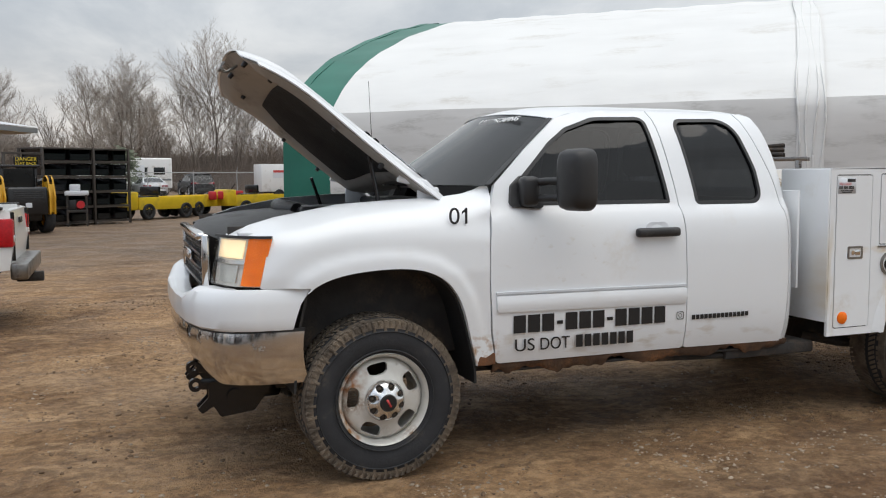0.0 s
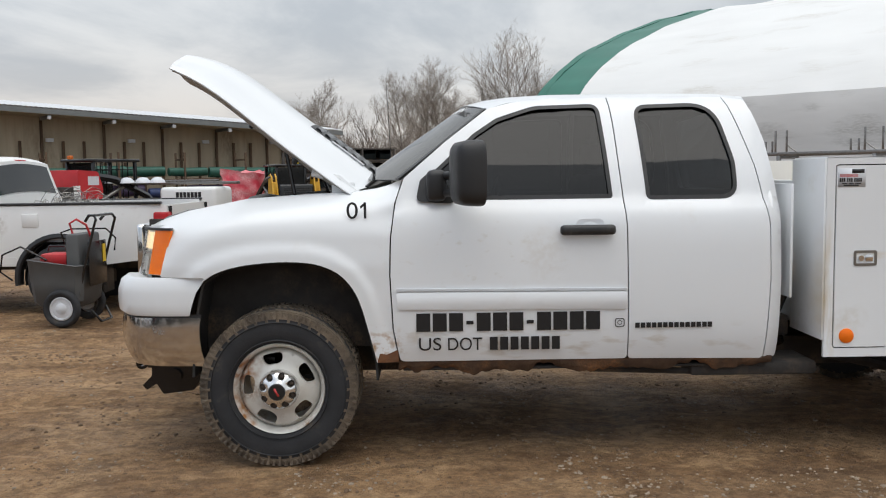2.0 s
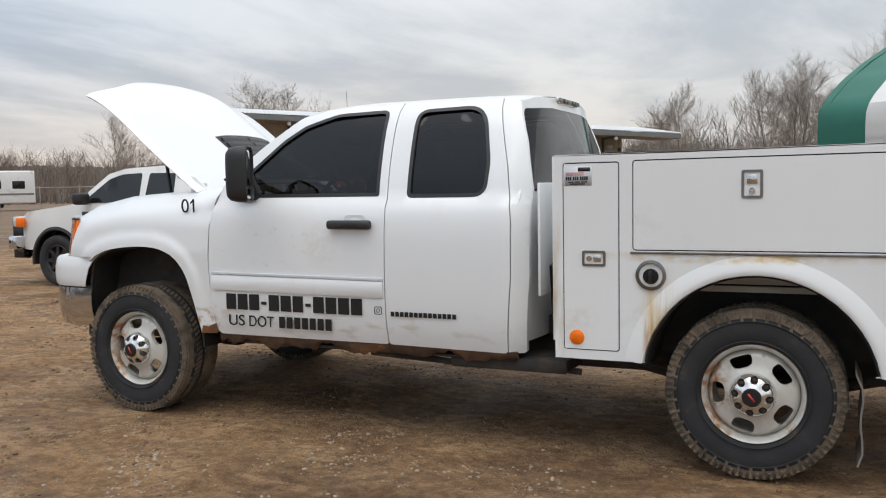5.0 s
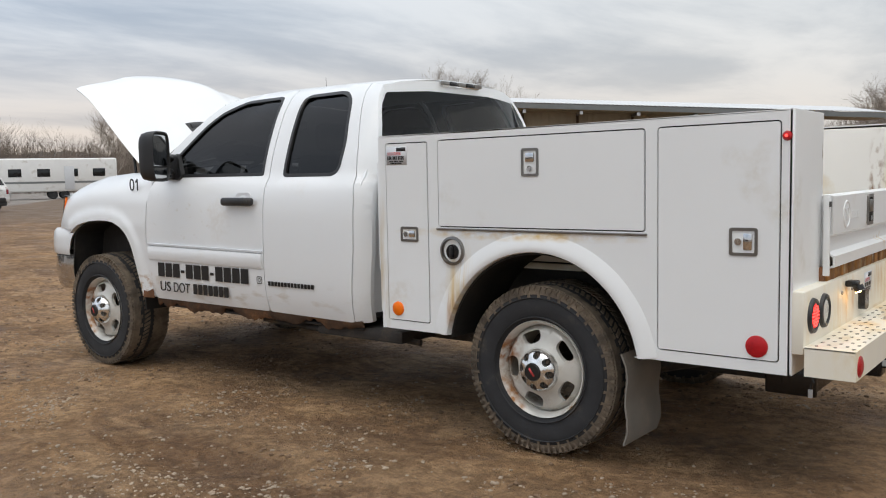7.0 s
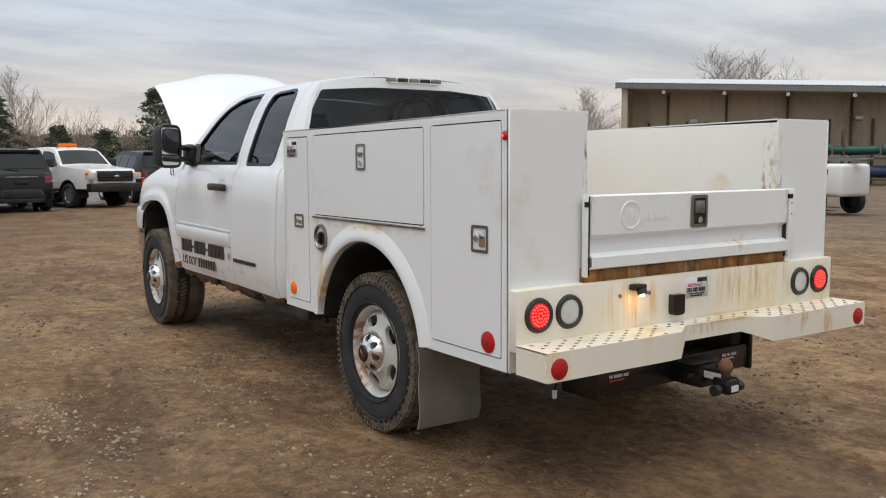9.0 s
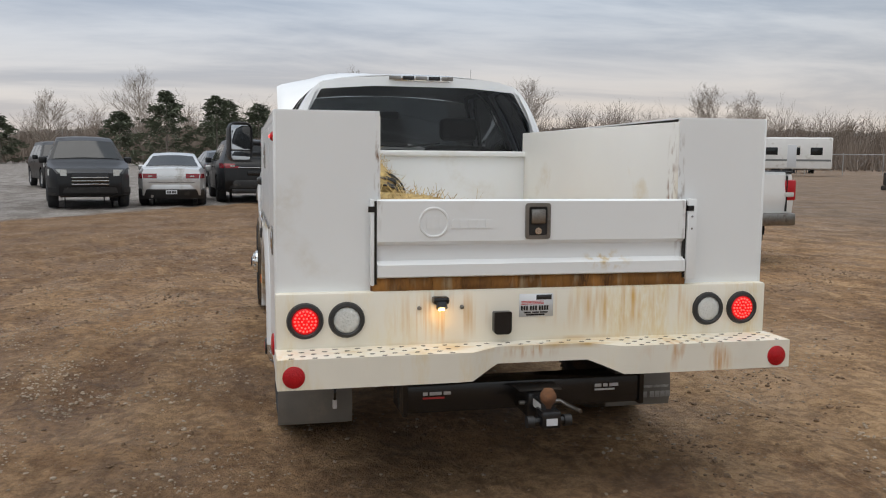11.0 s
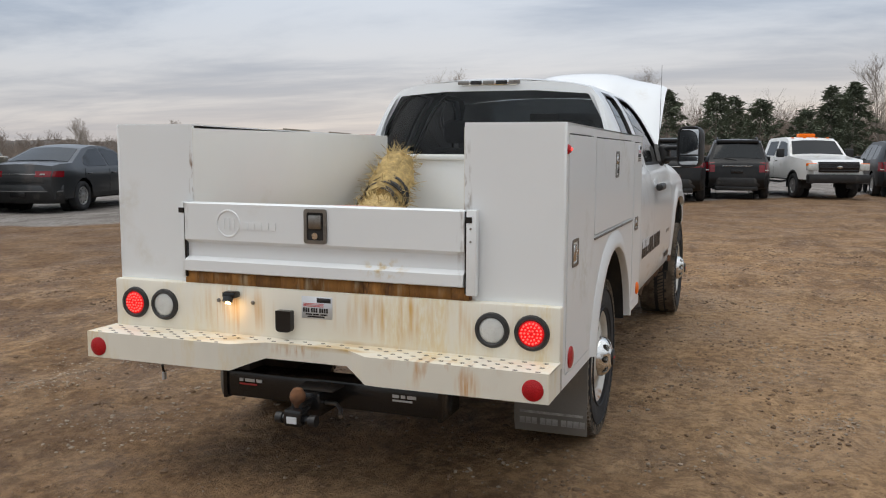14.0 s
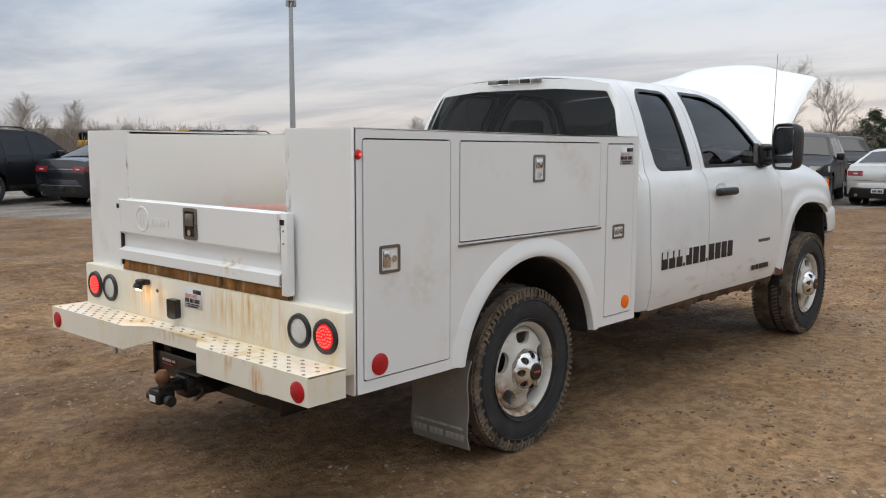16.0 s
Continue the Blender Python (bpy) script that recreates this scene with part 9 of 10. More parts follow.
def charger_cart():
    """Grey wheeled tub on a black hand-truck frame, with a red battery charger and its leads."""
    root = empty("charger_cart", at(-2.67, 3.51, 0, Matrix.Rotation(radians(-4), 4, "Z")), "grey wheeled tub cart carrying a red battery charger", "hand cart")
    rows = []
    for z, g in ((0.20, -0.05), (0.26, 0.0), (0.45, 0.02), (0.60, 0.035), (0.615, 0.045)):
        rows.append([(cx * (0.24 + g) - 0.27, cy * (0.24 + g), z + (0.06 if cx < 0 and z > 0.5 else 0)) for cx, cy in ((-1, -0.8), (-0.8, -1), (0.8, -1), (1, -0.8), (1, 0.8), (0.8, 1), (-0.8, 1), (-1, 0.8))])
    tubm = grid(rows, True)
    tubm.faces.new(tubm.verts[0:8])
    part("tub", thicken(tubm, 0.012), GREYTUB, root)
    part("tub_back", box(-0.16, -0.02, -0.24, 0.24, 0.30, 0.92, 0.03), GREYTUB, root)
    ch = part("battery_charger", box(-0.48, -0.20, -0.14, 0.14, 0.60, 0.72, 0.03), MACHINERED, root, "red battery charger")
    part("charger_handle", add_path(bmesh.new(), [(-0.46, 0, 0.74), (-0.44, 0, 0.79), (-0.28, 0, 0.79), (-0.26, 0, 0.74)], 0.012, 6), SMOOTHBLACK, ch)
    for s in (-1, 1):
        fr = add_path(bmesh.new(), [(-0.10, s * 0.20, 0.10), (0.02, s * 0.22, 0.6), (0.13, s * 0.22, 0.98), (0.155, s * 0.215, 1.06), (0.13, s * 0.20, 1.10), (0.07, s * 0.18, 1.10), (0.02, s * 0.16, 1.04)], 0.014, 8)
        part("frame_tube", fr, SMOOTHBLACK, root)
        car_wheel(0.19, 0.07, 18, LABEL, root, Matrix.Translation((-0.20, s * 0.31, 0.19)) @ (Matrix.Identity(4) if s < 0 else Matrix.Rotation(math.pi, 4, "Z")))
    part("top_bar", add_path(bmesh.new(), [(0.13, -0.20, 1.10), (0.13, 0.20, 1.10)], 0.014, 8), SMOOTHBLACK, root)
    part("back_plate", box(0.045, 0.06, -0.19, 0.19, 0.40, 0.84, 0.006), SMOOTHBLACK, root)
    part("foot_loop", add_path(bmesh.new(), [(0.04, -0.16, 0.16), (0.12, -0.12, 0.04), (0.12, 0.12, 0.04), (0.04, 0.16, 0.16)], 0.012, 6), SMOOTHBLACK, root)
    part("yellow_tag", box(0.062, 0.066, 0.10, 0.16, 0.62, 0.80), CARTYELLOW, root)
    part("red_lead", add_path(bmesh.new(), [(-0.14, -0.1, 0.9), (-0.16, -0.12, 1.02), (-0.10, -0.10, 1.06), (-0.02, -0.06, 1.0), (0.0, 0.0, 0.86)], 0.012, 6), MACHINERED, root)
    part("black_lead", add_path(bmesh.new(), [(-0.40, -0.15, 0.66), (-0.62, -0.22, 0.80), (-0.80, -0.24, 0.72), (-0.84, -0.22, 0.55), (-0.74, -0.18, 0.46)], 0.010, 6), SMOOTHBLACK, root)
    part("black_lead", add_path(bmesh.new(), [(-0.30, 0.1, 0.70), (-0.34, 0.05, 0.92), (-0.2, 0.0, 0.96), (0.06, 0.2, 0.95), (0.14, 0.24, 0.85), (0.12, 0.25, 0.72)], 0.010, 6), SMOOTHBLACK, root)
    return root


charger_cart()

# pipe rack standing between the truck and the shelter
prk = empty("pipe_rack", at(8.17, 14.06, 0, Matrix.Rotation(radians(-46), 4, "Z")), "grey steel pipe rack with upright stakes", "rack")
for y in (0.0, 0.9):
    part("rail", box(-0.15, 6.2, y - 0.04, y + 0.04, 1.76, 1.84, 0.006), STEEL, prk)
for x in (0.12, 0.37, 2.0, 2.35, 3.3, 3.45, 5.0, 5.2):
    part("stake", box(x - 0.018, x + 0.018, -0.02, 0.02, 1.80, 2.31, 0.004), STEEL, prk)
for x in (-0.1, 0.05, 1.72, 1.88):
    part("short_stake", box(x - 0.016, x + 0.016, -0.02, 0.02, 1.80, 2.08, 0.004), STEEL, prk)
for x in (0.38, 2.02):
    part("brace", tube((x, 0, 1.99), (x + 0.2, 0, 1.84), 0.012, None, 6), STEEL, prk)
for x in (0.2, 2.2, 4.2, 6.0):
    for y in (0.0, 0.9):
        part("leg", box(x - 0.04, x + 0.04, y - 0.04, y + 0.04, 0, 1.77, 0.006), STEEL, prk)
    part("cross_bar", box(x - 0.03, x + 0.03, 0, 0.9, 1.70, 1.77, 0.006), STEEL, prk)
rnd = random.Random(12)
for i in range(7):
    y = 0.12 + 0.11 * i
    tagged(part("pipe", tube((3.1 + rnd.uniform(-0.2, 0.2), y, 1.90 + 0.07 * (i % 2)), (5.7, y + 0.05, 1.90 + 0.1 * (i % 3)), 0.045, None, 8), FRAME, None, "", True, prk.matrix_world.copy()), "dark pipe lying on a steel rack", "pipe", "pipes")

# ---- what lies in the truck's bed ----
def straw_roll(name, pts, radii, label, seed):
    rnd = random.Random(seed)
    bm = add_path(bmesh.new(), pts, radii, 14)
    bmesh.ops.subdivide_edges(bm, edges=bm.edges[:], cuts=1, use_grid_fill=True)
    for v in bm.verts:
        v.co += Vector(noise.noise_vector(v.co * 14)) * 0.022
    P = [Vector(p) for p in pts]
    for _ in range(900):
        k = rnd.randrange(len(P) - 1)
        t = rnd.random()
        c = P[k].lerp(P[k + 1], t)
        ax = (P[k + 1] - P[k]).normalized()
        rr = (radii[k] * (1 - t) + radii[k + 1] * t)
        side = Vector((rnd.gauss(0, 1), rnd.gauss(0, 1), rnd.gauss(0, 1)))
        side = (side - ax * side.dot(ax)).normalized()
        a = c + side * rr * 0.97
        d = (ax * rnd.gauss(0, 1) + side.cross(ax) * rnd.gauss(0, 1) + side * rnd.uniform(0.0, 0.7)).normalized() * rnd.uniform(0.03, 0.10)
        wv = d.cross(side).normalized() * 0.0022
        q = [bm.verts.new(a - wv), bm.verts.new(a + wv), bm.verts.new(a + d + wv * 0.5 + side * 0.008), bm.verts.new(a + d - wv * 0.5 + side * 0.008)]
        bm.faces.new(q)
    return tagged(part(name, bm, STRAW), label, "straw roll")


straw_roll("straw_blanket", [(2.85, -0.47, 1.36), (2.95, -0.46, 1.30), (3.15, -0.42, 1.19), (3.32, -0.38, 1.10)], [0.07, 0.11, 0.13, 0.12], "rolled straw erosion blanket leaning on the bulkhead", 4)
straw_roll("straw_blanket", [(3.38, -0.38, 1.03), (3.7, -0.25, 1.00), (4.05, -0.05, 0.98)], [0.14, 0.16, 0.14], "rolled straw erosion blanket lying in the bed", 6)
nw = bmesh.new()
rnd = random.Random(8)
for k in range(9):
    dx, ph, rr = rnd.uniform(-0.07, 0.07), rnd.uniform(0, 6), rnd.uniform(0.118, 0.140)
    add_path(nw, [(3.32 + dx + 0.03 * math.sin(2 * a + ph), -0.385 + rr * math.cos(a), 1.105 - 0.5 * dx + rr * math.sin(a)) for a in np.linspace(0, 2 * math.pi, 25)], 0.006, 5)
tagged(part("net_wrap", nw, SMOOTHBLACK), "black netting tied round the straw roll", "netting")
tb = tagged(part("plastic_tub", lathe([(0.24, 0.855), (0.27, 1.12), (0.285, 1.135), (0.275, 1.142), (0.255, 1.12), (0.23, 0.875), (0.0, 0.875)], 40, "z", Matrix.Translation((4.28, -0.22, 0))), PINKTUB), "faded red plastic tub in the load bed", "tub")
bl = bmesh.new()
add_path(bl, [(4.40, 0.12, 0.87), (4.42, 0.13, 1.06), (4.40, 0.15, 1.11), (4.44, 0.20, 1.135)], [0.09, 0.09, 0.06, 0.03], 12)
tagged(part("blue_jug", bl, BLUEPL), "blue plastic jug in the load bed", "jug")
rb_ = bmesh.new()
add_path(rb_, [(3.10, 0.10, 1.06), (3.35, 0.26, 1.00), (3.6, 0.40, 0.90)], 0.024, 6)
tagged(part("red_bar", rb_, MACHINERED), "red steel bar leaning in the bed", "bar")


# ---- fences, boxes, poles in the distance ----
GALV = mat("galvanised_pipe", (0.42, 0.43, 0.43), 0.45, 0.6, vary=0.1, scale=5)
CONTAINER = mat("tan_container", (0.34, 0.30, 0.23), 0.65, vary=0.12, scale=1.0, dirt=(0.2, 0.15, 0.1), dirt_amount=0.25)
REDBOX = mat("red_container", (0.30, 0.02, 0.035), 0.5, vary=0.12, scale=1.0)


def chain_fence(a, b, label, h=1.8, cell=0.16):
    a, b = Vector(a), Vector(b)
    d = (b - a)
    L = d.length
    d.normalize()
    root = empty("chain_link_fence", Matrix.Translation(a) @ Matrix.Rotation(math.atan2(d.y, d.x), 4, "Z"), label, "fence")
    n = int(L / 3)
    for i in range(n + 1):
        x = i * L / n
        part("post", tube((x, 0, 0), (x, 0, h + 0.15), 0.035, None, 6), GALV, root)
        if i % 2 == 0:
            part("barb_arm", tube((x, 0, h + 0.1), (x, -0.22, h + 0.42), 0.018, None, 5), GALV, root)
    part("top_rail", tube((0, 0, h), (L, 0, h), 0.028, None, 6), GALV, root)
    w = bmesh.new()
    k = 0.0
    while k < L:
        for s in (-1, 1):
            x0_, x1_ = k, k + s * h
            add_tube(w, (min(max(x0_, 0), L), 0.01 * s, 0.02), (min(max(x1_, 0), L), 0.01 * s, h), 0.0035, None, 3, False)
        k += cell * 2
    ww = part("wire", w, GALV, root)
    ww["kind"] = "stuff"
    return root


chain_fence((-5.1, 58.1, 0), (13.7, 62.0, 0), "chain-link fence with galvanised posts behind the carts")
chain_fence((-75.9, 35.5, 0), (-41.5, 63.8, 0), "far chain-link fence along the yard's edge", cell=0.3)
wt = empty("storage_trailer", at(9.02, 53.82, 0, Matrix.Rotation(radians(10), 4, "Z")), "white storage trailer with a red notice", "trailer")
part("body", box(-1.2, 1.2, -0.8, 0.8, 0.5, 2.3, 0.04), PAINTS["white"], wt)
part("notice", box(-0.4, 0.4, -0.82, -0.80, 1.4, 1.9), LABEL, wt)
part("notice_band", box(-0.4, 0.4, -0.83, -0.82, 1.75, 1.9), REDINK, wt)
part("chassis", box(-1.2, 1.2, -0.7, 0.7, 0.3, 0.5), FRAME, wt)
for s in (-1, 1):
    car_wheel(0.33, 0.2, 6, WHEELDARK, wt, Matrix.Translation((0, s * 0.85, 0.33)) @ (Matrix.Identity(4) if s < 0 else Matrix.Rotation(math.pi, 4, "Z")))


def camper(x, y, ang, L):
    root = empty("camper_trailer", at(x, y, 0, Matrix.Rotation(radians(ang), 4, "Z")), "white camper trailer parked beyond the yard", "camper", "camper trailers")
    part("body", box(0, L, -1.2, 1.2, 0.55, 3.1, 0.12, 3), PAINTS["white"], root)
    for k in range(4):
        xx = 0.8 + k * (L - 1.6) / 3.5
        part("window", box(xx, xx + 0.9, -1.215, -1.19, 1.7, 2.3, 0.02), CARGLOSS, root)
    part("stripe", box(0.1, L - 0.1, -1.21, -1.195, 1.2, 1.35), SHEDTRIM, root)
    part("door", box(L * 0.55, L * 0.55 + 0.7, -1.22, -1.19, 0.7, 2.5, 0.02), LABEL, root)
    for s in (-1, 1):
        for dx in (0, 0.85):
            car_wheel(0.34, 0.2, 6, WHEELDARK, root, Matrix.Translation((L * 0.45 + dx, s * 1.15, 0.34)) @ (Matrix.Identity(4) if s < 0 else Matrix.Rotation(math.pi, 4, "Z")))
    return root


camper(-61.6, 27.5, 65, 8.5)
camper(-58.4, 38.9, 60, 7.5)
camper(-65.7, 19.5, 70, 8.0)
camper(-2.9, 73.6, 5, 6.5)


def dumpster(x, y, ang, L, h, material, label):
    root = empty("roll_off_container", at(x, y, 0, Matrix.Rotation(radians(ang), 4, "Z")), label, "container", "containers")
    part("box", thicken(grid([[(px, py, pz) for px, pz in ((0, 0.2), (0, h), (0.02, h), (0.02, 0.2))] for py in (-1.2, 1.2)]), 0.05), material, root)
    part("side", box(0, L, -1.2, -1.12, 0.2, h, 0.01), material, root)
    part("side", box(0, L, 1.12, 1.2, 0.2, h, 0.01), material, root)
    part("end", box(L - 0.06, L, -1.2, 1.2, 0.2, h, 0.01), material, root)
    part("floor", box(0, L, -1.2, 1.2, 0.2, 0.3), material, root)
    for k in range(int(L / 0.6) + 1):
        part("rib", box(k * 0.6, k * 0.6 + 0.09, -1.27, -1.2, 0.25, h - 0.05), material, root)
    part("top_rail", box(0, L, -1.28, -1.12, h - 0.02, h + 0.08, 0.01), material, root)
    return root


dumpster(-44.7, -30.6, 194, 6.5, 2.7, CONTAINER, "tan steel roll-off container")
dumpster(-46.2, -27.9, 194, 6.5, 2.5, CONTAINER, "tan steel roll-off container")
dumpster(-47.8, -24.6, 192, 6.0, 2.4, REDBOX, "dark red steel roll-off container")
dumpster(-49.6, -21.2, 192, 6.0, 2.6, CONTAINER, "tan steel roll-off container")
lp = empty("cell_mast", at(-69.93, -93.95, 0), "tall steel mast with antenna panels at its top", "mast")
part("pole", tube((0, 0, -0.1), (0, 0, 25), 0.42, 0.24, 12), GALV, lp)
for z in (20.5, 23.5):
    for k in range(3):
        a = 2 * math.pi * k / 3
        part("antenna_panel", box(0.55 * math.cos(a) - 0.18, 0.55 * math.cos(a) + 0.18, 0.55 * math.sin(a) - 0.18, 0.55 * math.sin(a) + 0.18, z - 0.8, z + 0.8, 0.02), GALV, lp)
    part("ring", tube((0, 0, z - 0.1), (0, 0, z + 0.1), 0.6, None, 12), GALV, lp)
for i, (x, y, h) in enumerate(((2.0, 98.5, 9.0), (-13.7, 92.1, 8.0))):
    up = empty("utility_pole", at(x, y, 0), "weathered wooden utility pole", "pole", "utility poles")
    part("pole", tube((0, 0, -0.1), (0, 0, h), 0.15, 0.1, 8), POST, up)
    part("crossarm", box(-0.9, 0.9, -0.06, 0.06, h - 0.5, h - 0.36), POST, up)

def wheel_loader(x, y, ang, shade, label):
    """Articulated loader, far off: engine hood, glazed cab with a roof, lift arms, bucket and four wheels."""
    root = empty("wheel_loader", at(x, y, 0, Matrix.Rotation(radians(ang), 4, "Z") @ Matrix.Scale(0.86, 4)), label, "loader", "loaders")
    part("engine_hood", box(0.5, 2.5, -0.8, 0.8, 0.9, 1.9, 0.12, 3), DEEREYELLOW, root)
    part("front_frame", box(-1.9, -0.5, -0.45, 0.45, 0.7, 1.5, 0.08, 2), DEEREYELLOW, root)
    cab = part("cab", box(-0.5, 0.7, -0.7, 0.7, 1.2, 1.75, 0.05, 2), shade, root, "glazed cab with tall panes")
    for px in (-0.47, 0.62):
        for py in (-0.66, 0.60):
            part("cab_post", box(px, px + 0.07, py, py + 0.07, 1.75, 2.95), shade, cab)
    for py in (-0.655, 0.645):
        part("pane", box(-0.40, 0.62, py, py + 0.012, 1.75, 2.93), CARGLASS, cab)
    part("pane", box(-0.455, -0.443, -0.58, 0.58, 1.75, 2.93), CARGLASS, cab)
    part("cab_roof", box(-0.62, 0.80, -0.78, 0.78, 2.95, 3.12, 0.05, 2), shade, cab)
    for py in (-0.42, 0.34):
        part("lift_arm", sheet(rounded([(-0.9, 1.75), (-1.6, 2.05), (-3.3, 0.75), (-3.1, 0.55), (-1.7, 1.45), (-1.0, 1.35)], 0.05), [], lambda a, b, yy=py: (a, yy, b), 0.0, 0.08, (0, 1, 0)), DEEREYELLOW, root)
    part("bucket", thicken(grid([[(px, py, pz) for px, pz in ((-4.1, 0.12), (-3.3, 0.10), (-3.1, 0.35), (-3.15, 0.9), (-3.4, 1.1))] for py in (-1.25, 0.0, 1.25)]), 0.03), FRAME, root)
    for px in (-1.5, 1.5):
        for py in (-1.0, 1.0):
            wl_ = part("wheel", lathe([(0.35, -0.24), (0.62, -0.25), (0.70, -0.18), (0.70, 0.18), (0.62, 0.25), (0.35, 0.24)], 28, "y", Matrix.Translation((px, py, 0.70))), RUBBER, root)
            part("rim", lathe([(0.0, -0.16), (0.30, -0.18), (0.36, -0.22), (0.36, 0.22), (0.30, 0.18), (0.0, 0.16)], 20, "y", Matrix.Translation((px, py, 0.70))), DEEREYELLOW, wl_)
    return root


for x, y, ang, shade, label in ((-43.0, -77.6, 75, DEEREYELLOW, "yellow wheel loader with a yellow glazed cab"), (-40.1, -79.4, 40, FRAME, "wheel loader with a dark grey glazed cab"), (-45.3, -104.6, 60, FRAME, "wheel loader with a dark cab, far off")):
    wheel_loader(x, y, ang, shade, label)

# ---- trees ----
BARK = mat("bare_bark", (0.24, 0.205, 0.175), 0.95, vary=0.3, scale=0.6)
TWIG = mat("bare_twigs", (0.36, 0.31, 0.265), 0.95, vary=0.35, scale=0.15)
BRUSH = mat("winter_brush", (0.215, 0.172, 0.140), 0.95, vary=0.4, scale=0.1)
HEDGE = mat("far_woods_haze", (0.095, 0.078, 0.066), 0.95, vary=0.35, scale=0.12)
NEEDLE = mat("pine_needles", (0.135, 0.155, 0.105), 0.9, vary=0.5, scale=0.8)


class Sticks:
    """Gathers tapered three-sided sticks into one mesh."""

    def __init__(self):
        self.v, self.f = [], []

    def stick(self, a, b, ra, rb):
        d = (b - a)
        if d.length < 1e-6:
            return
        d.normalize()
        s = d.orthogonal().normalized()
        t = d.cross(s)
        k = len(self.v)
        for p, r in ((a, ra), (b, rb)):
            for j in range(3):
                c = 2 * math.pi * j / 3
                self.v.append(tuple(p + s * (r * math.cos(c)) + t * (r * math.sin(c))))
        for j in range(3):
            self.f.append((k + j, k + (j + 1) % 3, k + 3 + (j + 1) % 3, k + 3 + j))

    def mesh(self, name):
        me = bpy.data.meshes.new(name)
        me.from_pydata(self.v, [], self.f)
        return me


def branch(st, rnd, p, d, length, r, depth, spread, up):
    n = 3 if depth > 1 else 2
    q = p
    for i in range(n):
        d = (d + Vector((rnd.gauss(0, 0.10), rnd.gauss(0, 0.10), up * 0.10))).normalized()
        e = q + d * (length / n)
        st.stick(q, e, r * (1 - 0.28 * i / n), r * (1 - 0.28 * (i + 1) / n))
        q = e
        if depth > 0:
            for _ in range(2 if depth > 1 else 3):
                a = Vector((rnd.gauss(0, 1), rnd.gauss(0, 1), rnd.gauss(0, 0.5))).normalized()
                nd = (d * (1 - spread) + a * spread + Vector((0, 0, up * 0.25))).normalized()
                branch(st, rnd, q, nd, length * rnd.uniform(0.46, 0.70), r * 0.55, depth - 1, spread, up)


def bare_tree(st, rnd, base, h, depth=3, spread=0.52, r=None):
    r = r or h * 0.014
    p = Vector(base)
    trunk = h * rnd.uniform(0.22, 0.34)
    top = p + Vector((rnd.gauss(0, 0.03) * h, rnd.gauss(0, 0.03) * h, trunk))
    st.stick(p - Vector((0, 0, 0.2)), top, r, r * 0.8)
    for _ in range(4):
        a = Vector((rnd.gauss(0, 0.42), rnd.gauss(0, 0.42), 1)).normalized()
        branch(st, rnd, top, a, h * rnd.uniform(0.28, 0.38), r * 0.55, depth, spread, 0.7)


def lone_tree(x, y, h, seed, label, depth=4):
    rnd = random.Random(seed)
    root = empty("bare_tree", at(x, y, 0), label, "tree", "bare trees")
    # a leader that runs up through the crown, with limbs that leave it at an angle and split into fine twigs
    tr, cr = Sticks(), Sticks()
    p, d = Vector((0, 0, -0.2)), Vector((rnd.gauss(0, 0.05), rnd.gauss(0, 0.05), 1)).normalized()
    n = 11
    for i in range(n):
        t = i / n
        q = p + d * (h * 0.86 / n)
        r = h * 0.0105 * (1 - t) ** 1.1 + 0.025
        (tr if t < 0.5 else cr).stick(p, q, r, h * 0.0105 * (1 - t - 1 / n) ** 1.1 + 0.02)
        p = q
        d = (d + Vector((rnd.gauss(0, 0.09), rnd.gauss(0, 0.09), 0.10))).normalized()
        if t < 0.14:
            continue
        for _ in range(2):
            az, tilt = rnd.uniform(0, 2 * math.pi), rnd.uniform(0.45, 0.95)
            a = Vector((math.cos(az) * math.sin(tilt), math.sin(az) * math.sin(tilt), math.cos(tilt)))
            ln = h * rnd.uniform(0.20, 0.32) * (1.05 - 0.75 * abs(t - 0.30) / 0.7)
            branch(cr, rnd, p, a, ln, r * 0.42, depth - 1, 0.46, 0.45)
    mesh_part("trunk", tr.mesh("trunk"), BARK, root, smooth=False)
    c = mesh_part("crown", cr.mesh("crown"), TWIG, root, smooth=False)
    return root


for i, (x, y, h) in enumerate([(9.8, 97.1, 17.5), (12.4, 99.9, 14.0), (7.3, 94.5, 13.0), (0.0, 88.1, 13.5), (-2.8, 84.0, 12.0), (3.1, 92.3, 11.0), (-11.3, 86.0, 11.0), (-13.1, 88.0, 9.5), (0.4, 87.1, 12.5), (-117.9, -44.1, 13.5), (-107.0, -34.3, 10.0), (-47.6, 66.9, 12.5),
                               (-44.6, 69.4, 11.5), (-81.3, 49.8, 9.5), (-77.9, 52.5, 8.5), (-72.9, -58.7, 4.6), (-67.1, -67.0, 4.6), (-95.5, 32.5, 11.0), (-100.4, 13.0, 11.5), (-97.5, -12.0, 10.5), (-62.0, 62.3, 9.0), (-100.7, -22.8, 8.5), (-32.9, -94.5, 7.0), (-41.3, -98.5, 6.5)]):
    lone_tree(x, y, h, 100 + i, "leafless tree against the cloudy sky")


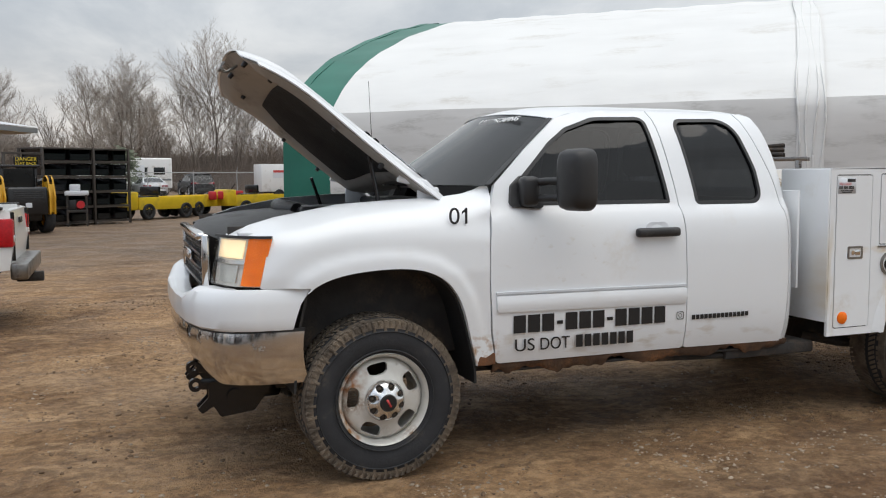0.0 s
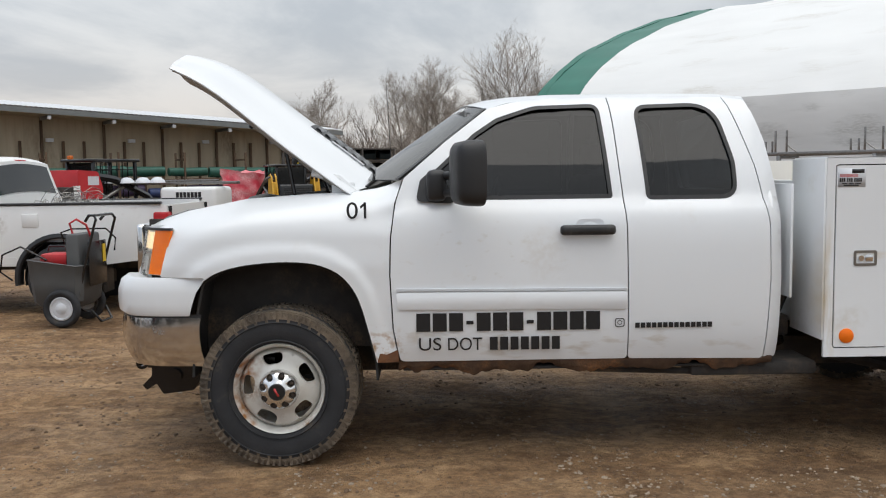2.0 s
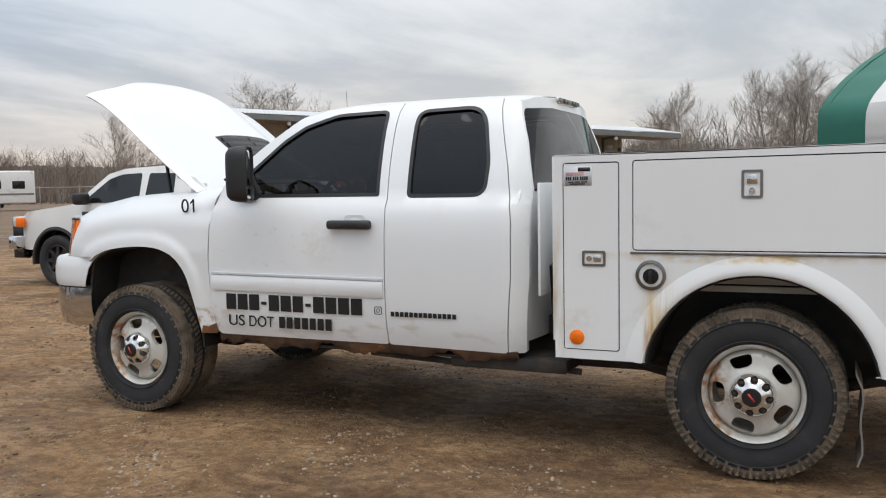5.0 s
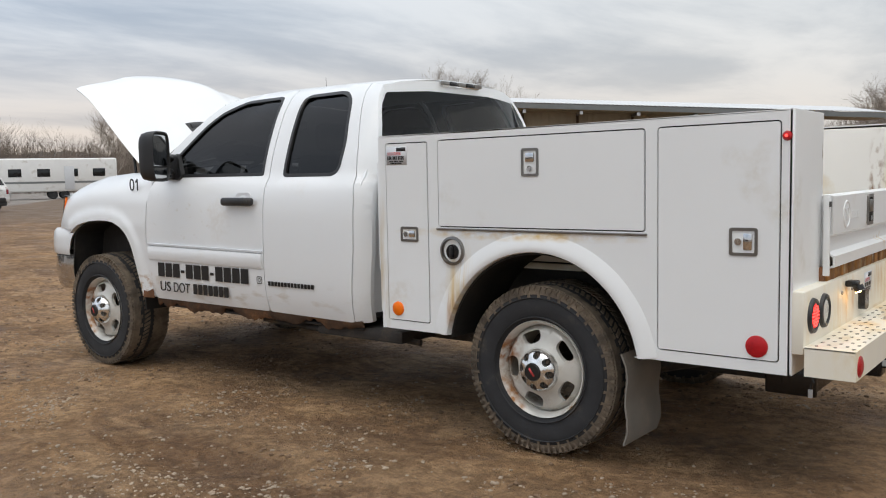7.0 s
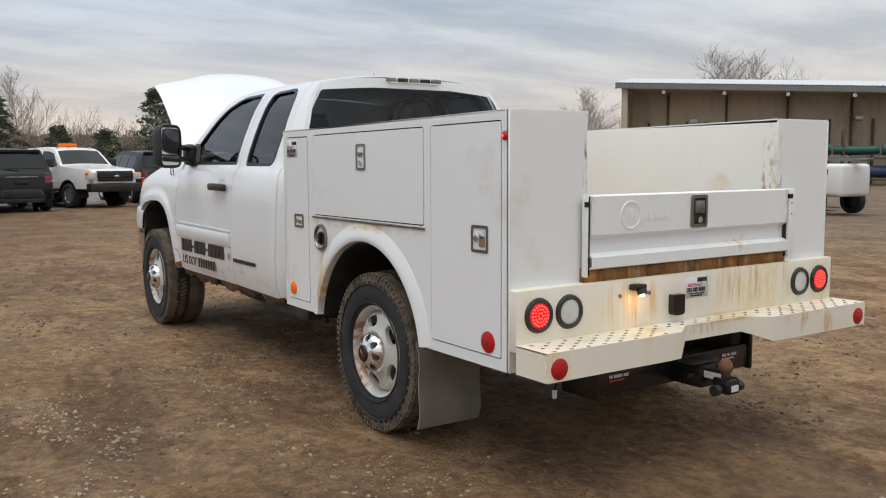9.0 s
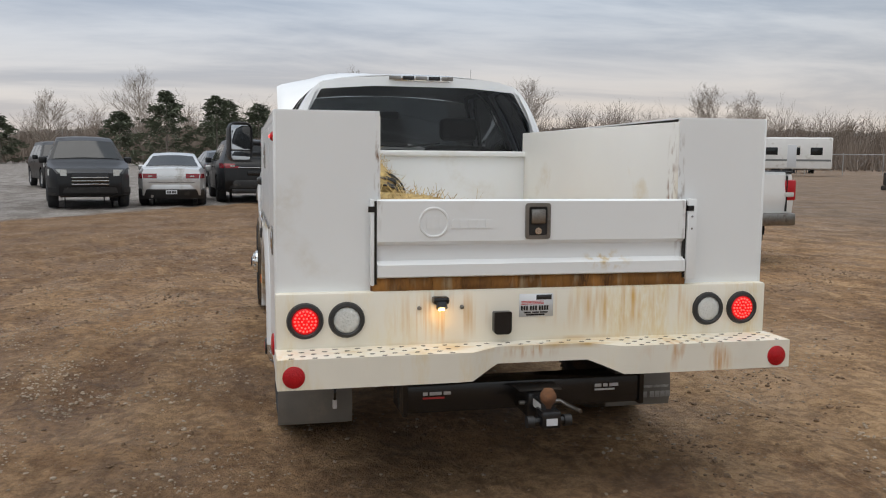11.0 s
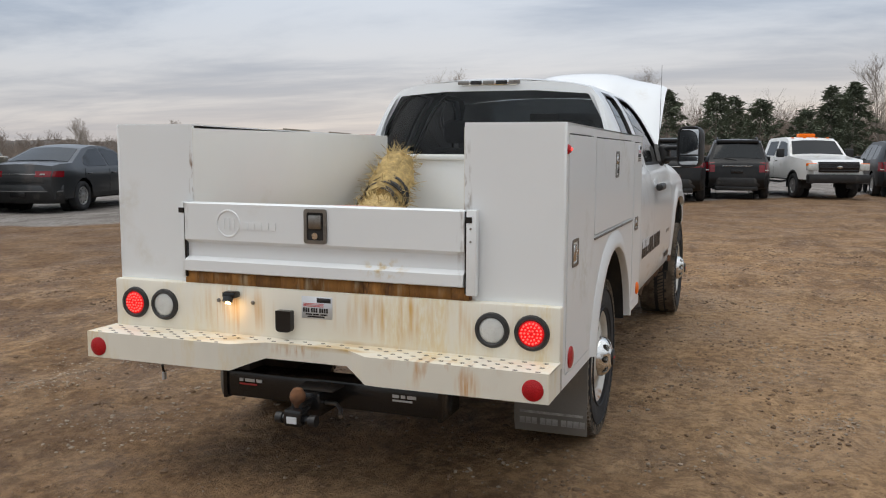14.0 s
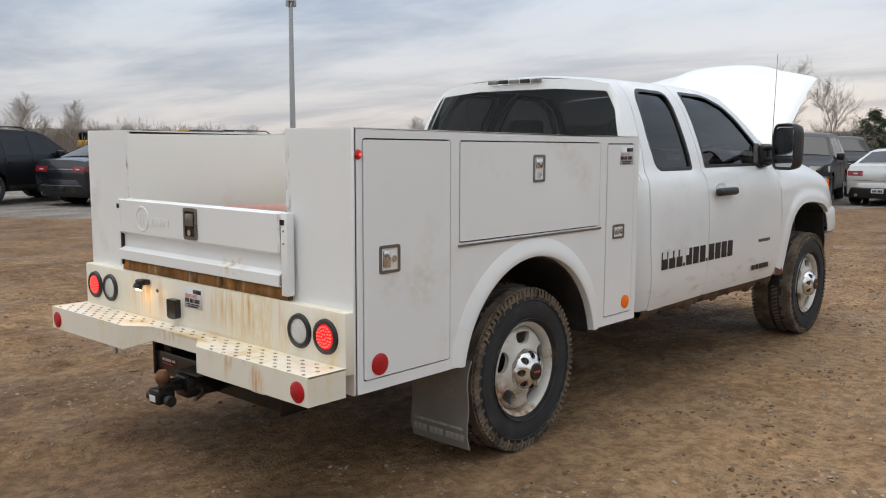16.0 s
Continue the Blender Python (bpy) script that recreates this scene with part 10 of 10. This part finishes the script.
def evergreen(x, y, h, w, seed, label):
    """Ragged conifer: a trunk and many drooping clumps of needles with gaps between them."""
    rnd = random.Random(seed)
    root = empty("evergreen_tree", at(x, y, 0), label, "tree", "evergreens")
    part("trunk", tube((0, 0, -0.2), (0, 0, h * 0.92), h * 0.02, 0.03, 7), BARK, root)
    V, F = [], []
    for i in range(int(330 * h / 9)):
        t = rnd.random() ** 0.8
        z = h * (0.10 + 0.90 * t)
        reach = w * 0.9 * (1 - t) ** 0.8 * rnd.uniform(0.55, 1.15) + 0.15
        a = rnd.uniform(0, 2 * math.pi)
        layer = 0.66 + 0.34 * math.sin(z * 4.4 + seed + 1.3 * math.sin(a * 2))
        c = Vector((reach * layer * math.cos(a), reach * layer * math.sin(a), z - 0.18 * reach))
        for _ in range(14):
            p = c + Vector((rnd.gauss(0, 0.22), rnd.gauss(0, 0.22), rnd.gauss(0, 0.13)))
            d = Vector((math.cos(a) + rnd.gauss(0, 0.5), math.sin(a) + rnd.gauss(0, 0.5), rnd.gauss(-0.1, 0.3))).normalized() * rnd.uniform(0.22, 0.5)
            s = d.orthogonal().normalized() * rnd.uniform(0.05, 0.12)
            k = len(V)
            V += [tuple(p - s), tuple(p + s), tuple(p + d)]
            F.append((k, k + 1, k + 2))
    me = bpy.data.meshes.new("crown")
    me.from_pydata(V, [], F)
    mesh_part("crown", me, NEEDLE, root, "dark green needles", False)
    return root


for i, (x, y, h, w) in enumerate([(-99.3, 27.6, 9.6, 4.2), (-96.5, 30.9, 5.2, 3.4), (-87.7, -3.6, 6.9, 4.4), (-87.2, -8.6, 7.2, 4.6), (-88.6, 0.7, 6.2, 4.2), (-90.2, 5.1, 5.4, 3.6), (-93.3, 7.6, 7.6, 2.6), (-96.5, 10.0, 8.2, 3.6), (-101.6, 9.6, 7.4, 2.2), (-93.4, -14.0, 5.4, 4.0), (-94.2, 20.7, 4.8, 3.4), (-0.4, 67.5, 3.5, 3.0), (-105.1, -2.6, 7.4, 4.2), (-100.8, -27.8, 5.0, 3.4), (-94.2, 15.8, 5.0, 3.6)]):
    evergreen(x, y, h * 1.05, w * 1.15, 40 + i, "dark ragged evergreen tree at the edge of the woods")

def stand(a):
    """How tall the woods stand by direction: low towards the south-west."""
    a = (a + 180) % 360 - 180
    return interp(a, [(-180, 0.5), (-60, 0.5), (-30, 0.9), (40, 1.0), (70, 1.15), (98, 1.05), (112, 0.45), (142, 0.40), (156, 0.62), (180, 0.5)])


# the woods all round: leafless trees and brush, too many to count
rnd = random.Random(77)
st = Sticks()
for i in range(520):
    ang = radians(rnd.uniform(-25, 185) + 90)
    D = rnd.uniform(112, 175)
    if -18 < math.degrees(ang) - 90 < 8:
        D = rnd.uniform(88, 120)
    bare_tree(st, rnd, (math.cos(ang) * D, math.sin(ang) * D, 0), rnd.uniform(5.2, 8.6) * D / 130 * stand(math.degrees(ang) - 90) * (1.15 if abs(math.degrees(ang) - 90) < 15 else 1.0), 2 if i % 3 else 1, 0.42, 0.075)
for i in range(150):
    ang = radians(rnd.uniform(-24, 12) + 90)
    D = rnd.uniform(90, 130)
    bare_tree(st, rnd, (math.cos(ang) * D, math.sin(ang) * D, 0), rnd.uniform(5.5, 10.5), 2, 0.45, 0.07)
for i in range(5000):
    ang = radians(rnd.uniform(-24, 12) + 90)
    D = rnd.uniform(90, 125)
    p = Vector((math.cos(ang) * D, math.sin(ang) * D, 0))
    for _ in range(3):
        e = p + Vector((rnd.gauss(0, 0.8), rnd.gauss(0, 0.8), rnd.uniform(1.5, 4.8)))
        st.stick(p, e, 0.04, 0.012)
for i in range(12000):
    ang = radians(rnd.uniform(-25, 185) + 90)
    D = rnd.uniform(105, 150)
    if -18 < math.degrees(ang) - 90 < 8:
        D = rnd.uniform(84, 112)
    p = Vector((math.cos(ang) * D, math.sin(ang) * D, 0))
    for _ in range(3):
        e = p + Vector((rnd.gauss(0, 0.8), rnd.gauss(0, 0.8), rnd.uniform(1.5, 5.6) * D / 130 * stand(math.degrees(ang) - 90)))
        st.stick(p, e, 0.05, 0.018)
for i in range(420):
    # fine crowns that stand over the brush
    ang = radians(rnd.uniform(12, 185) + 90)
    D = rnd.uniform(128, 160)
    bare_tree(st, rnd, (math.cos(ang) * D, math.sin(ang) * D, 0), rnd.uniform(6.5, 10.0) * D / 130 * stand(math.degrees(ang) - 90), 2, 0.5, 0.05)
woods = mesh_part("far_woods", st.mesh("far_woods"), BRUSH, None, "", False)
tagged(woods, "band of leafless winter woods round the yard", "woods", kind="stuff")
# the land rises into brush behind the first trees
rows = []
jit = random.Random(31)


for k, (D, z) in enumerate(((150, -0.1), (154, 3.4), (160, 4.9), (172, 6.0), (230, 6.8))):
    row = []
    for a in np.linspace(-180, 180, 1800):
        r_ = D + 5 * noise.noise(Vector((a * 0.2, k, 0)))
        up = 0.8 * noise.noise(Vector((a * 0.30, 0, k))) + 0.3 * noise.noise(Vector((a * 1.3, 0, k))) + jit.uniform(-0.3, 0.3) if k else 0
        row.append((r_ * math.cos(radians(a + 90)), r_ * math.sin(radians(a + 90)), z * (stand(a) if k else 1) + up))
    rows.append(row)
far = part("backdrop_hedge", grid(rows), HEDGE, smooth=False)
tagged(far, "brown hedge of winter brush on the horizon", "hedge", kind="structure")

# ---- keep to three levels: thing, part, piece of a part ----
bpy.context.view_layer.update()
for ob in list(bpy.data.objects):
    while ob.parent and ob.parent.parent and ob.parent.parent.parent:
        place = ob.parent.matrix_local @ ob.matrix_local
        ob.parent = ob.parent.parent
        ob.matrix_local = place
